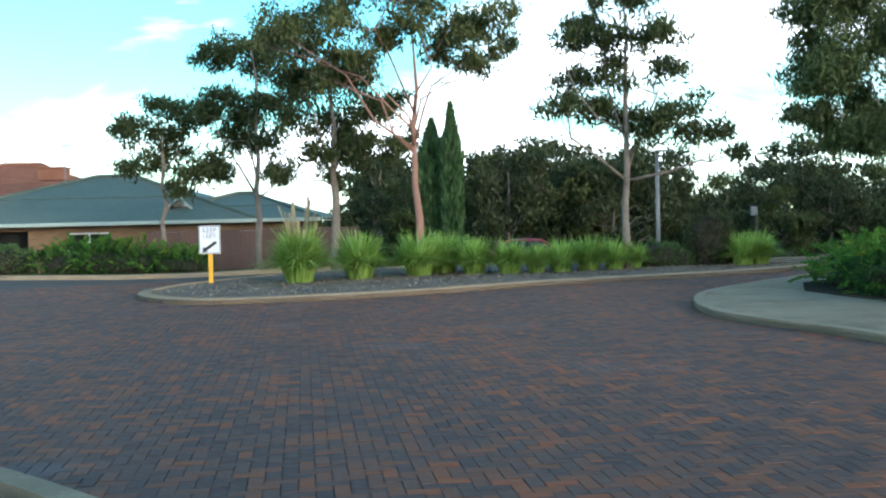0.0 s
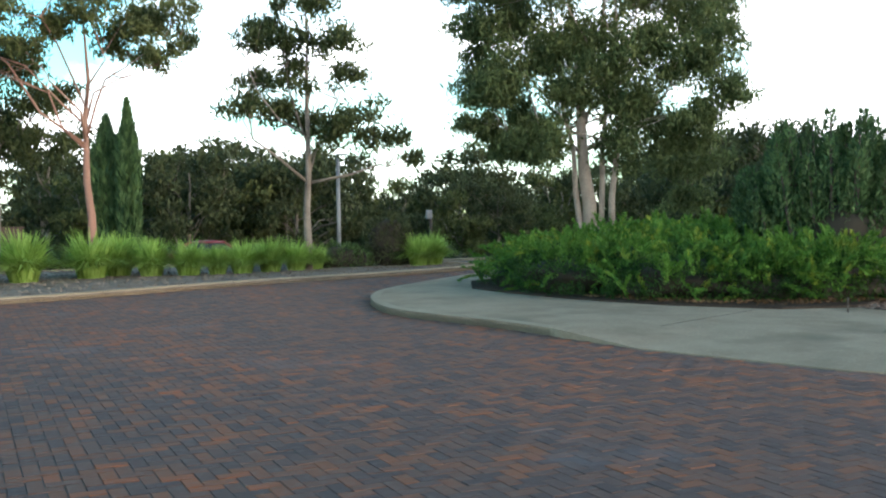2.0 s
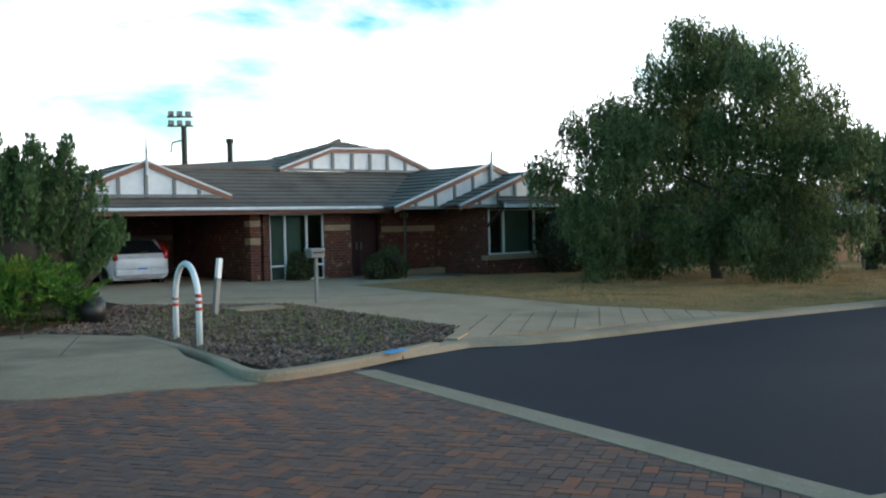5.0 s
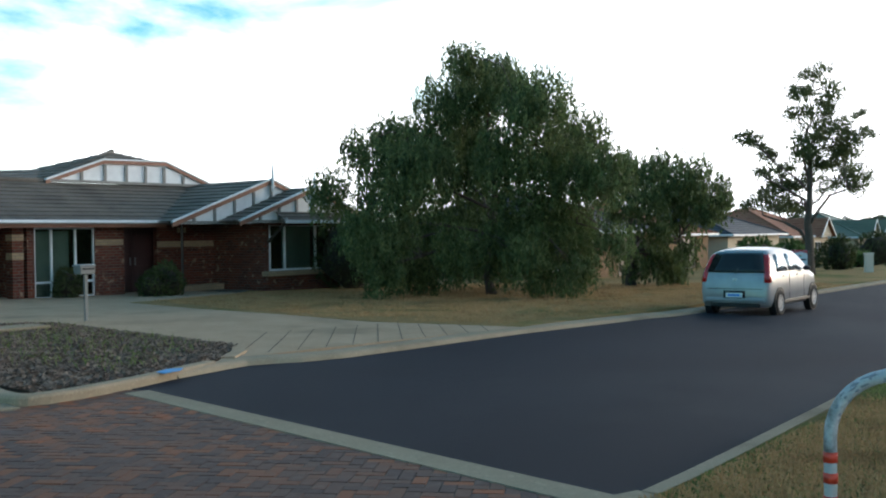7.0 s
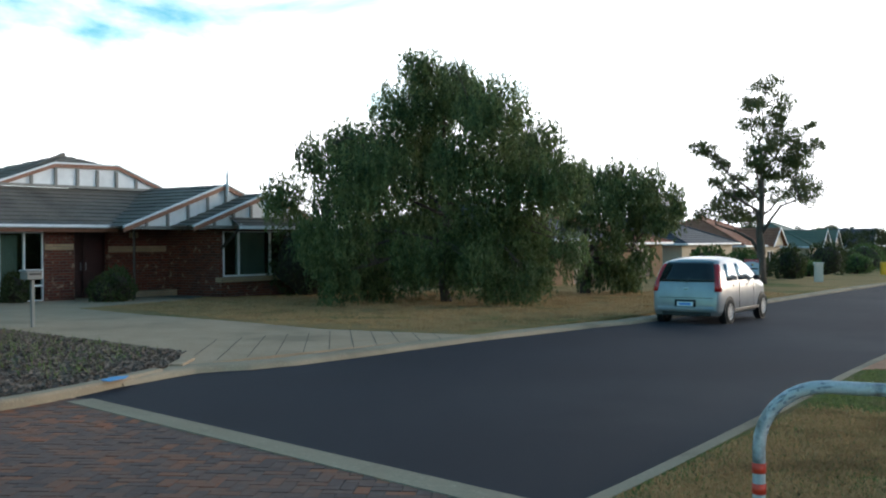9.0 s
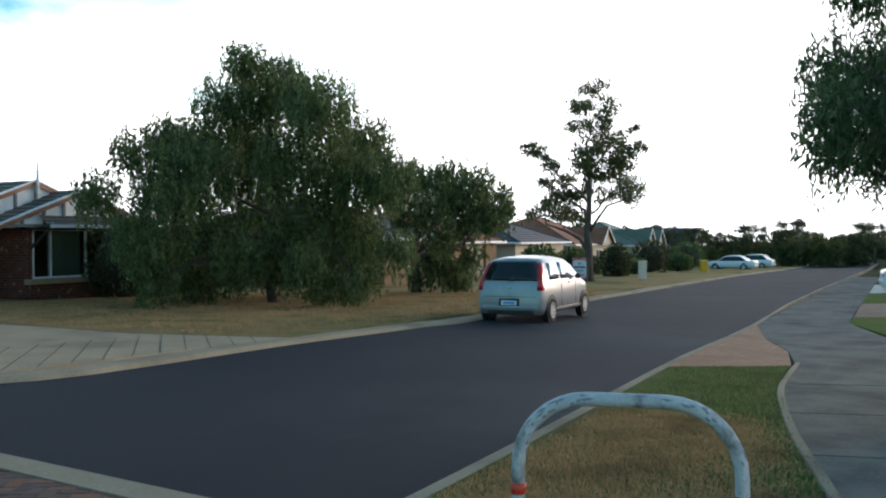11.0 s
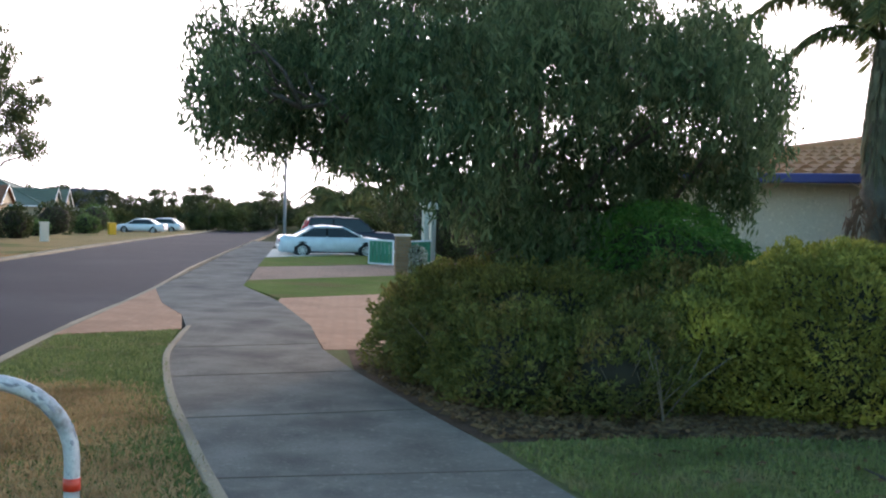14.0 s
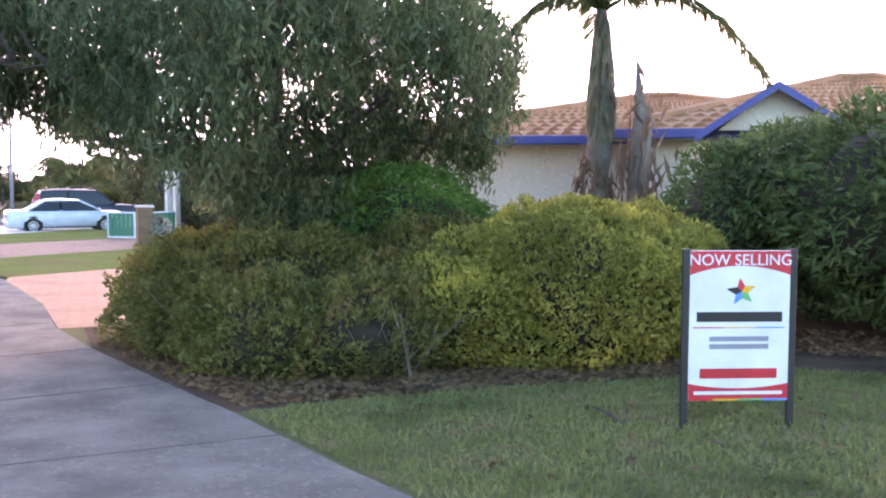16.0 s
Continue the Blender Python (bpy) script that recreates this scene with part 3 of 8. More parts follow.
def lump(bm, centre, size, seed, rough=0.18, level=3):
    """An uneven rounded mass."""
    r = bmesh.ops.create_icosphere(bm, subdivisions=level, radius=1)
    for v in r["verts"]:
        n = 1 + rough * noise.noise(v.co * 2.0 + Vector((seed, 0, 0))) + rough * 0.6 * noise.noise(v.co * 5.0 + Vector((0, seed, 0)))
        v.co = Vector(centre) + Vector((v.co.x * size[0], v.co.y * size[1], v.co.z * size[2])) * n
    return bm


def leaf_coat(bm, rng, count, out=0.10, floor=0.02):
    """Places and outward ways over a mass, by area."""
    bm.faces.ensure_lookup_table()
    tris = bmesh.ops.triangulate(bm, faces=bm.faces[:])["faces"]
    bm.normal_update()
    co = np.array([[v.co[:] for v in f.verts] for f in bm.faces])
    nor = np.array([f.normal[:] for f in bm.faces])
    area = np.array([f.calc_area() for f in bm.faces]) * np.where(nor[:, 2] < -0.5, 0.6, 1)
    k = rng.choice(len(area), count, p=area / area.sum())
    a, b = rng.uniform(size=(2, count, 1))
    swap = (a + b) > 1
    a, b = np.where(swap, 1 - a, a), np.where(swap, 1 - b, b)
    pos = co[k, 0] + a * (co[k, 1] - co[k, 0]) + b * (co[k, 2] - co[k, 0])
    bunch = np.array([noise.noise(Vector(p) * 3.1) for p in pos])[:, None]
    pos = pos + nor[k] * (rng.uniform(-0.3, 1.0, (count, 1)) * out + bunch * out * 1.4)
    return pos, nor[k]


def spray_leaves(rng, pos, nor, count, length, per=64):
    """Leaf places for feathery sprays that arch out of a bush, each tapering to its tip."""
    k = rng.choice(len(pos), count, p=np.clip(nor[:, 2] + 0.55, 0.05, None) / np.clip(nor[:, 2] + 0.55, 0.05, None).sum())
    way = unit(nor[k] * 0.9 + rng.normal(size=(count, 3)) * 0.5 + (0, 0, 0.35))
    side = unit(np.cross(way, rng.normal(size=(count, 3)) * 0.35 + (0, 0, 1)))
    L = length * rng.uniform(0.55, 1.25, count)
    t = np.sort(rng.uniform(0, 1, (count, per)), 1)
    a = (t * L[:, None])[:, :, None]
    p = pos[k][:, None, :] + way[:, None, :] * a
    p[:, :, 2] -= 0.35 * (t * t) * L[:, None]
    wide = (rng.uniform(-1, 1, (count, per)) * (1.05 - t) * 0.20 * L[:, None])[:, :, None]
    p = p + side[:, None, :] * wide + rng.normal(size=p.shape) * 0.012
    w = unit(way[:, None, :] + side[:, None, :] * np.sign(wide) * 0.6 + rng.normal(size=p.shape) * 0.25)
    return p.reshape(-1, 3), w.reshape(-1, 3)


def shrub(name, label, loc, masses, leaf, seed, count, leaf_size, out=0.10, up=0.5, turn=0.0, category="shrub", group="", rough=0.2, jitter=0.8, sprays=0, spray_len=0.4):
    """A dense bush: leaves over uneven masses. masses: (x, y, z, sx, sy, sz) about its base."""
    rng = np.random.default_rng(seed)
    ob = thing(name, (loc[0], loc[1], gz(*loc)), label, category, turn, group)
    bm = bmesh.new()
    for i, (x, y, z, sx, sy, sz) in enumerate(masses):
        lump(bm, (x, y, z), (sx, sy, sz), seed + i * 3.7, rough)
    pos, nor = leaf_coat(bm, rng, count, out)
    bm.free()
    # solid dark core in place of the shaded inside, so nothing shows through
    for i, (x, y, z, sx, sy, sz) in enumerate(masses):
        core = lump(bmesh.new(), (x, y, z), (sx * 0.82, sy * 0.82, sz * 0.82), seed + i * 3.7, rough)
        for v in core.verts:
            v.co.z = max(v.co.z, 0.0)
        part("shade_core", core, M_CORE, ob, "dark solid core painted as the shaded inside", True)
    keep = pos[:, 2] > 0.03
    pos, nor = pos[keep], nor[keep]
    way = unit(nor + rng.normal(size=pos.shape) * jitter + (0, 0, up))
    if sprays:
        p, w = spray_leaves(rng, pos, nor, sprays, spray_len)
        part("spray_growth", leaves("spray_growth", p, w, 0.095, 0.028, M_SPRAY, rng), M_SPRAY, ob, "bright feathery new growth over shade-darkened inner leaves")
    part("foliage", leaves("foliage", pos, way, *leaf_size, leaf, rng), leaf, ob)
    return ob


def lettering(text, size, material, parent, m, label=""):
    cu = bpy.data.curves.new("lettering", "FONT")
    cu.body, cu.size, cu.align_x, cu.align_y, cu.extrude = text, size, "CENTER", "CENTER", 0.001
    tmp = bpy.data.objects.new("lettering", cu)
    scene.collection.objects.link(tmp)
    bpy.context.view_layer.update()
    me = bpy.data.meshes.new_from_object(tmp)
    bpy.data.objects.remove(tmp)
    me.materials.clear()
    me.materials.append(material)
    ob = part("lettering", me, material, parent, label)
    ob.matrix_local = m
    return ob


def plate(pts, thick, axis="y", at=0.0):
    """A flat shape from (x, z) outline points, of some thickness, standing in the plane y = at."""
    bm = bmesh.new()
    a = [bm.verts.new((x, at, z)) for x, z in pts]
    b = [bm.verts.new((x, at + thick, z)) for x, z in pts]
    bm.faces.new(a)
    bm.faces.new(b[::-1])
    for i in range(len(pts)):
        j = (i + 1) % len(pts)
        bm.faces.new((a[i], b[i], b[j], a[j]))
    return bm


def courses(lower, upper, n, step=0.035, thick=0.03, bm=None):
    """A tiled roof face as overlapping courses between its eaves edge and its ridge edge."""
    bm = bm or bmesh.new()
    a, b, c, d = Vector(lower[0]), Vector(lower[1]), Vector(upper[0]), Vector(upper[1])
    nor = (b - a).cross((c + d) / 2 - (a + b) / 2).normalized()
    if nor.z < 0:
        nor = -nor
    rows = []
    for i in range(n):
        for t, h in ((i / n, step), ((i + 1) / n, step - thick)):
            rows.append([bm.verts.new(p.lerp(q, t) + nor * h) for p, q in ((a, c), (b, d))])
    for r0, r1 in zip(rows, rows[1:]):
        bm.faces.new((r0[0], r0[1], r1[1], r1[0]))
    return bm


def rolled(lower, upper, n, step=0.035, thick=0.05, pitch=0.30):
    """A roof face of rolled clay tiles: overlapping courses, each with a wave across."""
    bm = bmesh.new()
    a, b, c, d = (Vector(p) for p in (*lower, *upper))
    nor = (b - a).cross((c + d) / 2 - (a + b) / 2).normalized()
    if nor.z < 0:
        nor = -nor
    m = max(4, int((b - a).length / pitch)) * 4
    prev = None
    for i in range(n):
        for t, h in ((i / n, step), ((i + 1) / n, step - thick)):
            p, q = a.lerp(c, t), b.lerp(d, t)
            row = [bm.verts.new(p.lerp(q, k / m) + nor * (h + 0.028 * math.sin(2 * math.pi * ((a.lerp(b, k / m) - a).length / pitch + 0.5 * (i % 2))))) for k in range(m + 1)]
            if prev:
                for k in range(m):
                    bm.faces.new((prev[k], prev[k + 1], row[k + 1], row[k]))
            prev = row
    return bm


def each(name, items, material, parent, label="", bevel=0.0):
    """One part for each box."""
    for it in items:
        part(name, boxes(it, bevel=bevel), material, parent, label)

# Ground -------------------------------------------------------------


def ground_piece(name, poly, top, material, label, thick=0.25, lift=None):
    ob = part(name, slab(poly, top, thick, lift), material)
    return tagged(ob, label, "ground", kind="structure")


ground_piece("ground", [(-700, -700), (700, -700), (700, 700), (-700, 700)], -0.10, M_GROUND, "scrubby open ground reaching to the horizon", 1.0)
BRICK_AREA = [(-45, 18), (-6, 8.6), (-3.03, 6.42), (-1, 4.7), (1.5, 3.4), (4, 1.8), (5.58, 0.72), (8.90, 5.78), (14, 15), (30, 32), (16, 42), (-45, 52)]
ground_piece("road", BRICK_AREA, -0.006, M_SAND, "dark sanded bed under brick road paving")
ROAD_L = [(9.08, 6.11), (11.2, 5.72), (12.32, 4.82), (16.55, 3.12), (20.68, 1.15), (23.3, -0.1), (38.4, -5.6), (67.9, -16.6), (135, -44)]
ROAD_R = [(5.48, 0.62), (6.31, 0.28), (8.51, -0.57), (14.34, -2.79), (20.99, -5.55), (42.14, -13.8), (131.8, -50.5)]
ground_piece("road_asphalt", [(5.62, 0.80)] + ROAD_R + ROAD_L[::-1] + [(8.90, 5.78)], 0.0, M_ASPHALT, "dark smooth asphalt side street")
tagged(part("kerb_strip", band([(8.93, 5.76), (5.64, 0.72)], 0.28, 0.012, side=-1, round_off=0.006), M_KERB), "flush concrete strip between brick and asphalt", "kerb", kind="structure")
PATH_OUT = smooth_line([(14, 27.5), (9, 23.4), (6.3, 20.6), (4.5, 18.4), (3.85, 16.9), (3.6, 15.4), (3.68, 14.2), (4.45, 12.2), (5.09, 9.9)], 5)
PATH_IN = [(8.5, 8.0), (9.11, 8.67), (9.98, 10.2), (9.65, 11.76), (8.57, 12.05), (7.43, 13.2), (6.7, 14.6), (6.2, 16.2), (5.95, 17.6), (6.5, 19.2), (9, 21.2), (14, 25)]
ground_piece("pavement", [p for p in PATH_OUT if p[1] > 11.25] + [(4.72, 11.2), (6.6, 10.5), (7.6, 9.1)] + PATH_IN, 0.10, M_CORNER, "grey concrete corner footpath")
ground_piece("kerb_ramp", [(5.09, 9.9), (6.15, 7.75), (7.62, 6.31), (8.5, 8.0), (7.6, 9.1), (6.6, 10.5)], 0.0, M_CORNER, "sloping concrete kerb ramp", lift=[0.012, 0.012, 0.012, 0.10, 0.10, 0.10])
ground_piece("kerb_ramp_wing", [(5.09, 9.9), (6.6, 10.5), (4.72, 11.2)], 0.0, M_CORNER, "flared wing of the kerb ramp", lift=[0.012, 0.10, 0.10])
tagged(part("kerb", band([p for p in PATH_OUT if p[1] > 11.1], 0.16, 0.104, side=1), M_KERB), "concrete kerb round the corner footpath", "kerb", kind="structure")
BED_EDGE = smooth_line([(9.98, 10.25), (9.11, 8.67), (8.44, 7.6), (7.75, 6.62), (7.95, 6.22), (9.06, 6.02), (10.0, 5.98), (10.78, 5.94)], 5)
tagged(part("kerb", band(BED_EDGE, 0.15, 0.105, side=1), M_KERB), "raised concrete edge of the bark bed", "kerb", kind="structure")
BED = [(9.1, 6.15), (8.0, 6.4), (8.6, 7.6), (9.25, 8.6), (10.1, 10.2), (9.7, 11.8), (11, 12.4), (12.5, 13.6), (14.3, 14.7), (15.78, 11.78), (12.71, 6.6), (11.05, 6.05)]
ground_piece("garden_bed", BED, 0.09, M_SOIL, "bark-covered corner garden bed")
ground_piece("shrub_bed", [(9.7, 11.8), (8.57, 12.0), (7.43, 13.2), (6.7, 14.6), (6.2, 16.2), (5.95, 17.6), (6.5, 19.2), (9, 21.2), (14, 25), (30, 36), (36, 28), (17, 20), (14.3, 14.7), (12.5, 13.6)], 0.13, M_SOIL, "leaf-littered soil under the shrubs")
DRIVE_EDGE = [(17.1, 3.25), (17.7, 6.3), (19.2, 8.6), (20.8, 11.6), (22.6, 14.4)]
ground_piece("driveway", [(11.35, 6.02), (12.71, 6.6), (15.78, 11.78), (14.3, 14.7), (16, 19), (15, 27), (25, 30), (31, 17.5), (28, 13.9)] + DRIVE_EDGE[::-1], 0.075, M_DRIVE, "pale paved driveway")
ground_piece("lawn", DRIVE_EDGE + [(28, 13.9), (35, 16), (50, 9), (75, -3), (140, -30), (135, -43.5), (67.9, -16.2), (38.4, -4.9), (23.3, 0.7), (20.68, 1.9)], 0.085, M_DRYLAWN, "patchy dry front lawn")
tagged(part("trim", band([(11.25, 6.14), (12.0, 6.34), (12.71, 6.68), (15.78, 11.78)], 0.2, 0.098, side=-1, round_off=0.01), M_DRIVE), "tan paver edging of the bark bed", "edging", kind="structure")
tagged(part("kerb", band(smooth_line([(9.9, 5.96)] + ROAD_L[1:], 3), 0.42, 0.075, side=1, round_off=0.07), M_KERB), "mountable concrete kerb", "kerb", kind="structure")
tagged(part("kerb", band(smooth_line(ROAD_R, 3), 0.16, 0.09, side=-1, round_off=0.05), M_KERB), "concrete kerb along the grass verge", "kerb", kind="structure")
NEAR_KERB = smooth_line([(-45, 18), (-16, 12.4), (-6, 8.6), (-3.03, 6.42), (-1, 4.7), (1.5, 3.4), (4, 1.8), (5.45, 0.62)], 5)
tagged(part("kerb", band(NEAR_KERB, 0.2, 0.1, side=-1), M_KERB), "concrete kerb at the near corner", "kerb", kind="structure")
WALK_L = [(-12, 1.2), (-4, -0.6), (2, -1.45), (5.25, -1.96), (6.6, -2.2), (8.4, -2.55), (10.6, -3.1), (12.0, -3.6), (13.3, -4.1), (14.92, -4.5), (17, -4.75), (20.4, -5.5)]
WALK_R = [(63.8, -24.6), (31.57, -11.75), (24.5, -8.9), (21.07, -7.55), (17.07, -6.81), (12.93, -5.72), (10.6, -4.88), (9.05, -4.52), (6.75, -4.10), (5.7, -3.93), (4.2, -3.62), (2.6, -3.37), (-4, -3.25), (-12, -2.0)]
ground_piece("pavement", WALK_L + [(42.1, -14.1), (64, -23.0)] + WALK_R, 0.10, M_CONCRETE, "grey concrete footpath along the street")
tagged(part("trim", band(smooth_line(WALK_L[2:9], 4), 0.07, 0.112, side=-1, round_off=0.01), M_KERB), "worn pale footpath edge", "kerb", kind="structure")
VERGE = [(-45, 17), (-16, 11.6), (-6, 8.1), (-3.2, 6.0), (-1.1, 4.4), (1.4, 3.1), (3.9, 1.5), (5.5, 0.45), (6.31, 0.13), (8.45, -0.72), (12.9, -2.40), (13.05, -3.98), (12.0, -3.6), (10.6, -3.1), (8.4, -2.55), (6.6, -2.2), (5.25, -1.96), (2, -1.45), (-4, -0.6), (-12, 1.2), (-45, 6)]
ground_piece("verge", VERGE, 0.085, M_VERGE, "worn grass verge with dry patches")
ground_piece("paved_pad", [(12.9, -2.40), (20.7, -5.6), (20.4, -5.5), (17, -4.75), (14.92, -4.5), (13.05, -3.98)], 0.095, M_PINK, "pink brick crossover beside the kerb")
ground_piece("driveway", [(10.5, -4.86), (12.93, -5.72), (17.0, -6.8), (17.66, -7.1), (18.2, -9.5), (20, -17), (14, -17), (10, -7)], 0.095, M_PINK, "pink brick driveway behind the hedge")
ground_piece("lawn", [(17.66, -7.05), (21.07, -7.55), (22.9, -8.3), (24.4, -13), (27, -20), (20.5, -19), (18.2, -9.5)], 0.10, M_LAWN, "green strip of mown lawn")
ground_piece("driveway", [(22.9, -8.3), (29.65, -10.95), (31.2, -16.5), (34, -24), (27, -20), (24.4, -13)], 0.09, M_BROWNPAVE, "brown brick driveway")
ground_piece("lawn", [(29.65, -10.95), (37, -13.9), (41.5, -22), (44, -28), (34, -24), (31.2, -16.5)], 0.10, M_LAWN, "green strip of mown lawn")
ground_piece("driveway", [(37, -13.9), (48, -18.3), (54, -32), (44, -28), (41.5, -22)], 0.085, M_CREAM, "pale driveway under parked cars")
FRONT = [(-30, -3), (-12, -2.0), (-4, -3.25), (2.6, -3.37), (4.2, -3.62), (5.7, -3.93), (6.75, -4.10), (9.05, -4.52), (10.6, -4.88), (10, -7), (12, -12), (14, -17), (10, -30), (-30, -30)]
ground_piece("lawn", FRONT, 0.09, M_FRONT, "shaded green front lawn")
ground_piece("garden_bed", [(9.0, -4.53), (7.46, -4.24), (6.5, -4.07), (5.76, -3.97), (5.5, -4.9), (5.1, -5.8), (4.5, -6.8), (3.95, -8.0), (2.5, -8.6), (1.2, -9.2), (1.2, -12.5), (9, -12.5), (10.1, -7), (10.4, -5.1)], 0.097, M_LITTERSOIL, "brown leaf-littered soil under the hedges", 0.2)
ISLAND = smooth_line([(-6.75, 21.6), (-6.55, 20.6), (-5.97, 19.6), (-5.1, 18.85), (-4.1, 18.75), (-1.25, 19.65), (2.33, 21.85), (5.75, 23.3), (8.2, 24.7), (9.2, 26), (8.4, 27.6), (5, 29.4), (0, 29.6), (-4, 27.6), (-6.2, 24), (-6.75, 21.6)], 5)
ground_piece("traffic_island", ISLAND[:-1], 0.09, M_MULCH, "mulched planted traffic island")
tagged(part("kerb", band(ISLAND, 0.26, 0.115, side=1, round_off=0.05), M_TANKERB), "tan concrete kerb round the island", "kerb", kind="structure")
OPP = [(-70, 46), (-30, 33), (-12.83, 28.6), (-8.53, 27.6), (-5.5, 28.8), (-3, 32), (0, 37.5), (3.34, 37.2), (10.6, 32), (17, 28.8), (30, 36), (60, 60), (60, 220), (-70, 220)]
ground_piece("far_verge", OPP, 0.09, M_GROUND, "grassy scrub verge across the road")
tagged(part("kerb", band(smooth_line(OPP[:10], 4), 0.25, 0.12, side=1, round_off=0.05), M_TANKERB), "tan concrete kerb across the road", "kerb", kind="structure")

# Planting across the road ------------------------------------------
tree("young_gum", "small gum tree with a dense round dark green crown", (-9.17, 32.17), -15.6, 4.69, 0.110,
     [(0.10, 5.43, 0.66), (-0.84, 4.55, 0.70), (0.97, 5.04, 0.66), (-0.58, 3.48, 0.70), (1.07, 3.48, 0.78), (0.25, 4.32, 0.78), (1.75, 3.29, 0.58), (0.58, 2.80, 0.51), (-1.17, 4.75, 0.47)],
     M_BARK, M_GUM, 101, density=1000)
tree("young_gum", "slender gum tree with layered dark green foliage", (-6.22, 32.34), -10.5, 7.38, 0.120,
     [(-1.31, 6.85, 0.68), (-0.56, 7.22, 0.75), (0.28, 6.79, 0.71), (-1.13, 5.44, 0.68), (-0.28, 5.25, 0.79), (0.56, 5.35, 0.68), (-0.66, 4.41, 0.64), (0.19, 4.22, 0.68), (0.75, 3.15, 0.53), (1.22, 5.91, 0.64), (-1.50, 5.07, 0.47)],
     M_BARK, M_GUM, 102, density=950)
tree("young_gum", "grey-trunked gum tree on the island", (-3.34, 28.73), -6.1, 5.83, 0.150,
     [(-1.09, 5.48, 0.65), (-0.20, 5.32, 0.72), (0.70, 5.48, 0.68), (-0.93, 4.43, 0.65), (0.05, 4.26, 0.72), (0.94, 4.35, 0.68), (-0.60, 3.29, 0.59), (0.54, 3.37, 0.65), (0.05, 2.56, 0.42), (-1.58, 2.88, 0.42), (1.35, 3.53, 0.55), (1.51, 4.83, 0.59)],
     M_BARK, M_GUM, 103, density=900)
tree("salmon_gum", "tall gum tree with smooth salmon-pink trunk and open crown", (-0.97, 26.38), -1.5, 6.50, 0.125,
     [(-3.54, 6.79, 0.77), (-2.66, 7.02, 0.80), (-1.62, 7.31, 0.86), (-0.74, 7.61, 0.89), (0.30, 7.16, 0.83), (1.18, 6.72, 0.74), (1.92, 6.65, 0.62), (2.36, 6.72, 0.44), (-2.95, 5.98, 0.65), (-3.84, 6.28, 0.53), (-1.92, 6.28, 0.59), (-0.59, 6.42, 0.56), (0.74, 6.28, 0.53), (1.62, 5.69, 0.50), (-1.33, 5.39, 0.50), (-2.36, 5.24, 0.50), (-0.8, 6.0, 0.55), (0.1, 6.35, 0.55), (0.75, 5.9, 0.45), (1.5, 6.25, 0.5), (2.15, 5.8, 0.36), (1.35, 5.45, 0.40), (-1.9, 5.9, 0.55), (-3.3, 6.1, 0.55), (2.7, 6.3, 0.4)],
     M_PINKBARK, M_GUMLIT, 104, density=820, fork=0.42, leaf_size=(0.19, 0.05))
tree("spotted_gum", "tall gum tree with tiered dark green foliage", (4.44, 25.96), 10.5, 6.94, 0.115,
     [(-0.26, 7.16, 0.57), (-1.08, 6.64, 0.45), (0.42, 6.71, 0.60), (-1.38, 6.04, 0.60), (-0.56, 5.89, 0.63), (0.80, 5.89, 0.66), (-1.23, 5.06, 0.57), (-0.18, 5.06, 0.60), (0.95, 5.06, 0.51), (-1.53, 4.24, 0.60), (-0.71, 4.24, 0.63), (0.12, 4.01, 0.60), (1.17, 4.09, 0.69), (1.70, 3.63, 0.51), (0.57, 3.48, 0.51), (2.45, 3.48, 0.33), (2.75, 2.96, 0.30)],
     M_BARK, M_GUM, 105, density=900)
tree("spreading_gum", "big many-stemmed gum tree behind the shrubbery", (11.59, 23.40), 27.8, 8.27, 0.200,
     [(-2.36, 6.72, 0.97), (-1.18, 7.46, 1.12), (0.15, 8.05, 1.18), (1.48, 7.31, 1.12), (2.51, 6.57, 0.97), (-1.92, 5.54, 0.92), (-0.74, 5.83, 1.03), (0.59, 5.83, 1.12), (1.92, 5.39, 0.97), (2.81, 5.68, 0.74), (-3.25, 5.68, 0.50), (-2.95, 4.50, 0.50), (-1.92, 4.06, 0.80), (-0.89, 4.50, 0.74), (1.18, 4.21, 0.89), (2.21, 4.06, 0.74), (-2.07, 3.03, 0.65), (1.77, 2.73, 0.74), (2.66, 2.88, 0.65), (-2.66, 3.62, 0.74), (-1.48, 3.32, 0.89), (1.03, 3.17, 0.89), (2.21, 3.32, 0.83), (0.30, 4.80, 0.97), (-2.36, 4.80, 0.89), (3.10, 4.50, 0.68), (2.21, 1.77, 0.68), (0.89, 9.23, 1.03), (-0.59, 9.08, 1.03), (-2.36, 8.05, 0.74), (-3.2, 6.4, 0.8), (-3.3, 5.0, 0.7), (-2.9, 7.4, 0.9), (-3.2, 3.9, 0.6), (-2.7, 8.6, 0.9)],
     M_PALEBARK, M_GUMOLIVE, 106, stems=4, density=1350, fork=0.44, leaf_size=(0.20, 0.05))
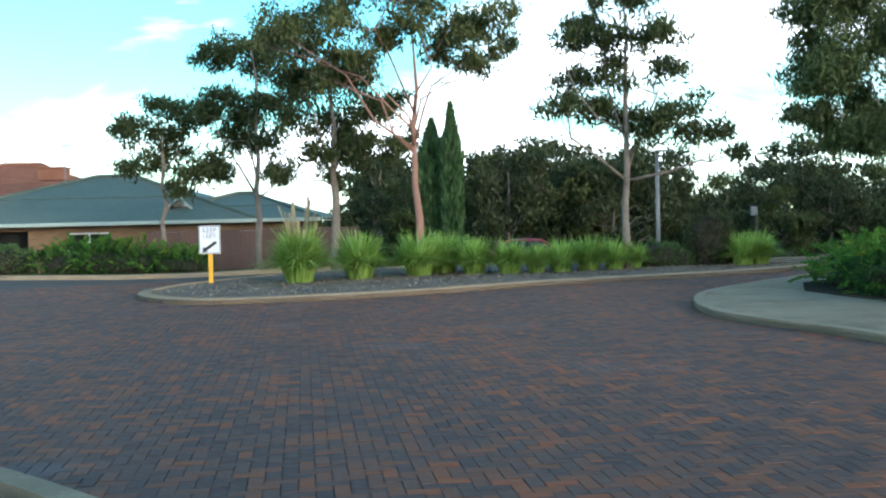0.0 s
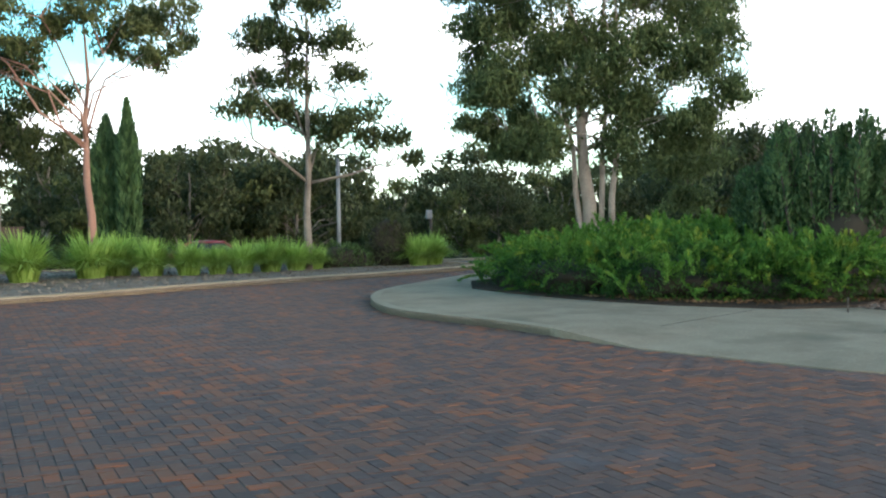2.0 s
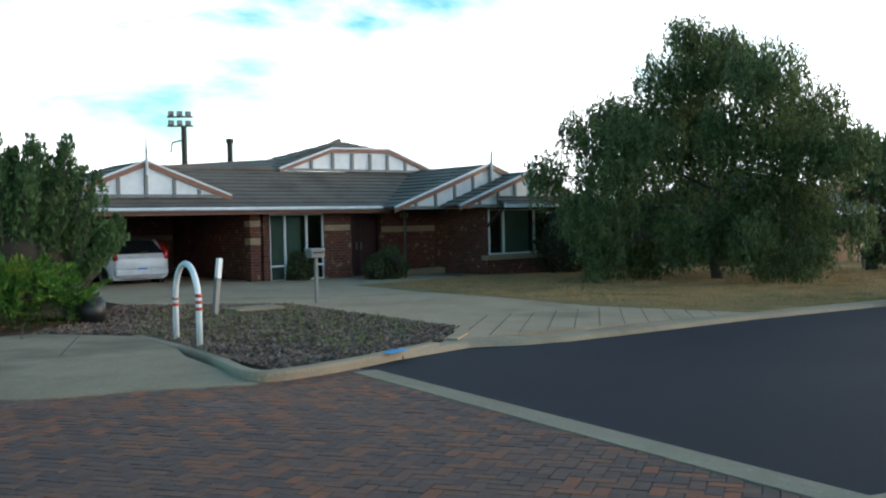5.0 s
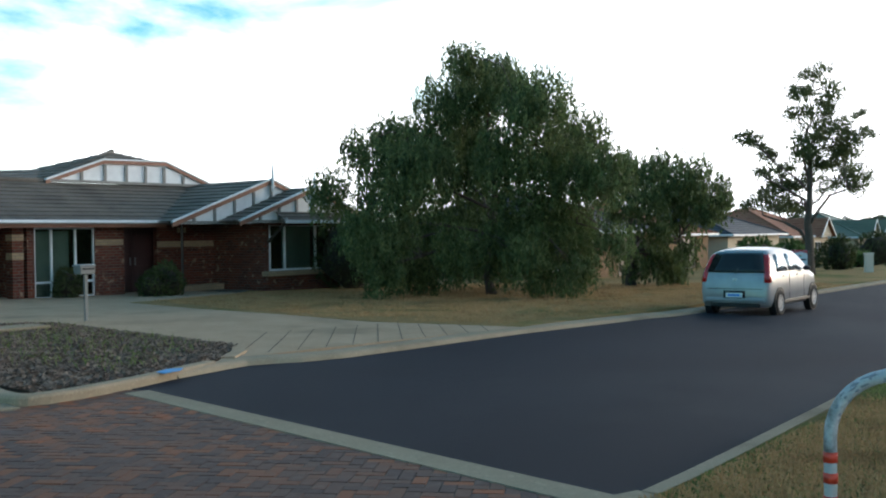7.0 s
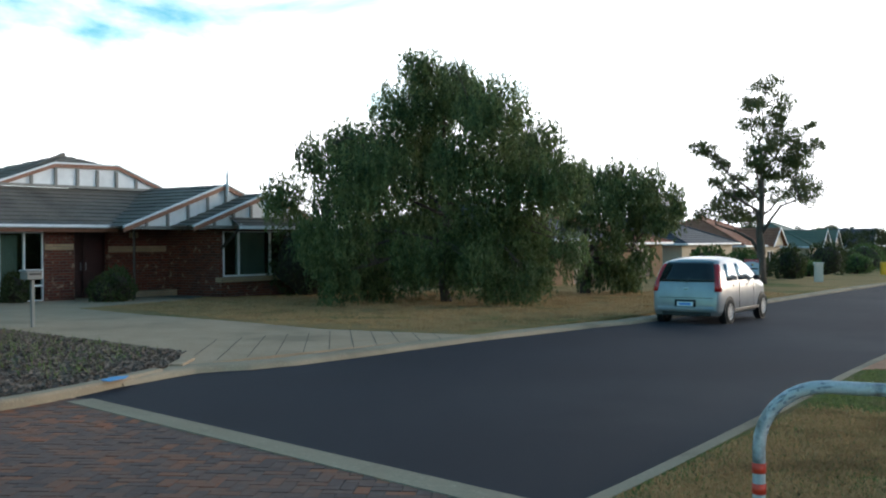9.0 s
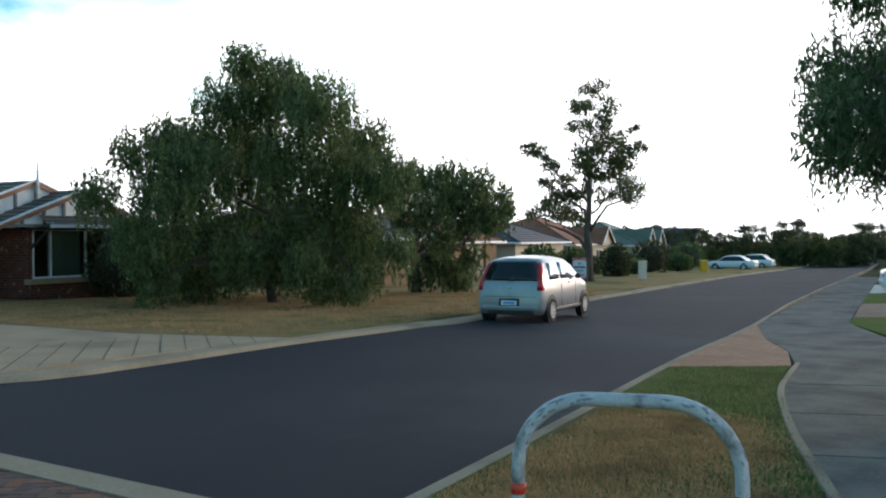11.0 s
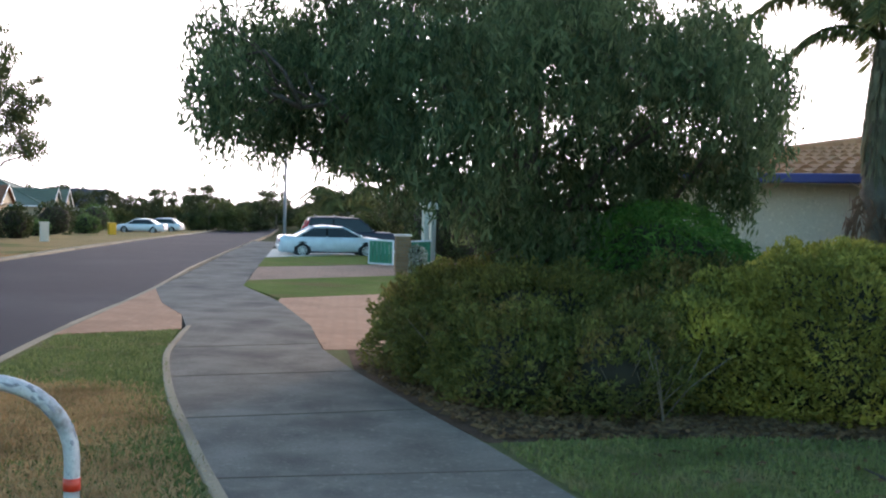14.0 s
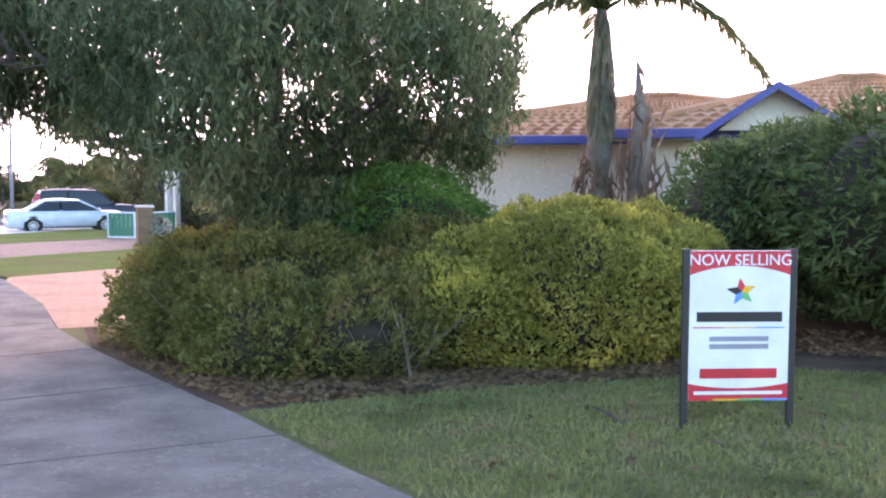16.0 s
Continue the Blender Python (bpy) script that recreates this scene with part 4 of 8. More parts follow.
tree("pepper_tree", "big weeping pepper tree with a low dark green crown", (28.70, 6.07), 78.7, 5.72, 0.150,
     [(-2.56, 4.88, 1.01), (-1.21, 5.97, 1.11), (-1.63, 4.79, 0.94), (-0.54, 5.13, 1.01), (-0.03, 6.39, 1.21), (1.20, 5.50, 1.10), (2.49, 4.88, 1.04), (-3.40, 3.53, 1.24), (-2.05, 3.87, 1.35), (-0.71, 4.20, 1.35), (0.64, 4.20, 1.35), (1.98, 3.70, 1.24), (2.99, 3.70, 0.91), (-3.06, 2.19, 1.18), (-1.72, 2.35, 1.35), (-0.37, 2.35, 1.35), (0.98, 2.35, 1.24), (2.15, 2.19, 1.01), (-4.57, 3.36, 0.67), (-4.24, 2.19, 0.84), (1.00, 5.95, 0.70), (2.66, 4.90, 0.72), (0.30, 6.93, 0.61), (-0.71, 6.90, 0.67), (2.66, 2.35, 0.84), (2.66, 1.51, 0.61), (1.73, 1.43, 0.67), (0.81, 1.51, 0.67), (-2.39, 1.43, 0.67), (-3.40, 1.51, 0.67), (3.33, 1.85, 0.57), (-3.0, 5.0, 0.75), (-3.6, 4.45, 0.65), (-2.9, 1.1, 0.6), (-2.0, 1.0, 0.6), (-1.2, 1.2, 0.6), (-0.4, 1.15, 0.55), (0.4, 1.2, 0.5), (1.3, 1.0, 0.55), (2.1, 1.0, 0.55), (2.9, 1.2, 0.5), (-0.9, 1.75, 0.8), (0.5, 1.85, 0.8)],
     M_DARKBARK, M_PEPPER, 107, density=860, weep=1.0, depth=0.8, leaf_size=(0.15, 0.042))
tree("pepper_tree", "smaller weeping pepper tree by the next house", (35.61, 2.45), 86.5, 4.09, 0.200,
     [(-0.10, 4.56, 0.83), (0.93, 4.36, 0.91), (1.97, 4.15, 0.83), (2.80, 3.53, 0.75), (-0.73, 3.94, 0.83), (0.52, 3.11, 0.83), (1.76, 2.70, 0.71), (3.21, 3.11, 0.41), (0.93, 1.24, 0.75), (1.56, 0.83, 0.62), (0.10, 1.04, 0.54), (2.2, 3.4, 0.6), (1.2, 3.7, 0.7), (2.5, 2.9, 0.5), (0.2, 3.5, 0.6), (1.0, 2.2, 0.5), (-0.5, 3.0, 0.5), (1.9, 1.6, 0.5), (0.5, 1.7, 0.5), (1.5, 1.1, 0.6)],
     M_DARKBARK, M_PEPPER, 108, density=500, weep=0.9, depth=0.7)
tree("lemon_gum", "tall sparse gum tree with bare curving limbs", (52.23, -5.32), 95.4, 7.40, 0.270,
     [(0.36, 9.99, 0.72), (-0.59, 9.39, 0.57), (1.04, 9.25, 0.67), (-0.15, 8.06, 0.86), (0.89, 7.61, 0.82), (1.78, 7.16, 0.72), (2.44, 6.72, 0.57), (-2.68, 6.87, 0.62), (-3.03, 7.02, 0.44), (-1.78, 6.27, 0.62), (1.78, 5.23, 0.96), (0.59, 5.53, 0.86), (-1.49, 4.34, 0.91), (2.14, 4.64, 0.76), (-2.32, 3.89, 0.82), (-0.59, 4.64, 0.86), (2.38, 8.06, 0.34), (0.15, 6.57, 0.82), (-0.59, 6.12, 0.62), (1.19, 6.12, 0.72), (0.9, 8.6, 0.5), (-0.1, 9.0, 0.5), (1.5, 6.5, 0.6), (-1.2, 5.4, 0.6), (0.9, 4.6, 0.6), (-2.2, 5.2, 0.5), (1.9, 5.9, 0.6), (-1.0, 3.6, 0.6), (0.5, 7.0, 0.6)],
     M_DARKBARK, M_GUM, 109, density=430, leaf_size=(0.24, 0.065), fork=0.22, flat=0.8)


def strappy(name, label, seed, blades, height, plumes=0):
    rng = np.random.default_rng(seed)
    ob = thing(name, (0, 0, 0), label, "plant", 0, "strappy plants on the island")
    verts, faces = [], []
    for kind, n in (("blade", blades), ("plume", plumes)):
        v, f = [], []
        for i in range(n):
            a = rng.uniform(0, 2 * math.pi)
            r0 = rng.uniform(0, 0.30)
            b = np.array((math.cos(a) * r0, math.sin(a) * r0, 0.0))
            a += rng.normal() * 0.5
            d = np.array((math.cos(a), math.sin(a), 0.0))
            s = np.array((-d[1], d[0], 0.0))
            L = height * rng.uniform(0.7, 1.15) * (1.25 if kind == "plume" else 1)
            arch = rng.uniform(0.20, 1.30) if kind == "blade" else rng.uniform(0.05, 0.3)
            w = rng.uniform(0.016, 0.030) if kind == "blade" else 0.02
            pts = []
            for q in (0.0, 0.35, 0.7, 1.0):
                z = L * (q - arch * 0.62 * q * q)
                pts.append(b + d * (L * arch * q * q * 0.62 + 0.10 * q) + np.array((0, 0, z)))
            k = len(v)
            ww = (w, w, w * 0.7, 0.003) if kind == "blade" else (0.003, 0.003, 0.012, 0.035)
            for p, e in zip(pts, ww):
                v += [p - s * e, p + s * e]
            f += [(k + 2 * j, k + 2 * j + 1, k + 2 * j + 3, k + 2 * j + 2) for j in range(3)]
        if n:
            part("blade_tuft" if kind == "blade" else "plume_tuft", array_mesh(kind, v, f, M_BLADE if kind == "blade" else M_PLUME),
                 M_BLADE if kind == "blade" else M_PLUME, ob, "" if kind == "blade" else "pale feathery seed plumes")
    return ob


clump_a = strappy("strappy_plant", "bright green strappy clump with pale seed plumes on the island", 3, 1000, 1.50, 34)
clump_a.location = (-3.62, 23.3, 0.09)
clump_b = strappy("strappy_plant", "bright green strappy leaved clump on the traffic island", 4, 900, 1.30, 0)
clump_b.location = (-2.3, 24.1, 0.09)
clump_c = strappy("strappy_plant", "bright green strappy leaved clump on the traffic island", 5, 860, 1.26, 0)
clump_c.location = (-0.9, 24.9, 0.09)
for i, (x, y, s) in enumerate([(0.45, 25.1, 0.82), (1.32, 24.9, 0.78), (2.0, 25.0, 0.62), (2.62, 25.1, 0.74), (3.35, 25.4, 0.76), (4.05, 25.7, 0.72), (-0.30, 25.6, 0.9), (8.0, 26.6, 0.8), (7.5, 26.3, 0.75), (4.6, 26.0, 0.6)]):
    c = copy_thing((clump_b, clump_c)[i % 2], pose(x, y, 0.09, 0, 0, 40 * i))
    c.scale = (s, s, s)

shrub("low_shrub", "small grey-green shrub on the traffic island", (5.3, 26.6), [(0, 0, 0.3, 0.65, 0.4, 0.4), (0.6, 0.1, 0.25, 0.4, 0.4, 0.35)], M_HEDGEB, 21, 1500, (0.16, 0.03))
shrub("dark_shrub", "dark upright shrub near the island's end", (6.75, 26.7), [(0, 0, 0.7, 0.6, 0.5, 0.8), (0.25, 0, 0.5, 0.55, 0.4, 0.55)], M_FOREST, 22, 2600, (0.16, 0.035), up=0.9)
shrub("juniper_bed", "spreading green juniper along the far kerb", (-9.6, 29.6), [(0, 0, 0.30, 1.5, 0.9, 0.42), (-1.6, 0.2, 0.32, 1.1, 0.9, 0.48), (1.5, 0, 0.22, 1.0, 0.8, 0.32), (-0.6, -0.2, 0.34, 0.9, 0.7, 0.44)], M_JUNIPER, 23, 9000, (0.14, 0.034), out=0.18, up=0.6, sprays=240, spray_len=0.5)
shrub("round_shrub", "dark rounded shrub beside the junipers", (-13.4, 30.3), [(0, 0, 0.42, 0.75, 0.6, 0.5), (-1.6, 0.3, 0.42, 1.0, 0.7, 0.5)], M_HEDGEB, 24, 5500, (0.12, 0.036))

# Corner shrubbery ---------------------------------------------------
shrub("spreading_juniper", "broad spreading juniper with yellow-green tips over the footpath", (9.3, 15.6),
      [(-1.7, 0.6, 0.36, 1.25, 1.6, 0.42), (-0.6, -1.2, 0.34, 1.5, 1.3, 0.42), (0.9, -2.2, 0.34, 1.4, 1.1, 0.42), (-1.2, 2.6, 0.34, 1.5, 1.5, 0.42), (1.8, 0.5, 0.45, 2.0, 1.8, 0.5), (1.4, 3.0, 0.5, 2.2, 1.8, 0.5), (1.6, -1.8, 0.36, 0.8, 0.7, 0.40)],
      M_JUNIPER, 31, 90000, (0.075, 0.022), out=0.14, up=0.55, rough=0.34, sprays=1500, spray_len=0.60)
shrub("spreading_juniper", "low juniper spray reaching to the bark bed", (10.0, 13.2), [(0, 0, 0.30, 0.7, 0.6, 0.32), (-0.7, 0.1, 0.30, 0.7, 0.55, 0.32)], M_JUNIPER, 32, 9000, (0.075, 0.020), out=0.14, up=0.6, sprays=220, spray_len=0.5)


def conifer(loc, seed):
    rng = np.random.default_rng(seed)
    ob = thing("upright_conifer", (loc[0], loc[1], gz(*loc)), "dark dense conifer with upright pointed shoots", "shrub")
    bm = bmesh.new()
    heads = []
    ax = np.array((0.78, -0.62))
    for i in range(72):
        a = rng.uniform(-1, 1)
        side = rng.uniform(-0.7, 0.7)
        p = ax * a * 1.75 + np.array((-ax[1], ax[0])) * side
        h = (3.2 - 0.85 * abs(a) ** 2.2) * rng.uniform(0.55, 1.06)
        heads.append((p[0], p[1], h))
        tube(bm, [(p[0] * 0.3, p[1] * 0.3, 0), (p[0] * 0.8, p[1] * 0.8, h * 0.45), (p[0], p[1], h)], [0.05, 0.035, 0.008], 5)
    part("branch_work", bm, M_DARKBARK, ob)
    pos, way = [], []
    for x, y, h in heads:
        n = 820
        t = rng.uniform(0.10, 1.0, n)
        r = 0.25 * np.minimum(1.0, (1.06 - t) * 2.6) ** 0.8 * rng.uniform(0.45, 1, n) + 0.02
        a = rng.uniform(0, 2 * math.pi, n)
        k = np.minimum(1, 0.15 + t * 1.1)
        pos.append(np.stack([x * k + np.cos(a) * r, y * k + np.sin(a) * r, h * t], 1))
        way.append(np.stack([np.cos(a) * 0.5, np.sin(a) * 0.5, np.full(n, 1.0)], 1) + rng.normal(size=(n, 3)) * 0.5)
    part("foliage", leaves("foliage", np.concatenate(pos), unit(np.concatenate(way)), 0.13, 0.036, M_CONIFER, rng), M_CONIFER, ob)
    # dark lump set in the middle to pass for the conifer's inner shade
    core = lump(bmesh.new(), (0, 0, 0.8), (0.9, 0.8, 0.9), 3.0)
    part("shade_core", core, M_CORE, ob, "dark solid core painted as shade inside the conifer", True)
    return ob


conifer((11.6, 14.4), 33)

# The brick house ----------------------------------------------------
HOUSE = (23.71, 18.54)


def gable(parent, left, apex, right, y, battens, back, name="gable", tiles=10):
    """A front gable: white infill with battens, barge boards with a pale edge, a finial and tiled slopes running back."""
    (x0, z0), (xa, za), (x1, z1) = left, apex, right
    g = part(name, plate([(x0 + 0.12, z0), (xa, za - 0.05), (x1 - 0.12, z1)], 0.06, at=y), M_WHITE, parent, "white infill panel with battens")
    for (xa0, za0), (xb0, zb0) in (((x0, z0), (xa, za)), ((xa, za), (x1, z1))):
        dx, dz = xb0 - xa0, zb0 - za0
        n = np.array((-dz, dx)) / math.hypot(dx, dz)
        a = [(xa0, za0), (xb0, zb0), (xb0 + n[0] * 0.02, zb0 + 0.02), (xa0, za0 + 0.02)]
        part("barge_board", plate([(xa0, za0 - 0.10), (xb0, zb0 - 0.10), (xb0, zb0 + 0.04), (xa0, za0 + 0.04)], 0.05, at=y - 0.07), M_BARGE, g, "brown timber barge board")
        part("verge_trim", plate([(xa0, za0 + 0.042), (xb0, zb0 + 0.042), (xb0, zb0 + 0.095), (xa0, za0 + 0.095)], 0.10, at=y - 0.09), M_WHITE, g, "white verge capping")
        bm = courses([(xa0, y - 0.06, za0 + 0.06), (xa0, back, za0 + 0.06)] if zb0 > za0 else [(xb0, y - 0.06, zb0 + 0.06), (xb0, back, zb0 + 0.06)],
                     [(xa, y - 0.06, za + 0.06), (xa, back, za + 0.06)], tiles)
        part("roof_slope", bm, M_ROOFGREY, g, "grey-brown tiled slope")
    for xb in battens:
        zt = za - (za - z0) * abs(xb - xa) / (xa - x0) - 0.10
        part("batten", boxes(((0.09, 0.05, max(0.1, zt - z0)), (xb, y - 0.03, (z0 + zt) / 2))), M_BATTEN, g, "grey timber batten")
    part("tie_beam", boxes(((x1 - x0 - 0.3, 0.06, 0.09), ((x0 + x1) / 2, y - 0.035, z0 + 0.05))), M_BATTEN, g, "grey timber tie beam")
    fin = bmesh.new()
    cyl(fin, (xa, y - 0.12, za + 0.02), 0.045, 0.7, 8)
    cyl(fin, (xa, y - 0.12, za + 0.52), 0.04, 0.5, 8, r2=0.008)
    part("finial", fin, M_WHITE, g, "pale turned finial")
    return g


def window(parent, x0, x1, z0, z1, y, mullions, frame_mat=None, curtain=False):
    """A window set in a wall that faces -y."""
    fm = frame_mat or M_WHITE
    w = part("window_frame", boxes(((x1 - x0, 0.08, 0.06), ((x0 + x1) / 2, y, z1 - 0.03)), ((x1 - x0, 0.08, 0.06), ((x0 + x1) / 2, y, z0 + 0.03)),
                                   *[((0.055, 0.08, z1 - z0), (x, y, (z0 + z1) / 2)) for x in [x0 + 0.03, *mullions, x1 - 0.03]]), fm, parent, "pale window frame")
    xs = [x0, *mullions, x1]
    for a, b in zip(xs, xs[1:]):
        part("pane", boxes(((b - a - 0.05, 0.012, z1 - z0 - 0.1), ((a + b) / 2, y + 0.01, (z0 + z1) / 2))), M_GLASS, w, "dark reflecting glass")
    return w


def brick_house():
    h = thing("brick_house", (*HOUSE, 0), "single-storey red brick house with cream bands, tiled gabled roof and carport", "house", -24.25)
    F = -0.22                                   # floor level
    # walls: front room, entry recess, wings
    part("wall", boxes(((0.33, 0.33, 2.30), (-0.02, 0.16, F + 1.15))), M_BRICK, h, "red brick carport pier")
    each("pier_band", [((0.35, 0.35, 0.18), (-0.02, 0.16, 1.62)), ((0.35, 0.35, 0.2), (-0.02, 0.16, 1.1))], M_BAND, h, "cream brick bands")
    part("wall", boxes(((0.12, 6.0, 2.3), (0.22, 3.2, F + 1.15))), M_BRICK, h, "red brick carport side wall")
    part("wall", boxes(((6.2, 0.12, 2.3), (-3.0, 6.2, F + 1.15))), M_BRICK, h, "shaded brick carport back wall")
    part("carport_band", boxes(((6.2, 0.02, 0.16), (-3.0, 6.12, 1.25))), M_BAND, h, "cream brick band")
    part("wall", boxes(((0.12, 6.4, 2.3), (-6.1, 3.2, F + 1.15))), M_BRICK, h, "red brick carport outer wall")
    part("meter_box", boxes(((0.7, 0.12, 0.9), (-2.4, 6.08, 1.0)), bevel=0.01), M_DARKPOST, h)
    each("wall", [((0.22, 0.2, 2.3), (0.36, 0.1, F + 1.15)), ((1.95, 0.2, 0.20), (1.42, 0.1, 2.0)), ((1.0, 0.2, 2.3), (2.88, 0.1, F + 1.15))], M_BRICK, h, "red brick front wall")
    part("pier_band", boxes(((0.96, 0.02, 0.18), (2.86, -0.012, 1.45))), M_BAND, h, "cream brick band")
    part("window_sill", boxes(((2.05, 0.24, 0.10), (1.42, 0.04, F + 0.02))), M_BAND, h, "cream brick sill")
    window(h, 0.46, 2.40, F + 0.08, 1.92, 0.08, [1.02, 1.78])
    part("window_rail", boxes(((1.90, 0.07, 0.06), (1.43, 0.075, F + 0.55))), M_WHITE, h, "white low window rail")
    part("curtain", boxes(((1.1, 0.02, 1.9), (1.15, 0.30, 0.85))), M_CURTAIN, h, "pale sheer curtain")
    part("wall", boxes(((2.1, 0.15, 2.3), (4.35, 1.15, F + 1.15))), M_DOOR, h, "dark recessed entry wall")
    for x in (3.92, 4.76):
        d = part("door", boxes(((0.80, 0.05, 2.05), (x, 1.03, F + 1.05)), bevel=0.008), M_DOOR, h, "dark timber entry door")
        each("door_panel", [((0.5, 0.03, 0.75), (x, 1.0, F + 1.55)), ((0.5, 0.03, 0.6), (x, 1.0, F + 0.6))], M_DOOR, d, bevel=0.01)
        part("handle", boxes(((0.03, 0.05, 0.25), (x + (0.33 if x < 4.3 else -0.33), 0.98, F + 1.05)), bevel=0.008), M_GALV, d, "bright door handle")
    part("doorstep", boxes(((2.2, 1.1, 0.12), (4.3, 0.55, F - 0.02)), bevel=0.01), M_BROWNPAVE, h)
    part("wall", boxes(((4.4, 0.2, 2.25), (7.2, 0.7, F + 1.10))), M_BRICK, h, "mottled red brick wing wall")
    each("brick_band", [((4.42, 0.02, 0.20), (7.2, 0.588, 1.36))], M_BAND, h, "cream brick band")
    each("brick_band", [((0.34, 0.02, 0.17), (5.95, 0.588, 1.82)), ((0.34, 0.02, 0.17), (8.1, 0.588, 1.82))], M_BAND, h, "cream brick blocks")
    # dark porch post under the corner of the wing gable
    part("corner_post", cyl(bmesh.new(), (4.85, -0.9, 0.85), 0.045, 2.2, 10), M_DARKPOST, h, "dark porch post at the gable corner")
    part("planter_edge", boxes(((3.6, 0.5, 0.28), (7.2, 0.30, F + 0.10)), bevel=0.02), M_BAND, h, "low cream brick planter")
    part("wall", boxes(((0.2, 2.6, 2.25), (7.35, -0.68, F + 1.10))), M_BRICK, h, "red brick bay side wall")
    each("wall", [((3.3, 0.2, 0.72), (8.95, -1.95, F + 0.30)), ((0.2, 0.2, 2.25), (10.55, -1.95, F + 1.1)), ((3.3, 0.2, 0.25), (8.95, -1.95, 2.05))], M_BRICK, h, "red brick bay wall")
    part("window_sill", boxes(((3.5, 0.3, 0.16), (8.95, -2.05, 0.36)), bevel=0.01), M_BAND, h, "cream brick sill")
    window(h, 7.45, 10.45, 0.44, 1.96, -1.96, [8.14, 9.55])
    part("curtain", boxes(((1.3, 0.02, 1.45), (8.85, -1.75, 1.2))), M_CURTAIN, h, "grey-green curtain")
    each("wall", [((0.2, 12, 2.3), (12.1, 5.0, F + 1.15)), ((18.2, 0.2, 2.3), (3.0, 11.0, F + 1.15))], M_BRICK, h, "red brick side and rear walls")
    part("floor", boxes(((18.0, 12.4, 0.12), (3.0, 5.0, F - 0.03))), M_CONCRETE, h, "concrete floor slab")
    # awning over the bay
    aw = part("awning", courses([(7.3, -2.95, 2.06), (10.7, -2.95, 2.06)], [(7.3, -1.9, 2.62), (10.7, -1.9, 2.62)], 5), M_ROOFGREY, h, "small tiled window hood")
    part("fascia", boxes(((3.45, 0.04, 0.10), (9.0, -2.97, 2.03))), M_WHITE, aw)
    for x in (7.4, 10.6):
        b = bmesh.new()
        tube(b, [(x, -1.95, 1.35), (x, -2.5, 1.75), (x, -2.85, 2.02)], 0.05, 6)
        part("bracket", b, M_DARKPOST, aw, "dark timber bracket")
        part("barge_board", boxes(((0.05, 0.04, 0.10), (x, -2.9, 2.1))), M_WHITE, aw)
    # roof
    roof = part("roof", courses([(-6.5, -0.6, 2.10), (12.4, -0.6, 2.10)], [(-2.6, 2.5, 3.36), (11.0, 2.5, 3.36)], 10), M_ROOFGREY, h, "grey-brown concrete tile roof")
    part("roof_slope", courses([(-6.5, -0.6, 2.10), (-6.5, 8.0, 2.10)], [(-2.6, 2.5, 3.36), (-2.6, 6.0, 3.36)], 10), M_ROOFGREY, roof)
    part("roof_slope", courses([(-6.5, 11.2, 2.10), (12.4, 11.2, 2.10)], [(0, 5.5, 3.3), (9, 5.5, 3.3)], 12), M_ROOFGREY, roof)
    part("roof_slope", courses([(12.4, -0.6, 2.10), (12.4, 11.2, 2.10)], [(10.2, 2.5, 3.36), (9, 5.5, 3.36)], 10), M_ROOFGREY, roof)
    part("roof_slope", courses([(-2.6, 2.5, 3.36), (2.3, 2.48, 3.36)], [(-2.4, 5, 3.5), (3.6, 5.2, 3.95)], 4), M_ROOFGREY, roof)
    part("roof_slope", courses([(1.9, 2.5, 3.38), (1.9, 8, 3.38)], [(6.3, 5.0, 4.66), (6.3, 5.4, 4.66)], 9), M_ROOFGREY, roof)
    part("roof_slope", courses([(4.25, 2.5, 4.10), (6.65, 2.5, 4.14)], [(6.25, 5.0, 4.66), (6.35, 5.0, 4.66)], 5), M_ROOFGREY, roof)
    part("roof_slope", courses([(2.2, 2.5, 3.38), (4.25, 2.5, 4.10)], [(3.4, 5.0, 3.85), (6.3, 5.0, 4.66)], 6), M_ROOFGREY, roof)
    part("roof_slope", courses([(8.6, 2.5, 3.42), (8.6, 8, 3.42)], [(6.3, 5.0, 4.66), (6.3, 5.4, 4.66)], 7), M_ROOFGREY, roof)
    part("roof_slope", courses([(6.65, 2.5, 4.14), (8.5, 2.5, 3.44)], [(6.3, 5.0, 4.66), (6.4, 5.0, 4.64)], 5), M_ROOFGREY, roof)
    for p, q in (((-6.5, -0.6, 2.12), (-2.6, 2.5, 3.40)), ((-2.6, 2.5, 3.40), (2.3, 2.5, 3.40)), ((2.3, 2.5, 3.42), (6.3, 5.0, 4.70)), ((8.5, 2.5, 3.46), (10.6, 2.5, 3.40))):
        part("ridge_cap", tube(bmesh.new(), [p, q], 0.09, 8), M_ROOFGREY, roof, "rounded ridge tiles")
    # unseen dark sheet added to stop sky showing through the roof gaps
    part("roof_gap_sheet", boxes(((13.0, 2.6, 0.03), (4.0, 3.9, 3.2))), M_DARKPOST, h)
    part("gutter", boxes(((11.0, 0.12, 0.11), (-1.0, -0.66, 2.06)), bevel=0.02), M_WHITE, h, "white eaves gutter")
    part("fascia", boxes(((11.0, 0.03, 0.16), (-1.0, -0.58, 1.98))), M_BARGE, h, "brown fascia board")
    part("soffit", boxes(((18.6, 3.4, 0.03), (2.95, 0.95, 2.02))), M_BATTEN, h)
    # ceiling takes the dark post colour to give the carport its shade
    part("carport_ceiling", boxes(((6.2, 6.4, 0.03), (-3.0, 3.0, 1.99))), M_DARKPOST, h, "carport ceiling coloured dark for its shade")
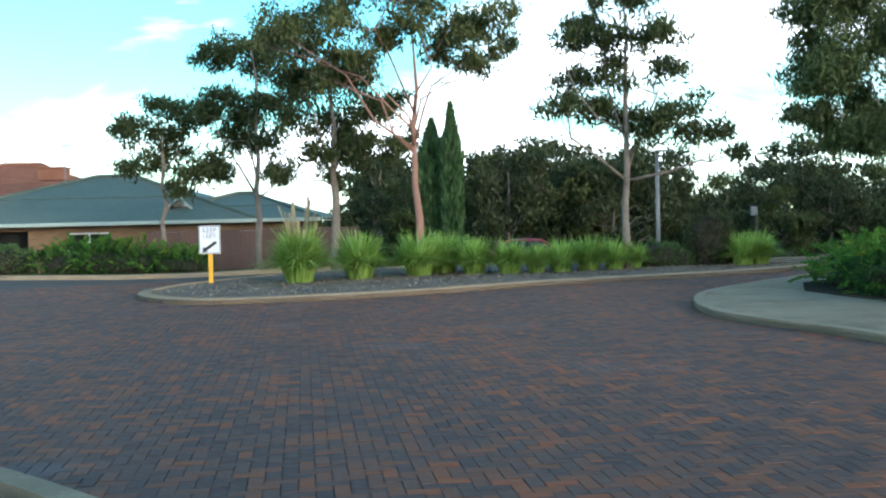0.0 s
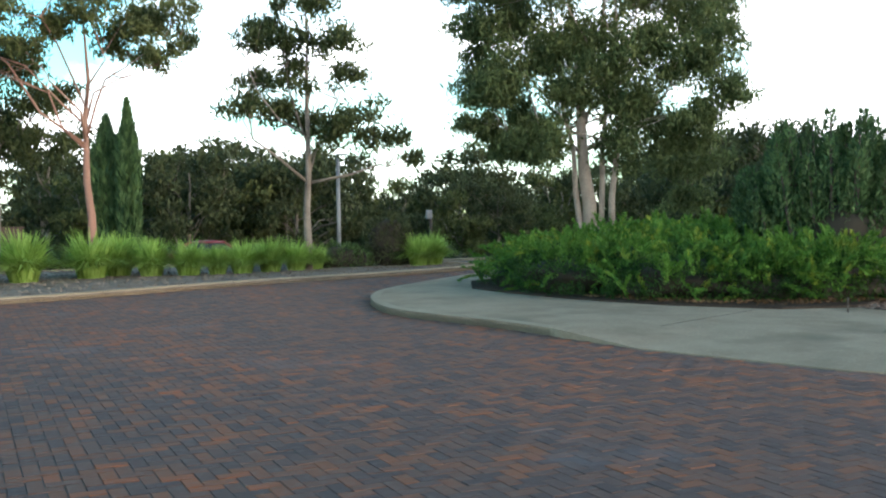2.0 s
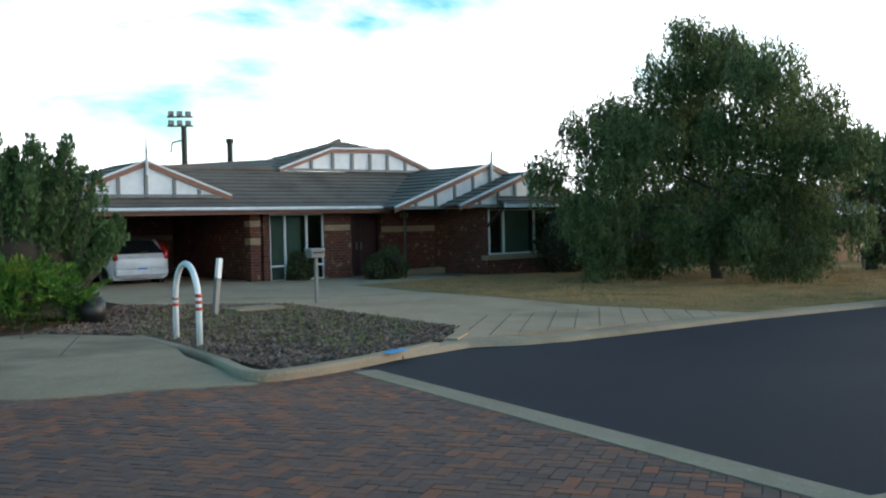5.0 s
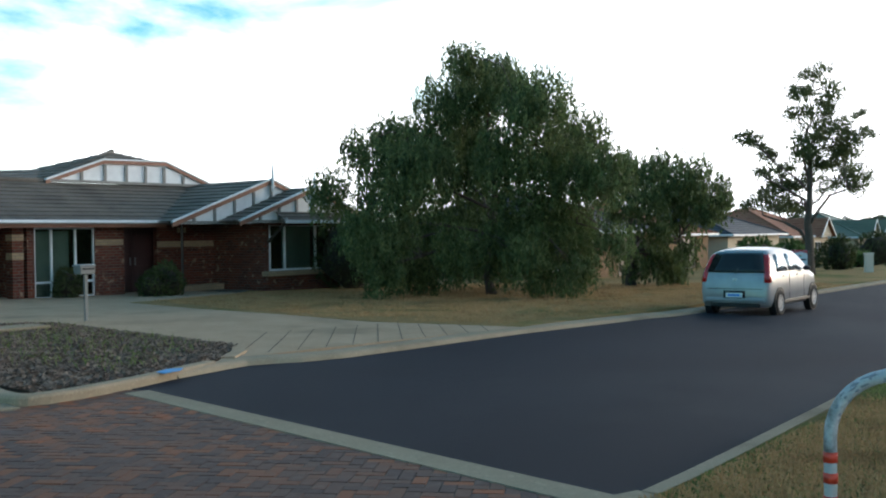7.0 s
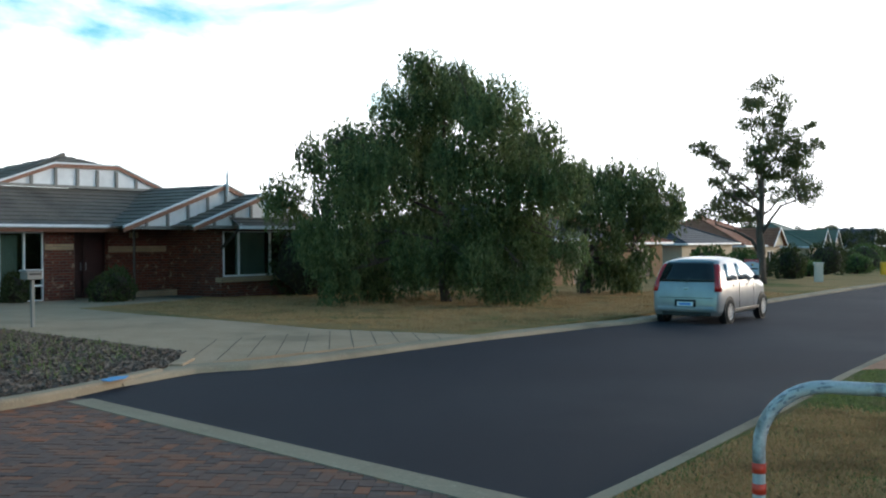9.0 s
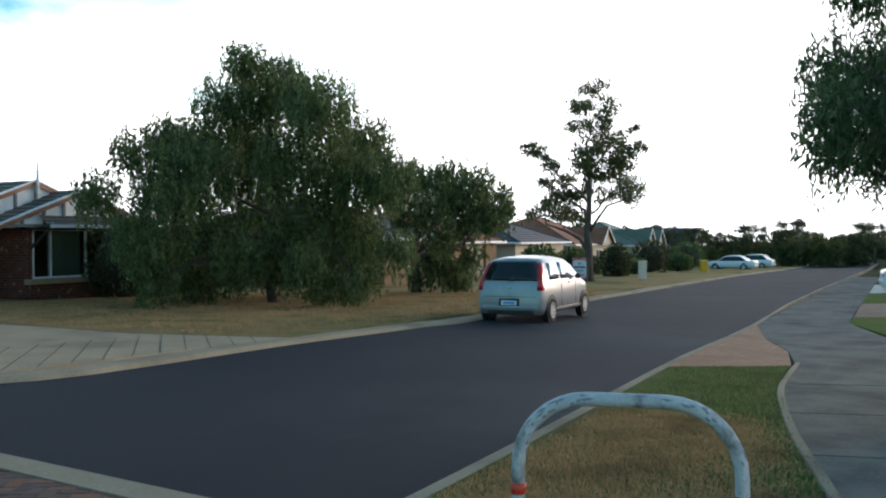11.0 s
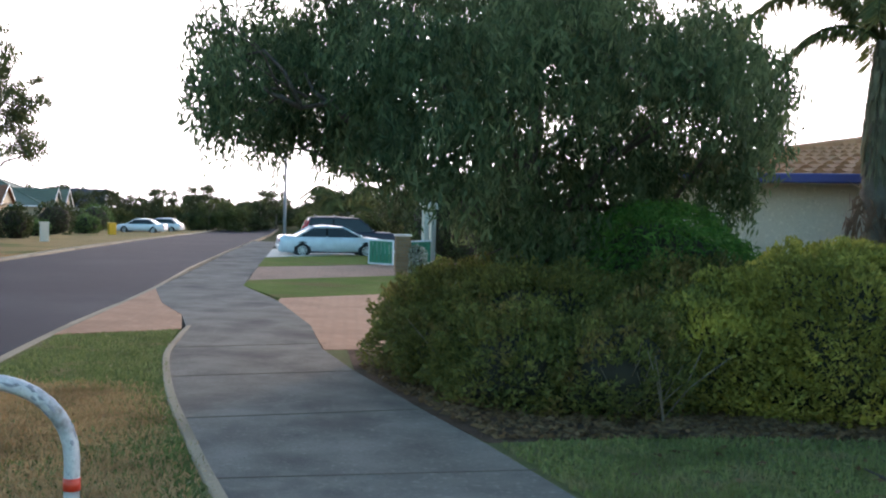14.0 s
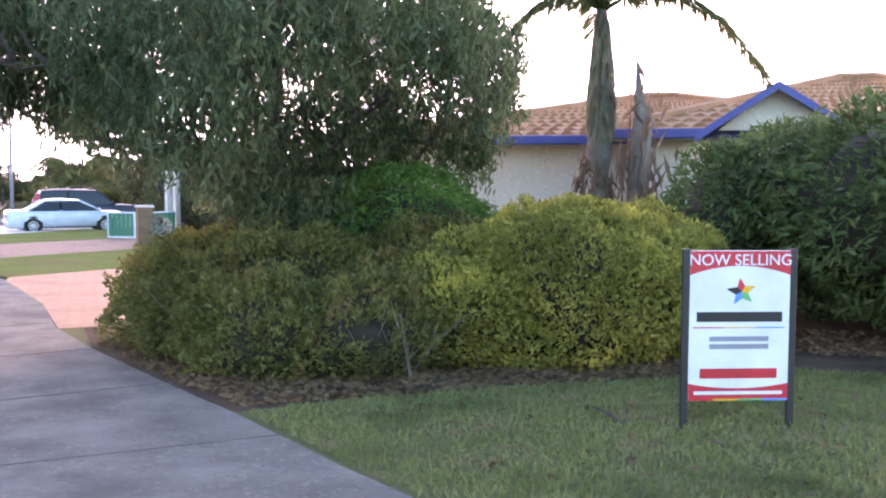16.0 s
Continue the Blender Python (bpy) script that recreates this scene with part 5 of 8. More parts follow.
    # gables
    gable(h, (-5.75, 2.40), (-3.32, 3.36), (-0.75, 2.40), 0.05, [-4.9, -4.1, -3.32, -2.5, -1.75], 2.5, tiles=7)
    gable(h, (4.07, 1.98), (8.06, 3.41), (12.05, 1.98), -1.42, [4.9, 5.7, 6.5, 7.3, 8.06, 8.9], 5.0, tiles=11)
    gable(h, (5.85, 2.0), (9.0, 3.13), (12.15, 2.0), -2.42, [6.7, 7.5, 8.25, 9.0, 9.75, 10.5], 0.0, tiles=9)
    g = part("gablet", plate([(2.35, 3.38), (4.25, 4.06), (6.65, 4.10), (8.35, 3.44)], 0.06, at=2.40), M_WHITE, h, "white trapezoid gablet with battens")
    for x in (3.45, 4.3, 5.1, 5.85, 6.6, 7.4):
        zt = 4.0 if 4.2 < x < 6.7 else (3.4 + 0.358 * (x - 2.35) if x < 4.2 else 3.4 + 0.39 * (8.35 - x))
        part("batten", boxes(((0.10, 0.05, zt - 3.38), (x, 2.37, (zt + 3.38) / 2))), M_BATTEN, g, "grey timber batten")
    for (a, b), (c, d) in (((2.2, 3.38), (4.25, 4.10)), ((4.25, 4.10), (6.65, 4.14)), ((6.65, 4.14), (8.5, 3.46))):
        part("barge_board", plate([(a, b - 0.09), (c, d - 0.09), (c, d + 0.03), (a, b + 0.03)], 0.05, at=2.33), M_BARGE, g, "brown timber barge board")
        part("verge_trim", plate([(a, b + 0.032), (c, d + 0.032), (c, d + 0.085), (a, b + 0.085)], 0.1, at=2.31), M_WHITE, g, "white verge capping")
    part("tie_beam", boxes(((6.0, 0.06, 0.09), (5.35, 2.36, 3.41))), M_BATTEN, g)
    flue = bmesh.new()
    cyl(flue, (2.83, 7, 4.2), 0.10, 1.1, 12)
    cyl(flue, (2.83, 7, 4.72), 0.14, 0.16, 12)
    part("flue", flue, M_DARKPOST, h, "dark metal flue pipe")
    return h


brick_house()


# Other houses -------------------------------------------------------


def plain_house(loc, turn, size, eave, rise, wall, roof, label, openings=(), over=0.5, base=None, gables=(), trim=None, name="house", group="houses along the street", door_mat=None):
    """A hipped single-storey house; its front faces -y. openings: (x, width, z0, z1, kind)."""
    z = gz(*loc) if base is None else base
    h = thing(name, (*loc, z), label, "house", turn, group)
    w, d = size
    front = [(-w / 2, w / 2)]
    cuts = sorted(openings)
    pieces, x = [], -w / 2
    for ox, ow, z0, z1, kind in cuts:
        if ox - ow / 2 > x:
            pieces.append(((ox - ow / 2 - x, 0.2, eave), ((x + ox - ow / 2) / 2, 0.1, eave / 2)))
        if z0 > 0.05:
            pieces.append(((ow, 0.2, z0), (ox, 0.1, z0 / 2)))
        pieces.append(((ow, 0.2, eave - z1), (ox, 0.1, (eave + z1) / 2)))
        x = ox + ow / 2
    if x < w / 2:
        pieces.append(((w / 2 - x, 0.2, eave), ((x + w / 2) / 2, 0.1, eave / 2)))
    each("wall", pieces, wall, h)
    for s in (-1, 1):
        part("wall", boxes(((0.2, d, eave), (s * (w / 2 - 0.1), d / 2 + 0.2, eave / 2))), wall, h)
    part("wall", boxes(((w, 0.2, eave), (0, d, eave / 2))), wall, h)
    for ox, ow, z0, z1, kind in cuts:
        if kind == "window":
            window(h, ox - ow / 2, ox + ow / 2, z0, z1, 0.06, [ox], curtain=False)
        elif kind == "garage":
            g = part("garage_door", boxes(((ow, 0.03, z1 - z0), (ox, 0.17, (z0 + z1) / 2))), door_mat or M_DOOR, h, "panelled garage door")
            each("panel", [((ow - 0.02, 0.04, (z1 - z0) / 5 - 0.025), (ox, 0.14, z0 + (z1 - z0) * (k + 0.5) / 5)) for k in range(5)], door_mat or M_DOOR, g, bevel=0.006)
        else:
            # near-black sheet across the opening in place of the porch's shade
            part("porch_shade_sheet", boxes(((ow, 0.05, z1 - z0), (ox, 0.9, (z0 + z1) / 2))), M_PORCHSHADE, h, "near-black sheet standing in for porch shade")
    e, r = over, rise
    rx = max(0.3, w / 2 - d / 2)
    n = max(5, int(d / 2 / 0.36))
    A, B, C, D = (-w / 2 - e, -e, eave), (w / 2 + e, -e, eave), (w / 2 + e, d + e, eave), (-w / 2 - e, d + e, eave)
    R0, R1 = (-rx, d / 2, eave + r), (rx, d / 2, eave + r)
    lay = rolled if roof is M_ROOFORANGE else courses
    if roof is M_ROOFGREEN:
        n = 2
    rf = part("roof", lay([A, B], [R0, R1], n), roof, h)
    part("roof_slope", lay([D, A], [R0, R0], n), roof, rf)
    part("roof_slope", lay([B, C], [R1, R1], n), roof, rf)
    part("roof_slope", lay([C, D], [R1, R0], n), roof, rf)
    for p, q in ((A, R0), (B, R1), (R0, R1)):
        rid = tube(bmesh.new(), [Vector(p) + Vector((0, 0, 0.05)), Vector(q) + Vector((0, 0, 0.05))], 0.07, 6)
        part("ridge_cap", rid, roof, rf)
    part("gutter", boxes(((w + 2 * e, 0.12, 0.14), (0, -e - 0.05, eave - 0.02)), bevel=0.02), trim or M_WHITE, h, "eaves gutter")
    part("gutter", boxes(((0.12, d + 2 * e, 0.14), (-w / 2 - e - 0.05, d / 2, eave - 0.02)), bevel=0.02), trim or M_WHITE, h, "eaves gutter")
    part("soffit", boxes(((w + 2 * e - 0.1, d + 2 * e - 0.1, 0.03), (0, d / 2, eave - 0.08))), M_CREAM, h)
    for gx, gw, gr, gy in gables:
        g = part("gable", plate([(gx - gw / 2, eave), (gx, eave + gr), (gx + gw / 2, eave)], 0.1, at=gy), wall if wall is not M_TANBRICK else M_CREAM, h, "front gable infill")
        for s in (-1, 1):
            part("roof_slope", courses([(gx + s * (gw / 2 + 0.3), gy - 0.3, eave - 0.1), (gx + s * (gw / 2 + 0.3), d / 2, eave - 0.1)], [(gx, gy - 0.3, eave + gr), (gx, d / 2, eave + gr)], 7), roof, g)
            a, b = (gx + s * (gw / 2 + 0.3), eave - 0.1), (gx, eave + gr)
            part("barge_board", plate([(a[0], a[1] - 0.07), (b[0], b[1] - 0.07), (b[0], b[1] + 0.04), (a[0], a[1] + 0.04)], 0.05, at=gy - 0.34), trim or M_WHITE, g, "painted barge board")
    return h


plain_house((-14.4, 38.3), 1.0, (12.6, 11), 2.15, 2.0, M_TANBRICK, M_ROOFGREEN, "tan brick house with a green hipped roof behind a brown fence",
            [(-4.6, 0.9, 0.5, 1.7, "window"), (-2.4, 1.4, 0.3, 1.9, "recess"), (0.6, 1.6, 0.7, 1.8, "window"), (3.6, 1.2, 0.9, 1.8, "window")], 0.9, base=-0.6,
            trim=M_ROOFPALE, group="houses across the road")
plain_house((-8.6, 38.6), 1.0, (5.6, 8), 2.15, 1.1, M_TANBRICK, M_ROOFGREEN, "lower green-roofed wing of the tan brick house",
            [(-1.4, 1.2, 0.9, 1.8, "window"), (0.9, 1.0, 0.9, 1.8, "window")], 0.9, base=-0.6,
            gables=[(-1.9, 1.7, 0.95, 0.7)], trim=M_ROOFPALE, group="houses across the road")
plain_house((-27.5, 37.6), 1.0, (9.0, 9), 2.15, 1.3, M_TANBRICK, M_ROOFGREEN, "green-roofed side wing with a deep porch",
            [(1.5, 2.4, 0.1, 1.9, "recess")], 0.9, base=-0.6, trim=M_ROOFPALE, group="houses across the road")
plain_house((-23.5, 52), 8.0, (13, 11), 2.6, 2.5, M_TANBRICK, M_ROOFRED, "distant house with an orange-red tiled roof", [], 0.6, base=-0.1, gables=[(-3.0, 5, 1.6, -0.5)], group="houses across the road")
vent = thing("roof_vent", (-19.9, 50.8, 3.75), "red-brown rooftop air cooler on the tiled roof", "vent")
part("housing", boxes(((1.3, 1.0, 0.6), (0, 0, 0.3)), bevel=0.05), M_ROOFRED, vent)
part("lid", boxes(((1.4, 1.1, 0.08), (0, 0, 0.64)), bevel=0.02), M_ROOFRED, vent)

fence = thing("panel_fence", (-6.2, 34.2, gz(-6, 34)), "brown sheet metal side fence behind the gum trees", "fence", 1.0)
for k in range(7):
    x = -4.1 + k * 1.02
    sheet = part("panel", boxes(((1.0, 0.02, 1.42), (x + 0.51, 0, 0.78))), M_FENCE, fence)
    each("rib", [((0.09, 0.045, 1.42), (x + 0.085 + j * 0.168, 0, 0.78)) for j in range(6)], M_FENCE, sheet, bevel=0.008)
    part("post", boxes(((0.06, 0.07, 1.55), (x, 0, 0.77)), bevel=0.008), M_FENCE, fence)
part("capping", boxes(((7.2, 0.07, 0.05), (-0.52, 0, 1.52))), M_FENCE, fence)

# street houses, in order down the hill
plain_house((46.2, 4.3), -22, (11, 10), 2.2, 2.0, M_TANBRICK, M_ROOFDARK, "tan brick house with a dark roof and white trim", [(-4.4, 0.9, 0.5, 1.8, "window"), (-2.0, 2.2, 0.0, 1.9, "recess"), (3.0, 3.0, 0.0, 2.0, "garage")])
plain_house((63.5, 1.5), -21, (12, 10), 2.25, 2.0, M_TANBRICK, M_ROOFRED, "cream trimmed house with a wide garage opening", [(-3.2, 1.6, 0.6, 1.8, "window"), (2.3, 3.4, 0.0, 2.05, "garage")])
plain_house((78, -4.2), -21, (12, 11), 2.4, 2.3, M_CREAMSHADE, M_ROOFDARK, "cream house with a charcoal roof and porch posts", [(-3.0, 2.0, 0.1, 2.0, "recess"), (2.5, 2.0, 0.6, 1.9, "window")])
plain_house((92, -9.5), -21, (13, 11), 2.4, 2.6, M_CREAMSHADE, M_ROOFRED, "cream house with a red-brown tiled roof", [(-2, 3, 0.0, 2.1, "recess"), (3, 2, 0.6, 1.9, "window")], gables=[(2.5, 4.5, 1.6, -0.8)])
plain_house((112, -18), -21, (13, 11), 2.5, 2.6, M_CREAMSHADE, M_ROOFGREEN, "cream house with a green roof and twin gables", [(3, 2, 0.6, 1.9, "window")], gables=[(-2.5, 4, 1.8, -0.6), (3, 4, 1.8, -0.6)])
plain_house((132, -27), -21, (12, 11), 2.6, 2.4, M_WHITE, M_ROOFDARK, "white gabled house far down the street", [(0, 2.4, 0.6, 1.9, "window")], gables=[(-2, 7, 2.2, -0.6)])

# neighbour's house behind the hedge
nb = plain_house((9.0, -13.9), -146, (8.6, 9), 2.35, 1.0, M_CREAM, M_ROOFORANGE, "cream rendered house with terracotta tiles and blue gutters", [], 0.55, trim=M_BLUETRIM, group="houses near the corner")
nb2 = plain_house((5.7, -14.6), -150, (7.0, 9), 2.35, 1.15, M_CREAM, M_ROOFORANGE, "terracotta-roofed front wing with blue barge boards", [(1.5, 1.4, 0.8, 1.9, "window")], 0.5, trim=M_BLUETRIM, gables=[(-1.65, 1.5, 0.58, -0.9)], group="houses near the corner")

# Cars ---------------------------------------------------------------


def wheel(parent, x, y, r, side):
    t = bmesh.new()
    prof = [(r * 0.64, -0.085), (r * 0.9, -0.095), (r, -0.06), (r, 0.06), (r * 0.9, 0.095), (r * 0.64, 0.085)]
    n = 24
    rings = [[t.verts.new((x + a * math.cos(2 * math.pi * k / n), y + b, r + a * math.sin(2 * math.pi * k / n))) for a, b in prof] for k in range(n)]
    for k in range(n):
        p, q = rings[k], rings[(k + 1) % n]
        for j in range(len(prof)):
            t.faces.new((p[j], p[(j + 1) % len(prof)], q[(j + 1) % len(prof)], q[j]))
    ty = part("wheel", t, M_TYRE, parent, "black tyre", True)
    rim = bmesh.new()
    cyl(rim, (x, y + side * 0.055, r), r * 0.22, 0.05, 12, "y")
    for k in range(8):
        a = 2 * math.pi * k / 8
        box(rim, (r * 0.62, 0.03, r * 0.17), None, matrix=pose(x, y + side * 0.06, r) @ pose(0, 0, 0, 0, math.degrees(a), 0) @ pose(r * 0.33, 0, 0))
    tube(rim, [(x + r * 0.62 * math.cos(2 * math.pi * k / 16), y + side * 0.065, r + r * 0.62 * math.sin(2 * math.pi * k / 16)) for k in range(17)], 0.022, 6, False)
    part("rim", rim, M_RIM, ty, "silver alloy rim")
    dark = bmesh.new()
    cyl(dark, (x, y + side * 0.03, r), r * 0.64, 0.02, 20, "y")
    part("brake_disc", dark, M_BLACK, ty)


def car(name, label, loc, turn, paint, length, width, height, belt, roof, hood, deck, wheelbase, axle, r=0.29, rack=False, base=None, glass_mat=None):
    """A car along +x (front). roof: (rear foot, rear top, front top, front foot) of the cabin, in metres from the tail; hood, deck: heights of nose and tail."""
    ob = thing(name, (*loc, (gz(*loc) if base is None else base)), label, "car", turn)
    L, W = length, width / 2
    low = 0.20
    # lower body as a loft of sections from tail to nose
    xs = [0, 0.05, 0.18, roof[0], (roof[0] + roof[3]) / 2, roof[3], L - 0.5, L - 0.14, L - 0.03, L]
    tops = [deck * 0.82, deck * 0.95, deck, belt, belt, belt - 0.01, hood, hood * 0.9, hood * 0.75, hood * 0.62]
    wid = [0.84, 0.92, 0.97, 1, 1, 1, 0.98, 0.9, 0.8, 0.74]
    bots = [low + 0.14, low + 0.05, low, low, low, low, low, low, low + 0.05, low + 0.12]
    bm = bmesh.new()
    rows = []
    for x, tp, w, bt in zip(xs, tops, wid, bots):
        sect = [(0.80, bt), (0.96, bt + 0.07), (1.0, bt + (tp - bt) * 0.45), (0.985, tp - 0.10), (0.93, tp - 0.02), (0.75, tp), (0, tp + 0.012)]
        pts = [(x - L / 2, s * a * w * W, z) for s, seq in ((-1, sect), (1, sect[-2::-1])) for a, z in seq]
        rows.append([bm.verts.new(p) for p in pts])
    k = len(rows[0])
    for a, b in zip(rows, rows[1:]):
        for j in range(k):
            bm.faces.new((a[j], a[(j + 1) % k], b[(j + 1) % k], b[j]))
    bm.faces.new(rows[0])
    bm.faces.new(rows[-1][::-1])
    body = part("body", bm, paint, ob, "", True)
    # cabin: roof shell over pillars
    cb = bmesh.new()
    f0, t0, t1, f1 = [v - L / 2 for v in roof]
    stations = [(f0, belt, 0.93), (t0, height - 0.05, 0.80), ((t0 * 0.75 + t1 * 0.25), height, 0.79), ((t0 + t1) / 2, height + 0.01, 0.79), (t1, height - 0.04, 0.80), (f1, belt, 0.93)]
    rr = []
    for x, z, w in stations[1:-1]:
        rr.append([cb.verts.new((x, y * W, z + dz)) for y, dz in ((-w, -0.035), (-w * 0.9, 0), (0, 0.02), (w * 0.9, 0), (w, -0.035))])
    for a, b in zip(rr, rr[1:]):
        for j in range(4):
            cb.faces.new((a[j], a[j + 1], b[j + 1], b[j]))
    part("roof_panel", cb, paint, ob, "", True)
    gm = glass_mat or M_CARGLASS
    for s in (-1, 1):
        pil = bmesh.new()
        tube(pil, [(f0, s * 0.93 * W, belt - 0.02), (t0, s * 0.80 * W, height - 0.06)], 0.05, 6)
        tube(pil, [(f1, s * 0.93 * W, belt - 0.02), (t1, s * 0.80 * W, height - 0.06)], 0.035, 6)
        tube(pil, [(t0, s * 0.805 * W, height - 0.07), (t1, s * 0.805 * W, height - 0.07)], 0.03, 6)
        part("pillar_frame", pil, paint, ob, "", True)
    for s in (-1, 1):
        mid = (t0 + t1) / 2 - 0.05
        for a0, b0, a1, b1 in ((f0 + 0.05, mid - 0.03, t0 + 0.04, mid - 0.03), (mid + 0.03, f1 - 0.05, mid + 0.03, t1 - 0.03)):
            g = bmesh.new()
            v = [g.verts.new(p) for p in ((a0, s * 0.935 * W, belt - 0.02), (b0, s * 0.935 * W, belt - 0.02), (b1, s * 0.815 * W, height - 0.09), (a1, s * 0.815 * W, height - 0.09))]
            v2 = [g.verts.new((p.co.x, p.co.y - s * 0.02, p.co.z)) for p in v]
            g.faces.new(v)
            g.faces.new(v2[::-1])
            for j in range(4):
                g.faces.new((v[j], v[(j + 1) % 4], v2[(j + 1) % 4], v2[j]))
            part("side_window", g, gm, ob, "tinted side glass")
        m = bmesh.new()
        lump(m, (f1 - 0.12, s * (W + 0.06), belt + 0.04), (0.07, 0.09, 0.065), 1.0, 0.05, 2)
        part("wing_mirror", m, paint, ob, "", True)
        tl = bmesh.new()
        if roof[0] >= 0.4:
            box(tl, (0.10, 0.38, 0.15), (-L / 2 + 0.05, s * 0.68 * W, deck * 0.76), bevel=0.03)
        else:
            tube(tl, [(-L / 2 + 0.06, s * 0.86 * W, deck * 0.82), (-L / 2 + 0.10, s * 0.90 * W, belt + 0.02), (f0 + (t0 - f0) * 0.72 - 0.03, s * 0.88 * W, belt + (height - belt) * 0.72)], [0.07, 0.08, 0.05], 8)
        part("tail_lamp", tl, M_LAMPRED, ob, "red tail lamp", True)
        hl = bmesh.new()
        lump(hl, (L / 2 - 0.20, s * 0.72 * W, hood * 0.8), (0.16, 0.13, 0.07), 2.0, 0.03, 2)
        part("headlight", hl, M_LAMPCLEAR, ob, "clear headlight", True)
        part("sill", boxes(((L * 0.5, 0.04, 0.06), (0, s * 0.95 * W, low + 0.03)), bevel=0.01), M_BLACK, ob)
    for (xa, za, xb, zb, nm) in ((f0, belt, t0, height - 0.07, "rear_window"), (f1, belt, t1, height - 0.07, "windscreen")):
        g = bmesh.new()
        e = -0.02 if nm == "rear_window" else 0.02
        v = [g.verts.new(p) for p in ((xa + e, -0.84 * W, za), (xa + e, 0.84 * W, za), (xb + e, 0.74 * W, zb), (xb + e, -0.74 * W, zb))]
        v2 = [g.verts.new((p.co.x - e * 1.2, p.co.y, p.co.z)) for p in v]
        g.faces.new(v)
        g.faces.new(v2[::-1])
        for j in range(4):
            g.faces.new((v[j], v[(j + 1) % 4], v2[(j + 1) % 4], v2[j]))
        part(nm, g, gm, ob, "dark tinted glass")
    part("bumper", boxes(((0.14, width * 0.93, 0.20), (-L / 2 + 0.03, 0, 0.42)), bevel=0.05), paint, ob)
    part("number_plate", boxes(((0.012, 0.38, 0.12), (-L / 2 - 0.045, 0, 0.52))), M_PLATE, ob, "white plate with plain bars")
    part("plate_bar", boxes(((0.004, 0.28, 0.045), (-L / 2 - 0.053, 0, 0.52))), M_SKYBLUE, ob)
    # black box drawn as the shade beneath the rear bumper
    part("bumper_shade", boxes(((0.1, width * 0.7, 0.08), (-L / 2 + 0.12, 0, 0.27))), M_BLACK, ob)
    part("underbody", boxes(((L * 0.84, width * 0.78, 0.1), (0, 0, 0.24))), M_BLACK, ob)
    if nm and roof[0] < 0.4:
        wp = bmesh.new()
        tube(wp, [(f0 - 0.04, 0.0, belt + 0.03), (f0 + (t0 - f0) * 0.25 - 0.05, -0.28, belt + (height - belt) * 0.18)], 0.012, 5)
        part("wiper", wp, M_BLACK, ob)
    if rack:
        for k in range(3):
            part("roof_bar", boxes(((0.06, width * 0.75, 0.05), (t0 + 0.3 + k * (t1 - t0 - 0.5) / 2, 0, height + 0.06)), bevel=0.01), M_BLACK, ob, "black roof bar")
    for x in (axle - L / 2, axle + wheelbase - L / 2):
        for s in (-1, 1):
            arch = bmesh.new()
            cyl(arch, (x, s * (W - 0.075), r + 0.02), r * 1.16, 0.14, 24, "y")
            part("wheel_arch", arch, M_BLACK, ob)
            wheel(ob, x, s * (W - 0.06), r, s)
    return ob


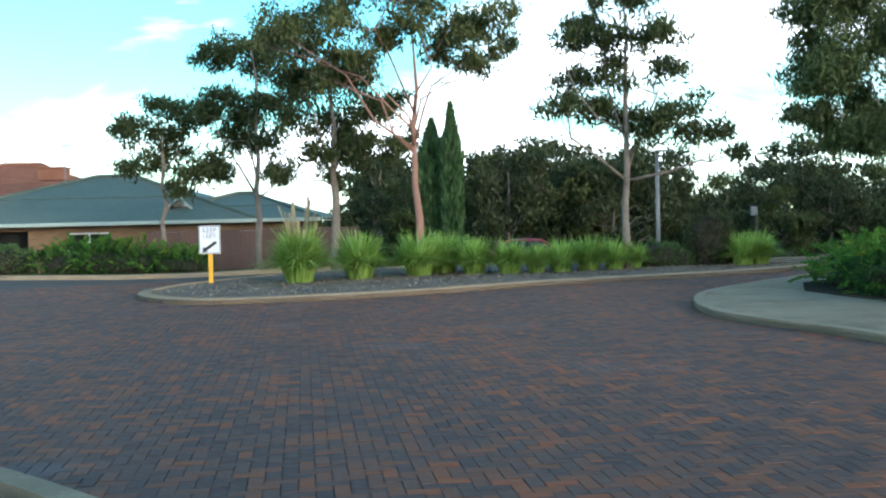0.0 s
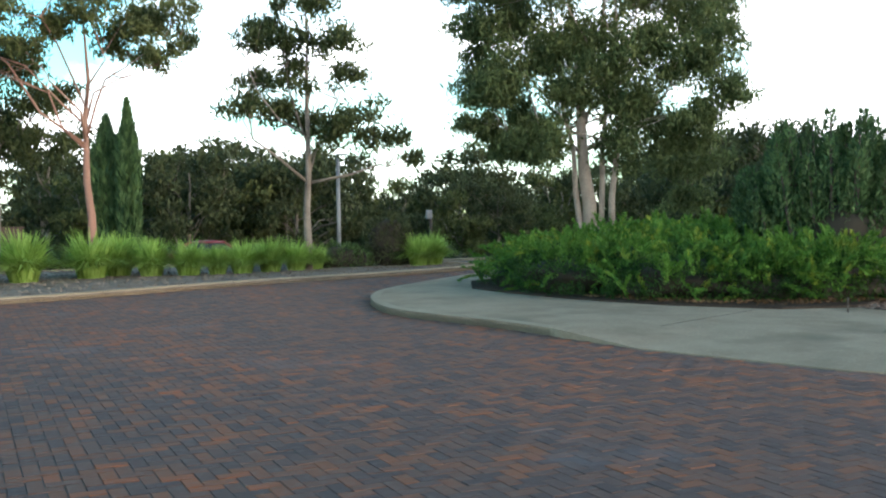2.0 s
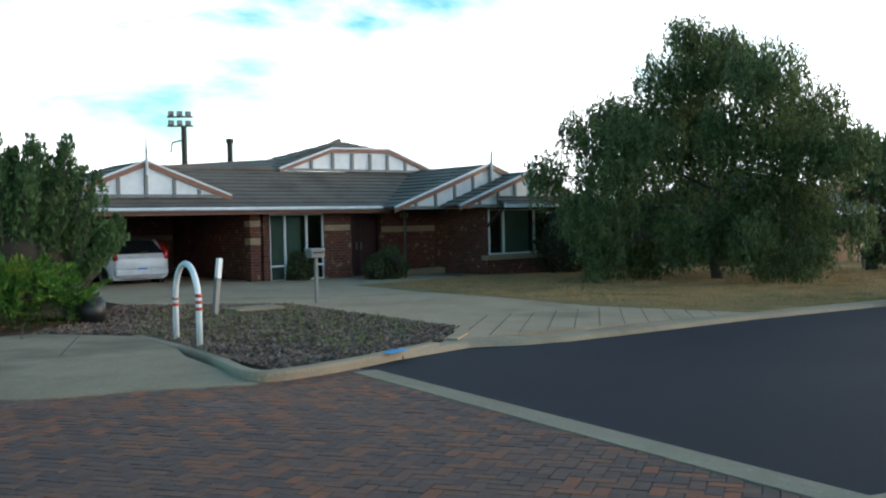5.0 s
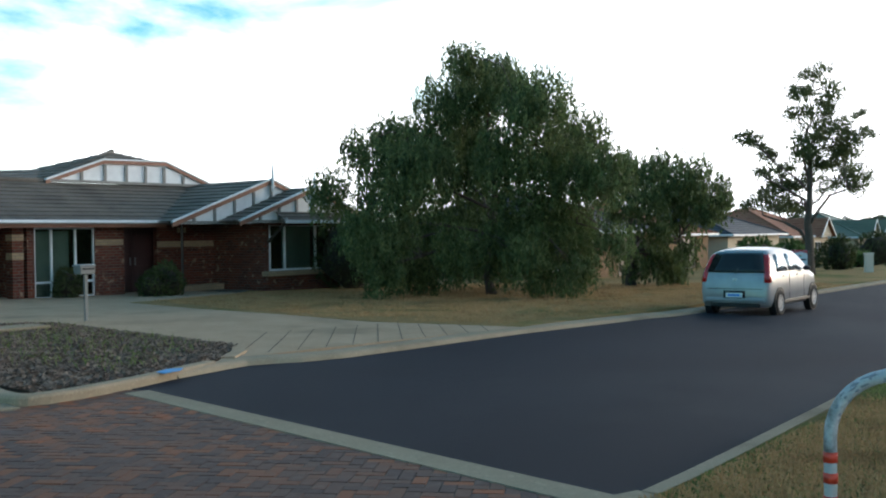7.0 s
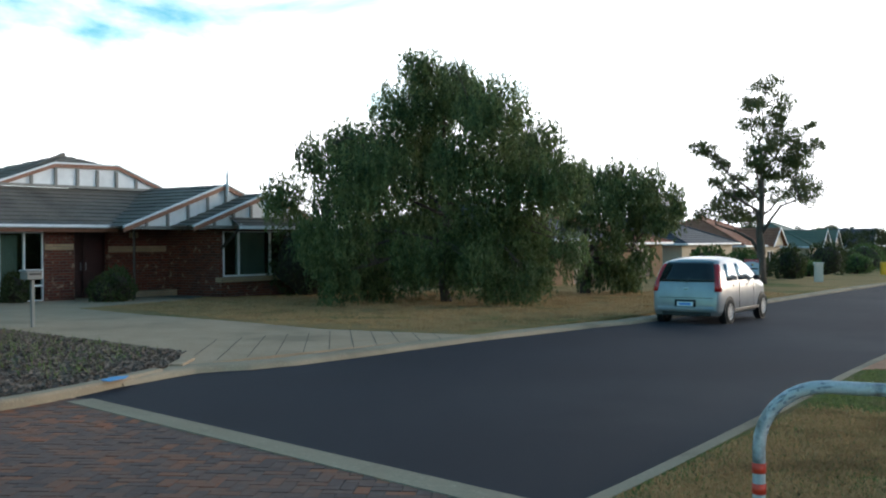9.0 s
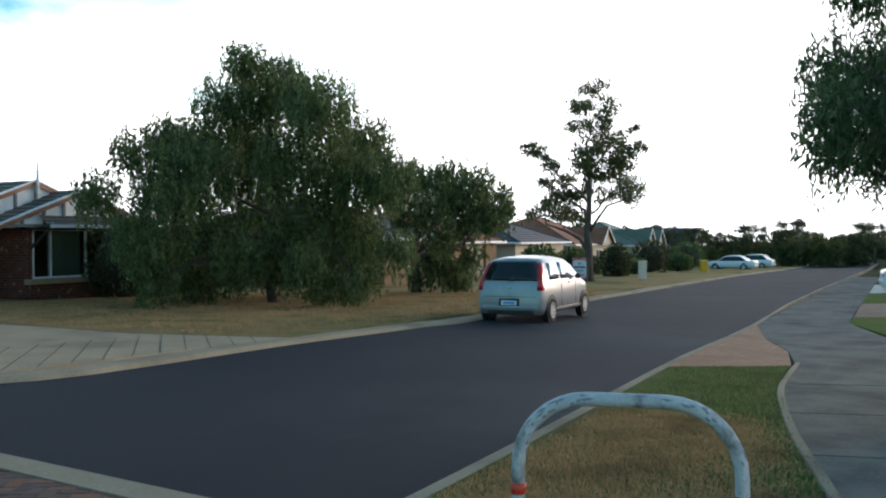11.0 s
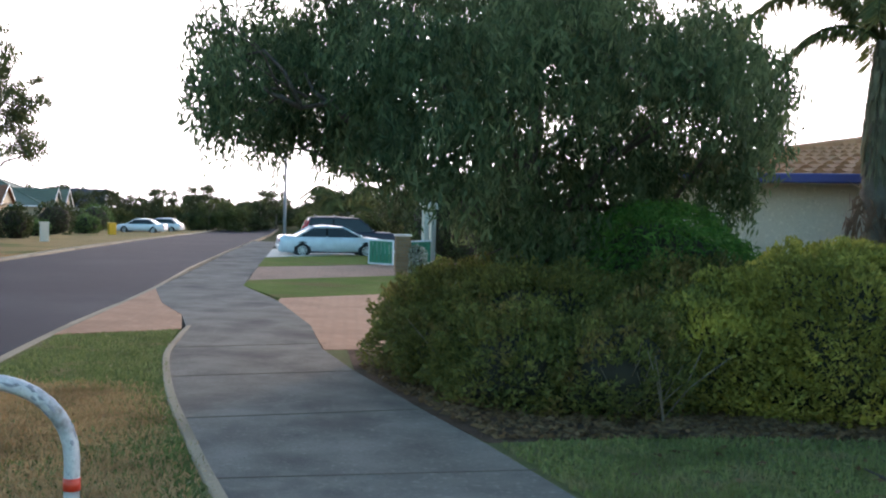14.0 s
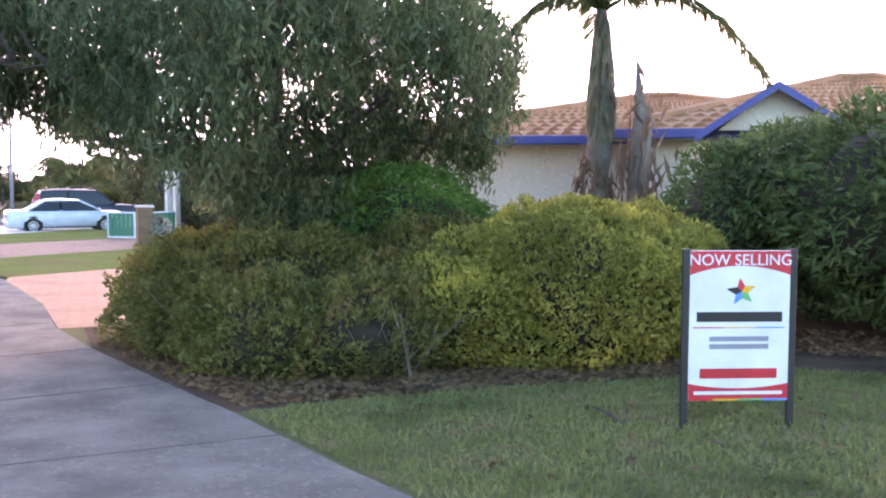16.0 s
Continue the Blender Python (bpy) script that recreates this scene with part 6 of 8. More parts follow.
def hatchback(loc, turn):
    """A small one-box hatchback along +x, lofted in one skin, with glass, lamps and trim following it."""
    ob = thing("silver_hatchback", (*loc, gz(*loc)), "silver five-door hatchback parked at the kerb", "car", turn)
    L, W = 3.62, 0.79
    line = np.array([(0.0, 0.50, 0.90), (0.03, 0.74, 0.945), (0.07, 0.90, 0.965), (0.12, 1.02, 0.98), (0.22, 1.20, 0.99), (0.34, 1.37, 0.995), (0.50, 1.43, 1.0),
                     (0.9, 1.475, 1.0), (1.4, 1.48, 1.0), (1.9, 1.43, 1.0), (2.25, 1.29, 1.0), (2.6, 1.08, 0.99), (2.85, 0.95, 0.98), (3.2, 0.86, 0.94), (3.45, 0.74, 0.86), (3.58, 0.58, 0.74), (3.62, 0.46, 0.66)])

    def top(x):
        return float(np.interp(x, line[:, 0], line[:, 1]))

    def tail(z):
        return float(np.interp(z, line[:7, 1], line[:7, 0]))

    def half(x, z):
        """Half the width of the skin at a station and height."""
        w = W * float(np.interp(x, line[:, 0], line[:, 2]))
        return w * float(np.interp(z, (0.20, 0.30, 0.55, 0.78, 0.93, 1.20, 1.40, 1.50), (0.90, 0.975, 1.0, 0.985, 0.955, 0.87, 0.78, 0.72)))

    rows, bm = [], bmesh.new()
    for x in sorted({*line[:, 0], 0.7, 1.15, 1.65, 2.1, 2.45, 3.05}):
        t = top(x)
        low = 0.30 if x < 0.05 or x > L - 0.1 else 0.21
        zs = [low + (t - 0.05 - low) * q for q in (0, 0.12, 0.28, 0.45, 0.62, 0.8, 1.0)]
        ring = [(half(x, z), z) for z in zs] + [(half(x, t) * 0.86, t - 0.012), (half(x, t) * 0.5, t + 0.008)]
        pts = [(x - L / 2, -y, z) for y, z in ring] + [(x - L / 2, 0, t + 0.014)] + [(x - L / 2, y, z) for y, z in ring[::-1]]
        rows.append([bm.verts.new(p) for p in pts])
    for a, b in zip(rows, rows[1:]):
        for j in range(len(a)):
            bm.faces.new((a[j], a[(j + 1) % len(a)], b[(j + 1) % len(a)], b[j]))
    bm.faces.new(rows[0])
    bm.faces.new(rows[-1][::-1])
    part("body", bm, M_SILVER, ob, "silver metallic body shell", True)

    def panel(name, grid, material, label="", thick=0.012):
        """A curved sheet from rows of points, with a rim turned inward."""
        b = bmesh.new()
        v = [[b.verts.new((p[0] - L / 2, p[1], p[2])) for p in r] for r in grid]
        for r0, r1 in zip(v, v[1:]):
            for j in range(len(r0) - 1):
                b.faces.new((r0[j], r0[j + 1], r1[j + 1], r1[j]))
        mid = Vector((0, 0, 0.7))
        ext = bmesh.ops.extrude_edge_only(b, edges=[e for e in b.edges if e.is_boundary])
        for q in [g for g in ext["geom"] if isinstance(g, bmesh.types.BMVert)]:
            q.co += (mid - q.co).normalized() * thick
        return part(name, b, material, ob, label, True)

    zs = [0.955, 1.02, 1.10, 1.18, 1.26, 1.33, 1.375]
    panel("rear_window", [[(tail(z) - 0.030 + 0.012 * abs(s), s * (half(0.3, z) - 0.10), z) for s in (-1, -0.5, 0, 0.5, 1)] for z in zs], M_CARGLASS, "dark tinted rear glass", 0.04)
    panel("windscreen", [[(x, s * (half(x, top(x)) - 0.10), top(x) + 0.012 - 0.01 * abs(s)) for s in (-1, -0.5, 0, 0.5, 1)] for x in (1.98, 2.1, 2.25, 2.4, 2.6, 2.78)], M_CARGLASS, "tinted windscreen")
    for s in (-1, 1):
        for a0, a1, b0, b1 in ((0.52, 0.60, 1.24, 1.24), (1.30, 1.30, 2.42, 1.98)):
            panel("side_window", [[((a0 + (a1 - a0) * q) * (1 - u) + (b0 + (b1 - b0) * q) * u, s * (half(1.2, 0.955 + 0.38 * q) + 0.006), 0.955 + 0.38 * q) for u in (0, 0.33, 0.66, 1)] for q in (0, 0.35, 0.7, 1)], M_SIDEGLASS, "sky-reflecting side glass")
        lamp = []
        for z in (0.74, 0.86, 0.98, 1.10, 1.22, 1.34):
            x, y = tail(z), half(max(0.12, tail(z)), z)
            lamp.append([(x - 0.010, s * (y - 0.115 + 0.02 * (z - 0.74)), z), (x - 0.006, s * (y - 0.03), z), (x + 0.035, s * (y + 0.008), z), (x + 0.12, s * (half(x + 0.12, z) + 0.008), z)])
        panel("tail_lamp", lamp, M_LAMPRED, "tall red tail lamp at the rear corner")
        panel("headlight", [[(x, s * (half(x, z) * 0.98 + 0.004), z) for x in (3.10, 3.25, 3.40)] for z in (0.64, 0.70, 0.76)], M_LAMPCLEAR, "clear headlight")
        for k, (x, r) in enumerate(((0.60, 0.285), (2.95, 0.285))):
            arch = bmesh.new()
            cyl(arch, (x - L / 2, s * (W - 0.065), r + 0.015), r * 1.14, 0.145, 28, "y")
            part("wheel_arch", arch, M_BLACK, ob)
            wheel(ob, x - L / 2, s * (W - 0.06), r, s)
        part("sill", boxes(((1.75, 0.03, 0.07), (1.78 - L / 2, s * (W - 0.004), 0.30)), bevel=0.012), M_BLACK, ob, "dark rubbing strip")
        for x in (1.27, 2.30):
            part("door_seam", boxes(((0.008, 0.006, 0.58), (x - L / 2, s * (half(x, 0.65) + 0.001), 0.64))), M_BLACK, ob)
        for x in (0.95, 1.85):
            part("door_handle", boxes(((0.15, 0.03, 0.03), (x - L / 2, s * (half(x, 0.86) + 0.008), 0.86)), bevel=0.01), M_SILVER, ob)
        m = lump(bmesh.new(), (2.28 - L / 2, s * (W + 0.06), 0.99), (0.06, 0.09, 0.065), 1.0, 0.04, 2)
        part("wing_mirror", m, M_BLACK, ob, "dark door mirror", True)
    panel("plate_recess", [[(tail(z) - 0.012, y, z) for y in (-0.24, 0.24)] for z in (0.40, 0.50, 0.56)], M_BLACK, "dark number plate recess")
    part("number_plate", boxes(((0.012, 0.37, 0.10), (-L / 2 - 0.022, 0, 0.465))), M_PLATE, ob, "white plate with plain bars")
    part("plate_bar", boxes(((0.004, 0.27, 0.04), (-L / 2 - 0.030, 0, 0.465))), M_SKYBLUE, ob)
    part("badge", boxes(((0.012, 0.10, 0.05), (tail(0.80) - L / 2 - 0.010, 0, 0.80)), bevel=0.005), M_RIM, ob, "small chrome badge")
    part("hatch_seam", boxes(((0.010, 1.22, 0.010), (tail(0.60) - L / 2 - 0.004, 0, 0.60))), M_BLACK, ob)
    part("rear_bumper", boxes(((0.12, 1.36, 0.13), (-L / 2 + 0.045, 0, 0.36)), bevel=0.05), M_SILVER, ob, "rounded silver bumper")
    part("lower_valance", boxes(((0.14, 1.10, 0.10), (-L / 2 + 0.10, 0, 0.25)), bevel=0.02), M_BLACK, ob, "black lower valance")
    part("underbody", boxes(((L * 0.84, 1.2, 0.1), (0, 0, 0.25))), M_BLACK, ob)
    wp = tube(bmesh.new(), [(tail(0.95) - L / 2 - 0.03, 0.0, 0.93), (tail(1.02) - L / 2 - 0.02, -0.06, 1.04)], 0.014, 6)
    part("wiper", wp, M_BLACK, ob)
    return ob


hatchback((23.85, -1.28), -23.0)
car("white_sedan", "white sedan parked across a driveway", (40.3, -18.2), -107, M_WHITECAR, 4.8, 1.8, 1.36, 0.90, (0.75, 1.45, 2.75, 3.6), 0.84, 0.93, 2.75, 1.0, 0.31)
car("dark_wagon", "navy four-wheel-drive wagon with roof bars behind the sedan", (44.9, -21.2), -109, M_NAVYCAR, 4.8, 1.9, 1.78, 1.10, (0.15, 0.35, 2.7, 3.5), 1.06, 1.1, 2.7, 0.95, 0.36, rack=True)
car("white_hatchback", "pale silver car parked inside the carport", (22.2, 22.7), 66, M_WHITECAR, 4.2, 1.7, 1.38, 0.95, (0.14, 0.75, 2.3, 3.2), 0.85, 0.94, 2.6, 0.75, 0.30)
car("pale_sedan", "pale sedan parked far down the street", (97, -23.5), 62, M_WHITECAR, 4.6, 1.8, 1.4, 0.9, (0.7, 1.4, 2.7, 3.5), 0.84, 0.93, 2.7, 1.0, 0.31)
car("pale_sedan", "white sedan parked at the far kerb", (109, -28.5), 60, M_WHITECAR, 4.6, 1.8, 1.5, 0.95, (0.4, 1.0, 2.7, 3.5), 0.9, 0.95, 2.7, 1.0, 0.31)
car("red_car", "dark red car on the road beyond the island", (2.9, 42.5), 178, M_REDCAR, 4.4, 1.75, 1.4, 0.9, (0.6, 1.3, 2.6, 3.4), 0.85, 0.92, 2.6, 0.9, 0.30)

# Street furniture ---------------------------------------------------


def hoop(name, label, a, b, height, bands, finish, pipe):
    """A bent-pipe barrier between two feet."""
    A, B = Vector((*a, gz(*a))), Vector((*b, gz(*b)))
    ob = thing(name, A, label, "barrier", 0, "hoop barriers")
    d = B - A
    w = d.length
    u = d.normalized()
    bend = min(w * 0.5, 0.25) if finish is M_WORNWHITE else w * 0.5
    pts = [Vector((0, 0, 0)), Vector((0, 0, height - bend))]
    for k in range(1, 9):
        q = math.pi / 2 * k / 8
        pts.append(u * (bend * (1 - math.cos(q))) + Vector((0, 0, height - bend + bend * math.sin(q))))
    for k in range(0, 8):
        q = math.pi / 2 * k / 8
        pts.append(u * (w - bend + bend * math.sin(q)) + Vector((0, 0, height - bend + bend * math.cos(q))))
    pts += [d + Vector((0, 0, height - bend)), d]
    part("pipe", tube(bmesh.new(), pts, pipe, 14), finish, ob, "", True)
    for foot in (Vector((0, 0, 0)), d):
        for z0, z1 in bands:
            bm = bmesh.new()
            cyl(bm, (foot.x, foot.y, foot.z + (z0 + z1) / 2), pipe + 0.0022, z1 - z0, 16)
            part("red_band", bm, M_RED, ob, "red reflective band", True)
    if finish is M_WORNWHITE:
        rng = np.random.default_rng(5)
        for k in range(36):
            i = rng.integers(2, len(pts) - 3)
            p = pts[i].lerp(pts[i + 1], rng.uniform())
            q = (pts[i + 1] - pts[i]).normalized()
            s = (Vector((-1, 0, 0)) * rng.uniform(0.4, 1) + Vector((0, 0, 1)) * rng.uniform(-0.5, 0.8) + Vector((0, 1, 0)) * rng.uniform(-0.8, 0.8)).normalized()
            s = (s - q * s.dot(q)).normalized()
            bm = bmesh.new()
            L = rng.uniform(0.02, 0.10)
            tube(bm, [p + s * (pipe - 0.0055) - q * L / 2, p + s * (pipe - 0.0045), p + s * (pipe - 0.0055) + q * L / 2], [0.002, 0.0075, 0.002], 5)
            part("bare_patch", bm, M_GREYINK, ob)
    return ob


hoop("hoop_barrier", "white pipe hoop barrier with red bands at the kerb ramp", (9.83, 9.30), (9.32, 8.48), 1.10, [(0.62, 0.66), (0.70, 0.74), (0.54, 0.58)], M_WHITE, 0.038)
hoop("hoop_barrier", "weathered white pipe hoop barrier with red bands on the verge", (3.73, -0.23), (3.56, -0.98), 1.008, [(0.660, 0.700), (0.58, 0.62), (0.49, 0.53)], M_WORNWHITE, 0.025)

ks = thing("traffic_sign", (-5.76, 23.7, 0.09), "white road sign with a black arrow on a yellow post", "sign", 2.0)
part("post", boxes(((0.10, 0.08, 0.75), (0, 0, 0.36)), bevel=0.02), M_YELLOW, ks, "yellow post")
pl = part("sign_plate", boxes(((0.50, 0.015, 0.66), (0, -0.05, 1.02)), bevel=0.006), M_WHITE, ks, "white rectangular sign plate")
part("border", boxes(((0.47, 0.006, 0.012), (0, -0.06, 1.33)), ((0.47, 0.006, 0.012), (0, -0.06, 0.71)), ((0.012, 0.006, 0.62), (-0.232, -0.06, 1.02)), ((0.012, 0.006, 0.62), (0.232, -0.06, 1.02))), M_INK, pl, "thin black border")
lettering("KEEP", 0.155, M_GREYINK, pl, pose(0, -0.0605, 1.235, 90, 0, 0), "grey block letters")
lettering("LEFT", 0.155, M_GREYINK, pl, pose(0, -0.0605, 1.10, 90, 0, 0), "grey block letters")
ar = bmesh.new()
for v in ([(-0.17, 0.73), (-0.15, 0.86), (-0.115, 0.825), (0.13, 0.99), (0.175, 0.935), (-0.07, 0.765), (-0.035, 0.735)],):
    f = [ar.verts.new((x, -0.0615, z)) for x, z in v]
    b = [ar.verts.new((x, -0.0575, z)) for x, z in v]
    ar.faces.new(f)
    for i in range(len(f)):
        ar.faces.new((f[i], b[i], b[(i + 1) % len(f)], f[(i + 1) % len(f)]))
part("arrow", ar, M_INK, pl, "black slanting arrow")

mb = thing("letterbox", (16.3, 11.45, gz(16.3, 11.45) + 0.11), "weathered grey metal letterbox on a leaning post", "letterbox", -28)
part("post", boxes(((0.07, 0.07, 1.02), (0, 0, 0.5)), bevel=0.01), M_BATTEN, mb)
part("body", boxes(((0.34, 0.30, 0.17), (-0.02, 0, 1.09)), bevel=0.02), M_BATTEN, mb)
part("lid", boxes(((0.38, 0.34, 0.05), (-0.03, 0, 1.19)), bevel=0.02), M_GALV, mb)
part("slot", boxes(((0.26, 0.012, 0.035), (-0.02, -0.172, 1.12))), M_BLACK, mb)
mb.scale = (0.88, 0.88, 0.88)
po = thing("timber_post", (13.13, 11.35, gz(13.1, 11.35) + 0.1), "pale leaning timber post with a dark base", "post")
tb = bmesh.new()
box(tb, (0.10, 0.06, 0.68), None, matrix=pose(0.0, 0, 0.30, 0, 9, 0))
part("stake", tb, M_BATTEN, po)
tb = bmesh.new()
box(tb, (0.102, 0.062, 0.34), None, matrix=pose(0.082, 0, 0.79, 0, 9, 0))
part("white_top", tb, M_WHITE, po, "white reflective top")
bl = thing("bollard", (11.25, 12.3, gz(11.25, 12.3) + 0.10), "squat dark round drum beside the shrubs", "bollard")
b = cyl(bmesh.new(), (0, 0, 0.19), 0.23, 0.38, 24)
bmesh.ops.bevel(b, geom=[e for e in b.edges if abs(e.verts[0].co.z - e.verts[1].co.z) < 0.01], offset=0.03, segments=2, affect="EDGES")
part("drum", b, M_BLACK, bl, "", True)
part("lid", cyl(bmesh.new(), (0, 0, 0.385), 0.19, 0.02, 24), M_CORE, bl)
jt = thing("marker_rod", (9.1, 11.3, 0.10), "thin dark rod at the footpath edge", "rod")
part("rod", cyl(bmesh.new(), (0, 0, 0.1), 0.012, 0.2, 8), M_DARKPOST, jt)
pit = thing("pit_cover", (14.2, 11.4, gz(14.2, 11.4) + 0.118), "pale concrete service pit cover in the bed", "cover", -25)
part("slab", boxes(((0.95, 0.6, 0.05), (0, 0, 0.025)), bevel=0.012), M_KERB, pit)
for i, (x, y, s) in enumerate([(9.76, 5.975, 0.26)]):
    bp = slab([(x - s, y - 0.06), (x + s * 0.2, y - 0.09), (x + s, y), (x + s * 0.5, y + 0.12), (x - s * 0.6, y + 0.10)], 0.109 if i == 0 else 0.081, 0.004)
    tagged(part("paint_mark", bp, M_BLUEPAINT), "blue spray paint mark on the kerb", "paint mark")

lp = thing("light_pole", (5.41, 26.8, 0.05), "slim grey steel light pole on the island", "pole")
part("shaft", cyl(bmesh.new(), (0, 0, 1.55), 0.06, 3.1, 14, r2=0.045), M_GALV, lp, "", True)
part("bracket", boxes(((0.35, 0.05, 0.05), (0.12, 0, 3.08)), bevel=0.01), M_GALV, lp)
sp = thing("path_lamp", (9.3, 30.9, 0.05), "dark post with a small pale lamp head", "lamp")
part("post", cyl(bmesh.new(), (0, 0, 0.7), 0.05, 1.4, 12), M_DARKPOST, sp)
part("lamp_head", boxes(((0.2, 0.12, 0.28), (-0.06, 0, 1.42)), bevel=0.03), M_GALV, sp)
cb = thing("cable_box", (8.8, 29.0, 0.05), "small white service box on a short post", "box")
part("post", boxes(((0.06, 0.06, 0.3), (0, 0, 0.12)), bevel=0.01), M_GALV, cb)
part("housing", boxes(((0.24, 0.16, 0.36), (0, 0, 0.42)), bevel=0.03), M_CREAM, cb)
sl = thing("street_lamp", (45.2, -17.85, gz(45.2, -17.85)), "grey street lamp pole by the footpath", "street lamp")
part("pole", cyl(bmesh.new(), (0, 0, 2.3), 0.085, 4.6, 14, r2=0.06), M_GALV, sl, "", True)
part("arm", tube(bmesh.new(), [(0, 0, 4.5), (0.2, 0.4, 4.75), (0.5, 1.0, 4.85)], 0.035, 8), M_GALV, sl, "", True)
part("lantern", boxes(((0.2, 0.5, 0.1), (0.6, 1.2, 4.85)), bevel=0.04), M_GALV, sl)
ft = thing("floodlight_tower", (46.5, 41.0, -0.3), "dark floodlight mast with clustered lamps behind the house", "mast", -40)
part("mast", cyl(bmesh.new(), (0, 0, 4.0), 0.24, 8.0, 12, r2=0.16), M_DARKPOST, ft)
for k in range(2):
    part("crossarm", boxes(((1.5, 0.1, 0.1), (-0.2, 0, 8.0 + 0.55 * k), -12)), M_GALV, ft)
    for j in range(3):
        part("floodlight", boxes(((0.34, 0.25, 0.3), (-0.75 + 0.5 * j, -0.12, 8.18 + 0.55 * k)), bevel=0.04), M_GALV, ft, "square floodlight")
part("aerial", tube(bmesh.new(), [(0, 0, 7.2), (-0.7, 0, 7.0), (-0.8, 0, 6.4)], 0.05, 6), M_GALV, ft)
an = thing("tv_aerial", (-17.9, 47.0, 2.6), "thin rooftop television aerial", "aerial")
part("mast", cyl(bmesh.new(), (0, 0, 1.3), 0.025, 2.6, 8), M_GALV, an)
for k in range(5):
    part("element", boxes(((0.9 - 0.1 * k, 0.02, 0.02), (0, -0.3 + 0.15 * k, 2.6))), M_GALV, an)
part("boom", boxes(((0.025, 0.8, 0.025), (0, 0, 2.6))), M_GALV, an)


def estate_sign(loc, turn, scale, label):
    """A sale board: framed panel on two dark posts."""
    ob = thing("sale_sign", (*loc, gz(*loc) + 0.09), label, "sign", turn, "sale signs")
    ob.scale = (scale,) * 3
    W, B, H = 0.61, 0.17, 0.90
    for s in (-1, 1):
        part("post", boxes(((0.045, 0.03, 1.09), (s * (W / 2 + 0.02), 0, 0.535)), bevel=0.005), M_BLACK, ob, "black square post")
    p = part("panel", boxes(((W, 0.02, H), (0, -0.004, B + H / 2)), bevel=0.003), M_SIGNWHITE, ob, "white printed panel")
    n = 14
    y = -0.0165

    def strip(z_edge, z_arc, bow, mat, nm):
        pts = [(-W / 2 + 0.002, z_edge), (W / 2 - 0.002, z_edge)] + [((W / 2 - 0.002) * (1 - 2 * i / n), z_arc + bow * (1 - (1 - 2 * i / n) ** 2)) for i in range(n + 1)]
        part(nm, plate(pts, 0.0025, at=y), mat, p)

    strip(B + H - 0.002, B + H - 0.145, 0.055, M_SIGNRED, "red_header")
    strip(B + 0.012, B + 0.105, -0.03, M_SIGNRED, "red_footer")
    lettering("NOW SELLING", 0.094, M_SIGNWHITE, p, pose(0, -0.0185, B + H - 0.058, 90, 0, 0), "white header letters")
    pal = [M_SIGNRED, M_YELLOW, M_GREEN, M_SKYBLUE, M_INK]
    for k in range(5):
        a = math.pi / 2 + 0.12 - 2 * math.pi * k / 5
        tip = (0.01 + 0.095 * math.cos(a), B + 0.655 + 0.085 * math.sin(a))
        q = [(0.01 + 0.040 * math.cos(a + e), B + 0.655 + 0.040 * math.sin(a + e)) for e in (0.63, -0.63)]
        part("star_point", plate([(0.01, B + 0.655), q[0], tip, q[1]], 0.002, at=y), pal[k], p)
    part("name_bar", plate([(-0.26, B + 0.475), (0.26, B + 0.475), (0.26, B + 0.535), (-0.26, B + 0.535)], 0.002, at=y), M_INK, p, "black bar in place of a name")
    for k, m in enumerate((M_SIGNRED, M_YELLOW, M_SKYBLUE)):
        part("rule", plate([(-0.28 + 0.187 * k, B + 0.437), (-0.095 + 0.187 * k, B + 0.437), (-0.095 + 0.187 * k, B + 0.444), (-0.28 + 0.187 * k, B + 0.444)], 0.002, at=y), m, p)
    for z, w2 in ((0.358, 0.18), (0.312, 0.18)):
        part("text_bar", plate([(-w2, B + z), (w2, B + z), (w2, B + z + 0.030), (-w2, B + z + 0.030)], 0.002, at=y), M_GREYINK, p, "grey bar in place of small writing")
    part("number_bar", plate([(-0.235, B + 0.135), (0.235, B + 0.135), (0.235, B + 0.195), (-0.235, B + 0.195)], 0.002, at=y), M_SIGNRED, p, "red bar in place of a number")
    part("footer_bar", plate([(-0.27, B + 0.038), (0.27, B + 0.038), (0.27, B + 0.058), (-0.27, B + 0.058)], 0.0012, at=-0.0178), M_SIGNWHITE, p)
    for k, m in enumerate((M_SIGNRED, M_YELLOW, M_GREEN, M_SKYBLUE)):
        part("foot_rule", plate([(-0.30 + 0.15 * k, B + 0.001), (-0.15 + 0.15 * k, B + 0.001), (-0.15 + 0.15 * k, B + 0.012), (-0.30 + 0.15 * k, B + 0.012)], 0.002, at=y), m, p)
    return ob


estate_sign((3.25, -5.86), -131, 1.0, "white and red sale board on black posts in the lawn")
estate_sign((49.5, -4.6), -113, 1.15, "white and red sale board in front of a street tree")

pillar = thing("letterbox_pillar", (57.5, -8.9, gz(57.5, -8.9) + 0.06), "cream masonry letterbox pillar on the verge", "letterbox")
part("shaft", boxes(((0.42, 0.42, 1.0), (0, 0, 0.5)), bevel=0.02), M_CREAM, pillar)
part("cap", boxes(((0.5, 0.5, 0.08), (0, 0, 1.04)), bevel=0.02), M_CREAM, pillar)
gp = thing("gate_pillar", (25.6, -13.85, gz(25.6, -13.85) + 0.08), "tan brick gate pillar", "pillar", -22)
part("shaft", boxes(((0.42, 0.42, 1.08), (0, 0, 0.54)), bevel=0.01), M_TANBRICK, gp)
part("cap", boxes(((0.48, 0.48, 0.06), (0, 0, 1.11)), bevel=0.015), M_CREAM, gp)
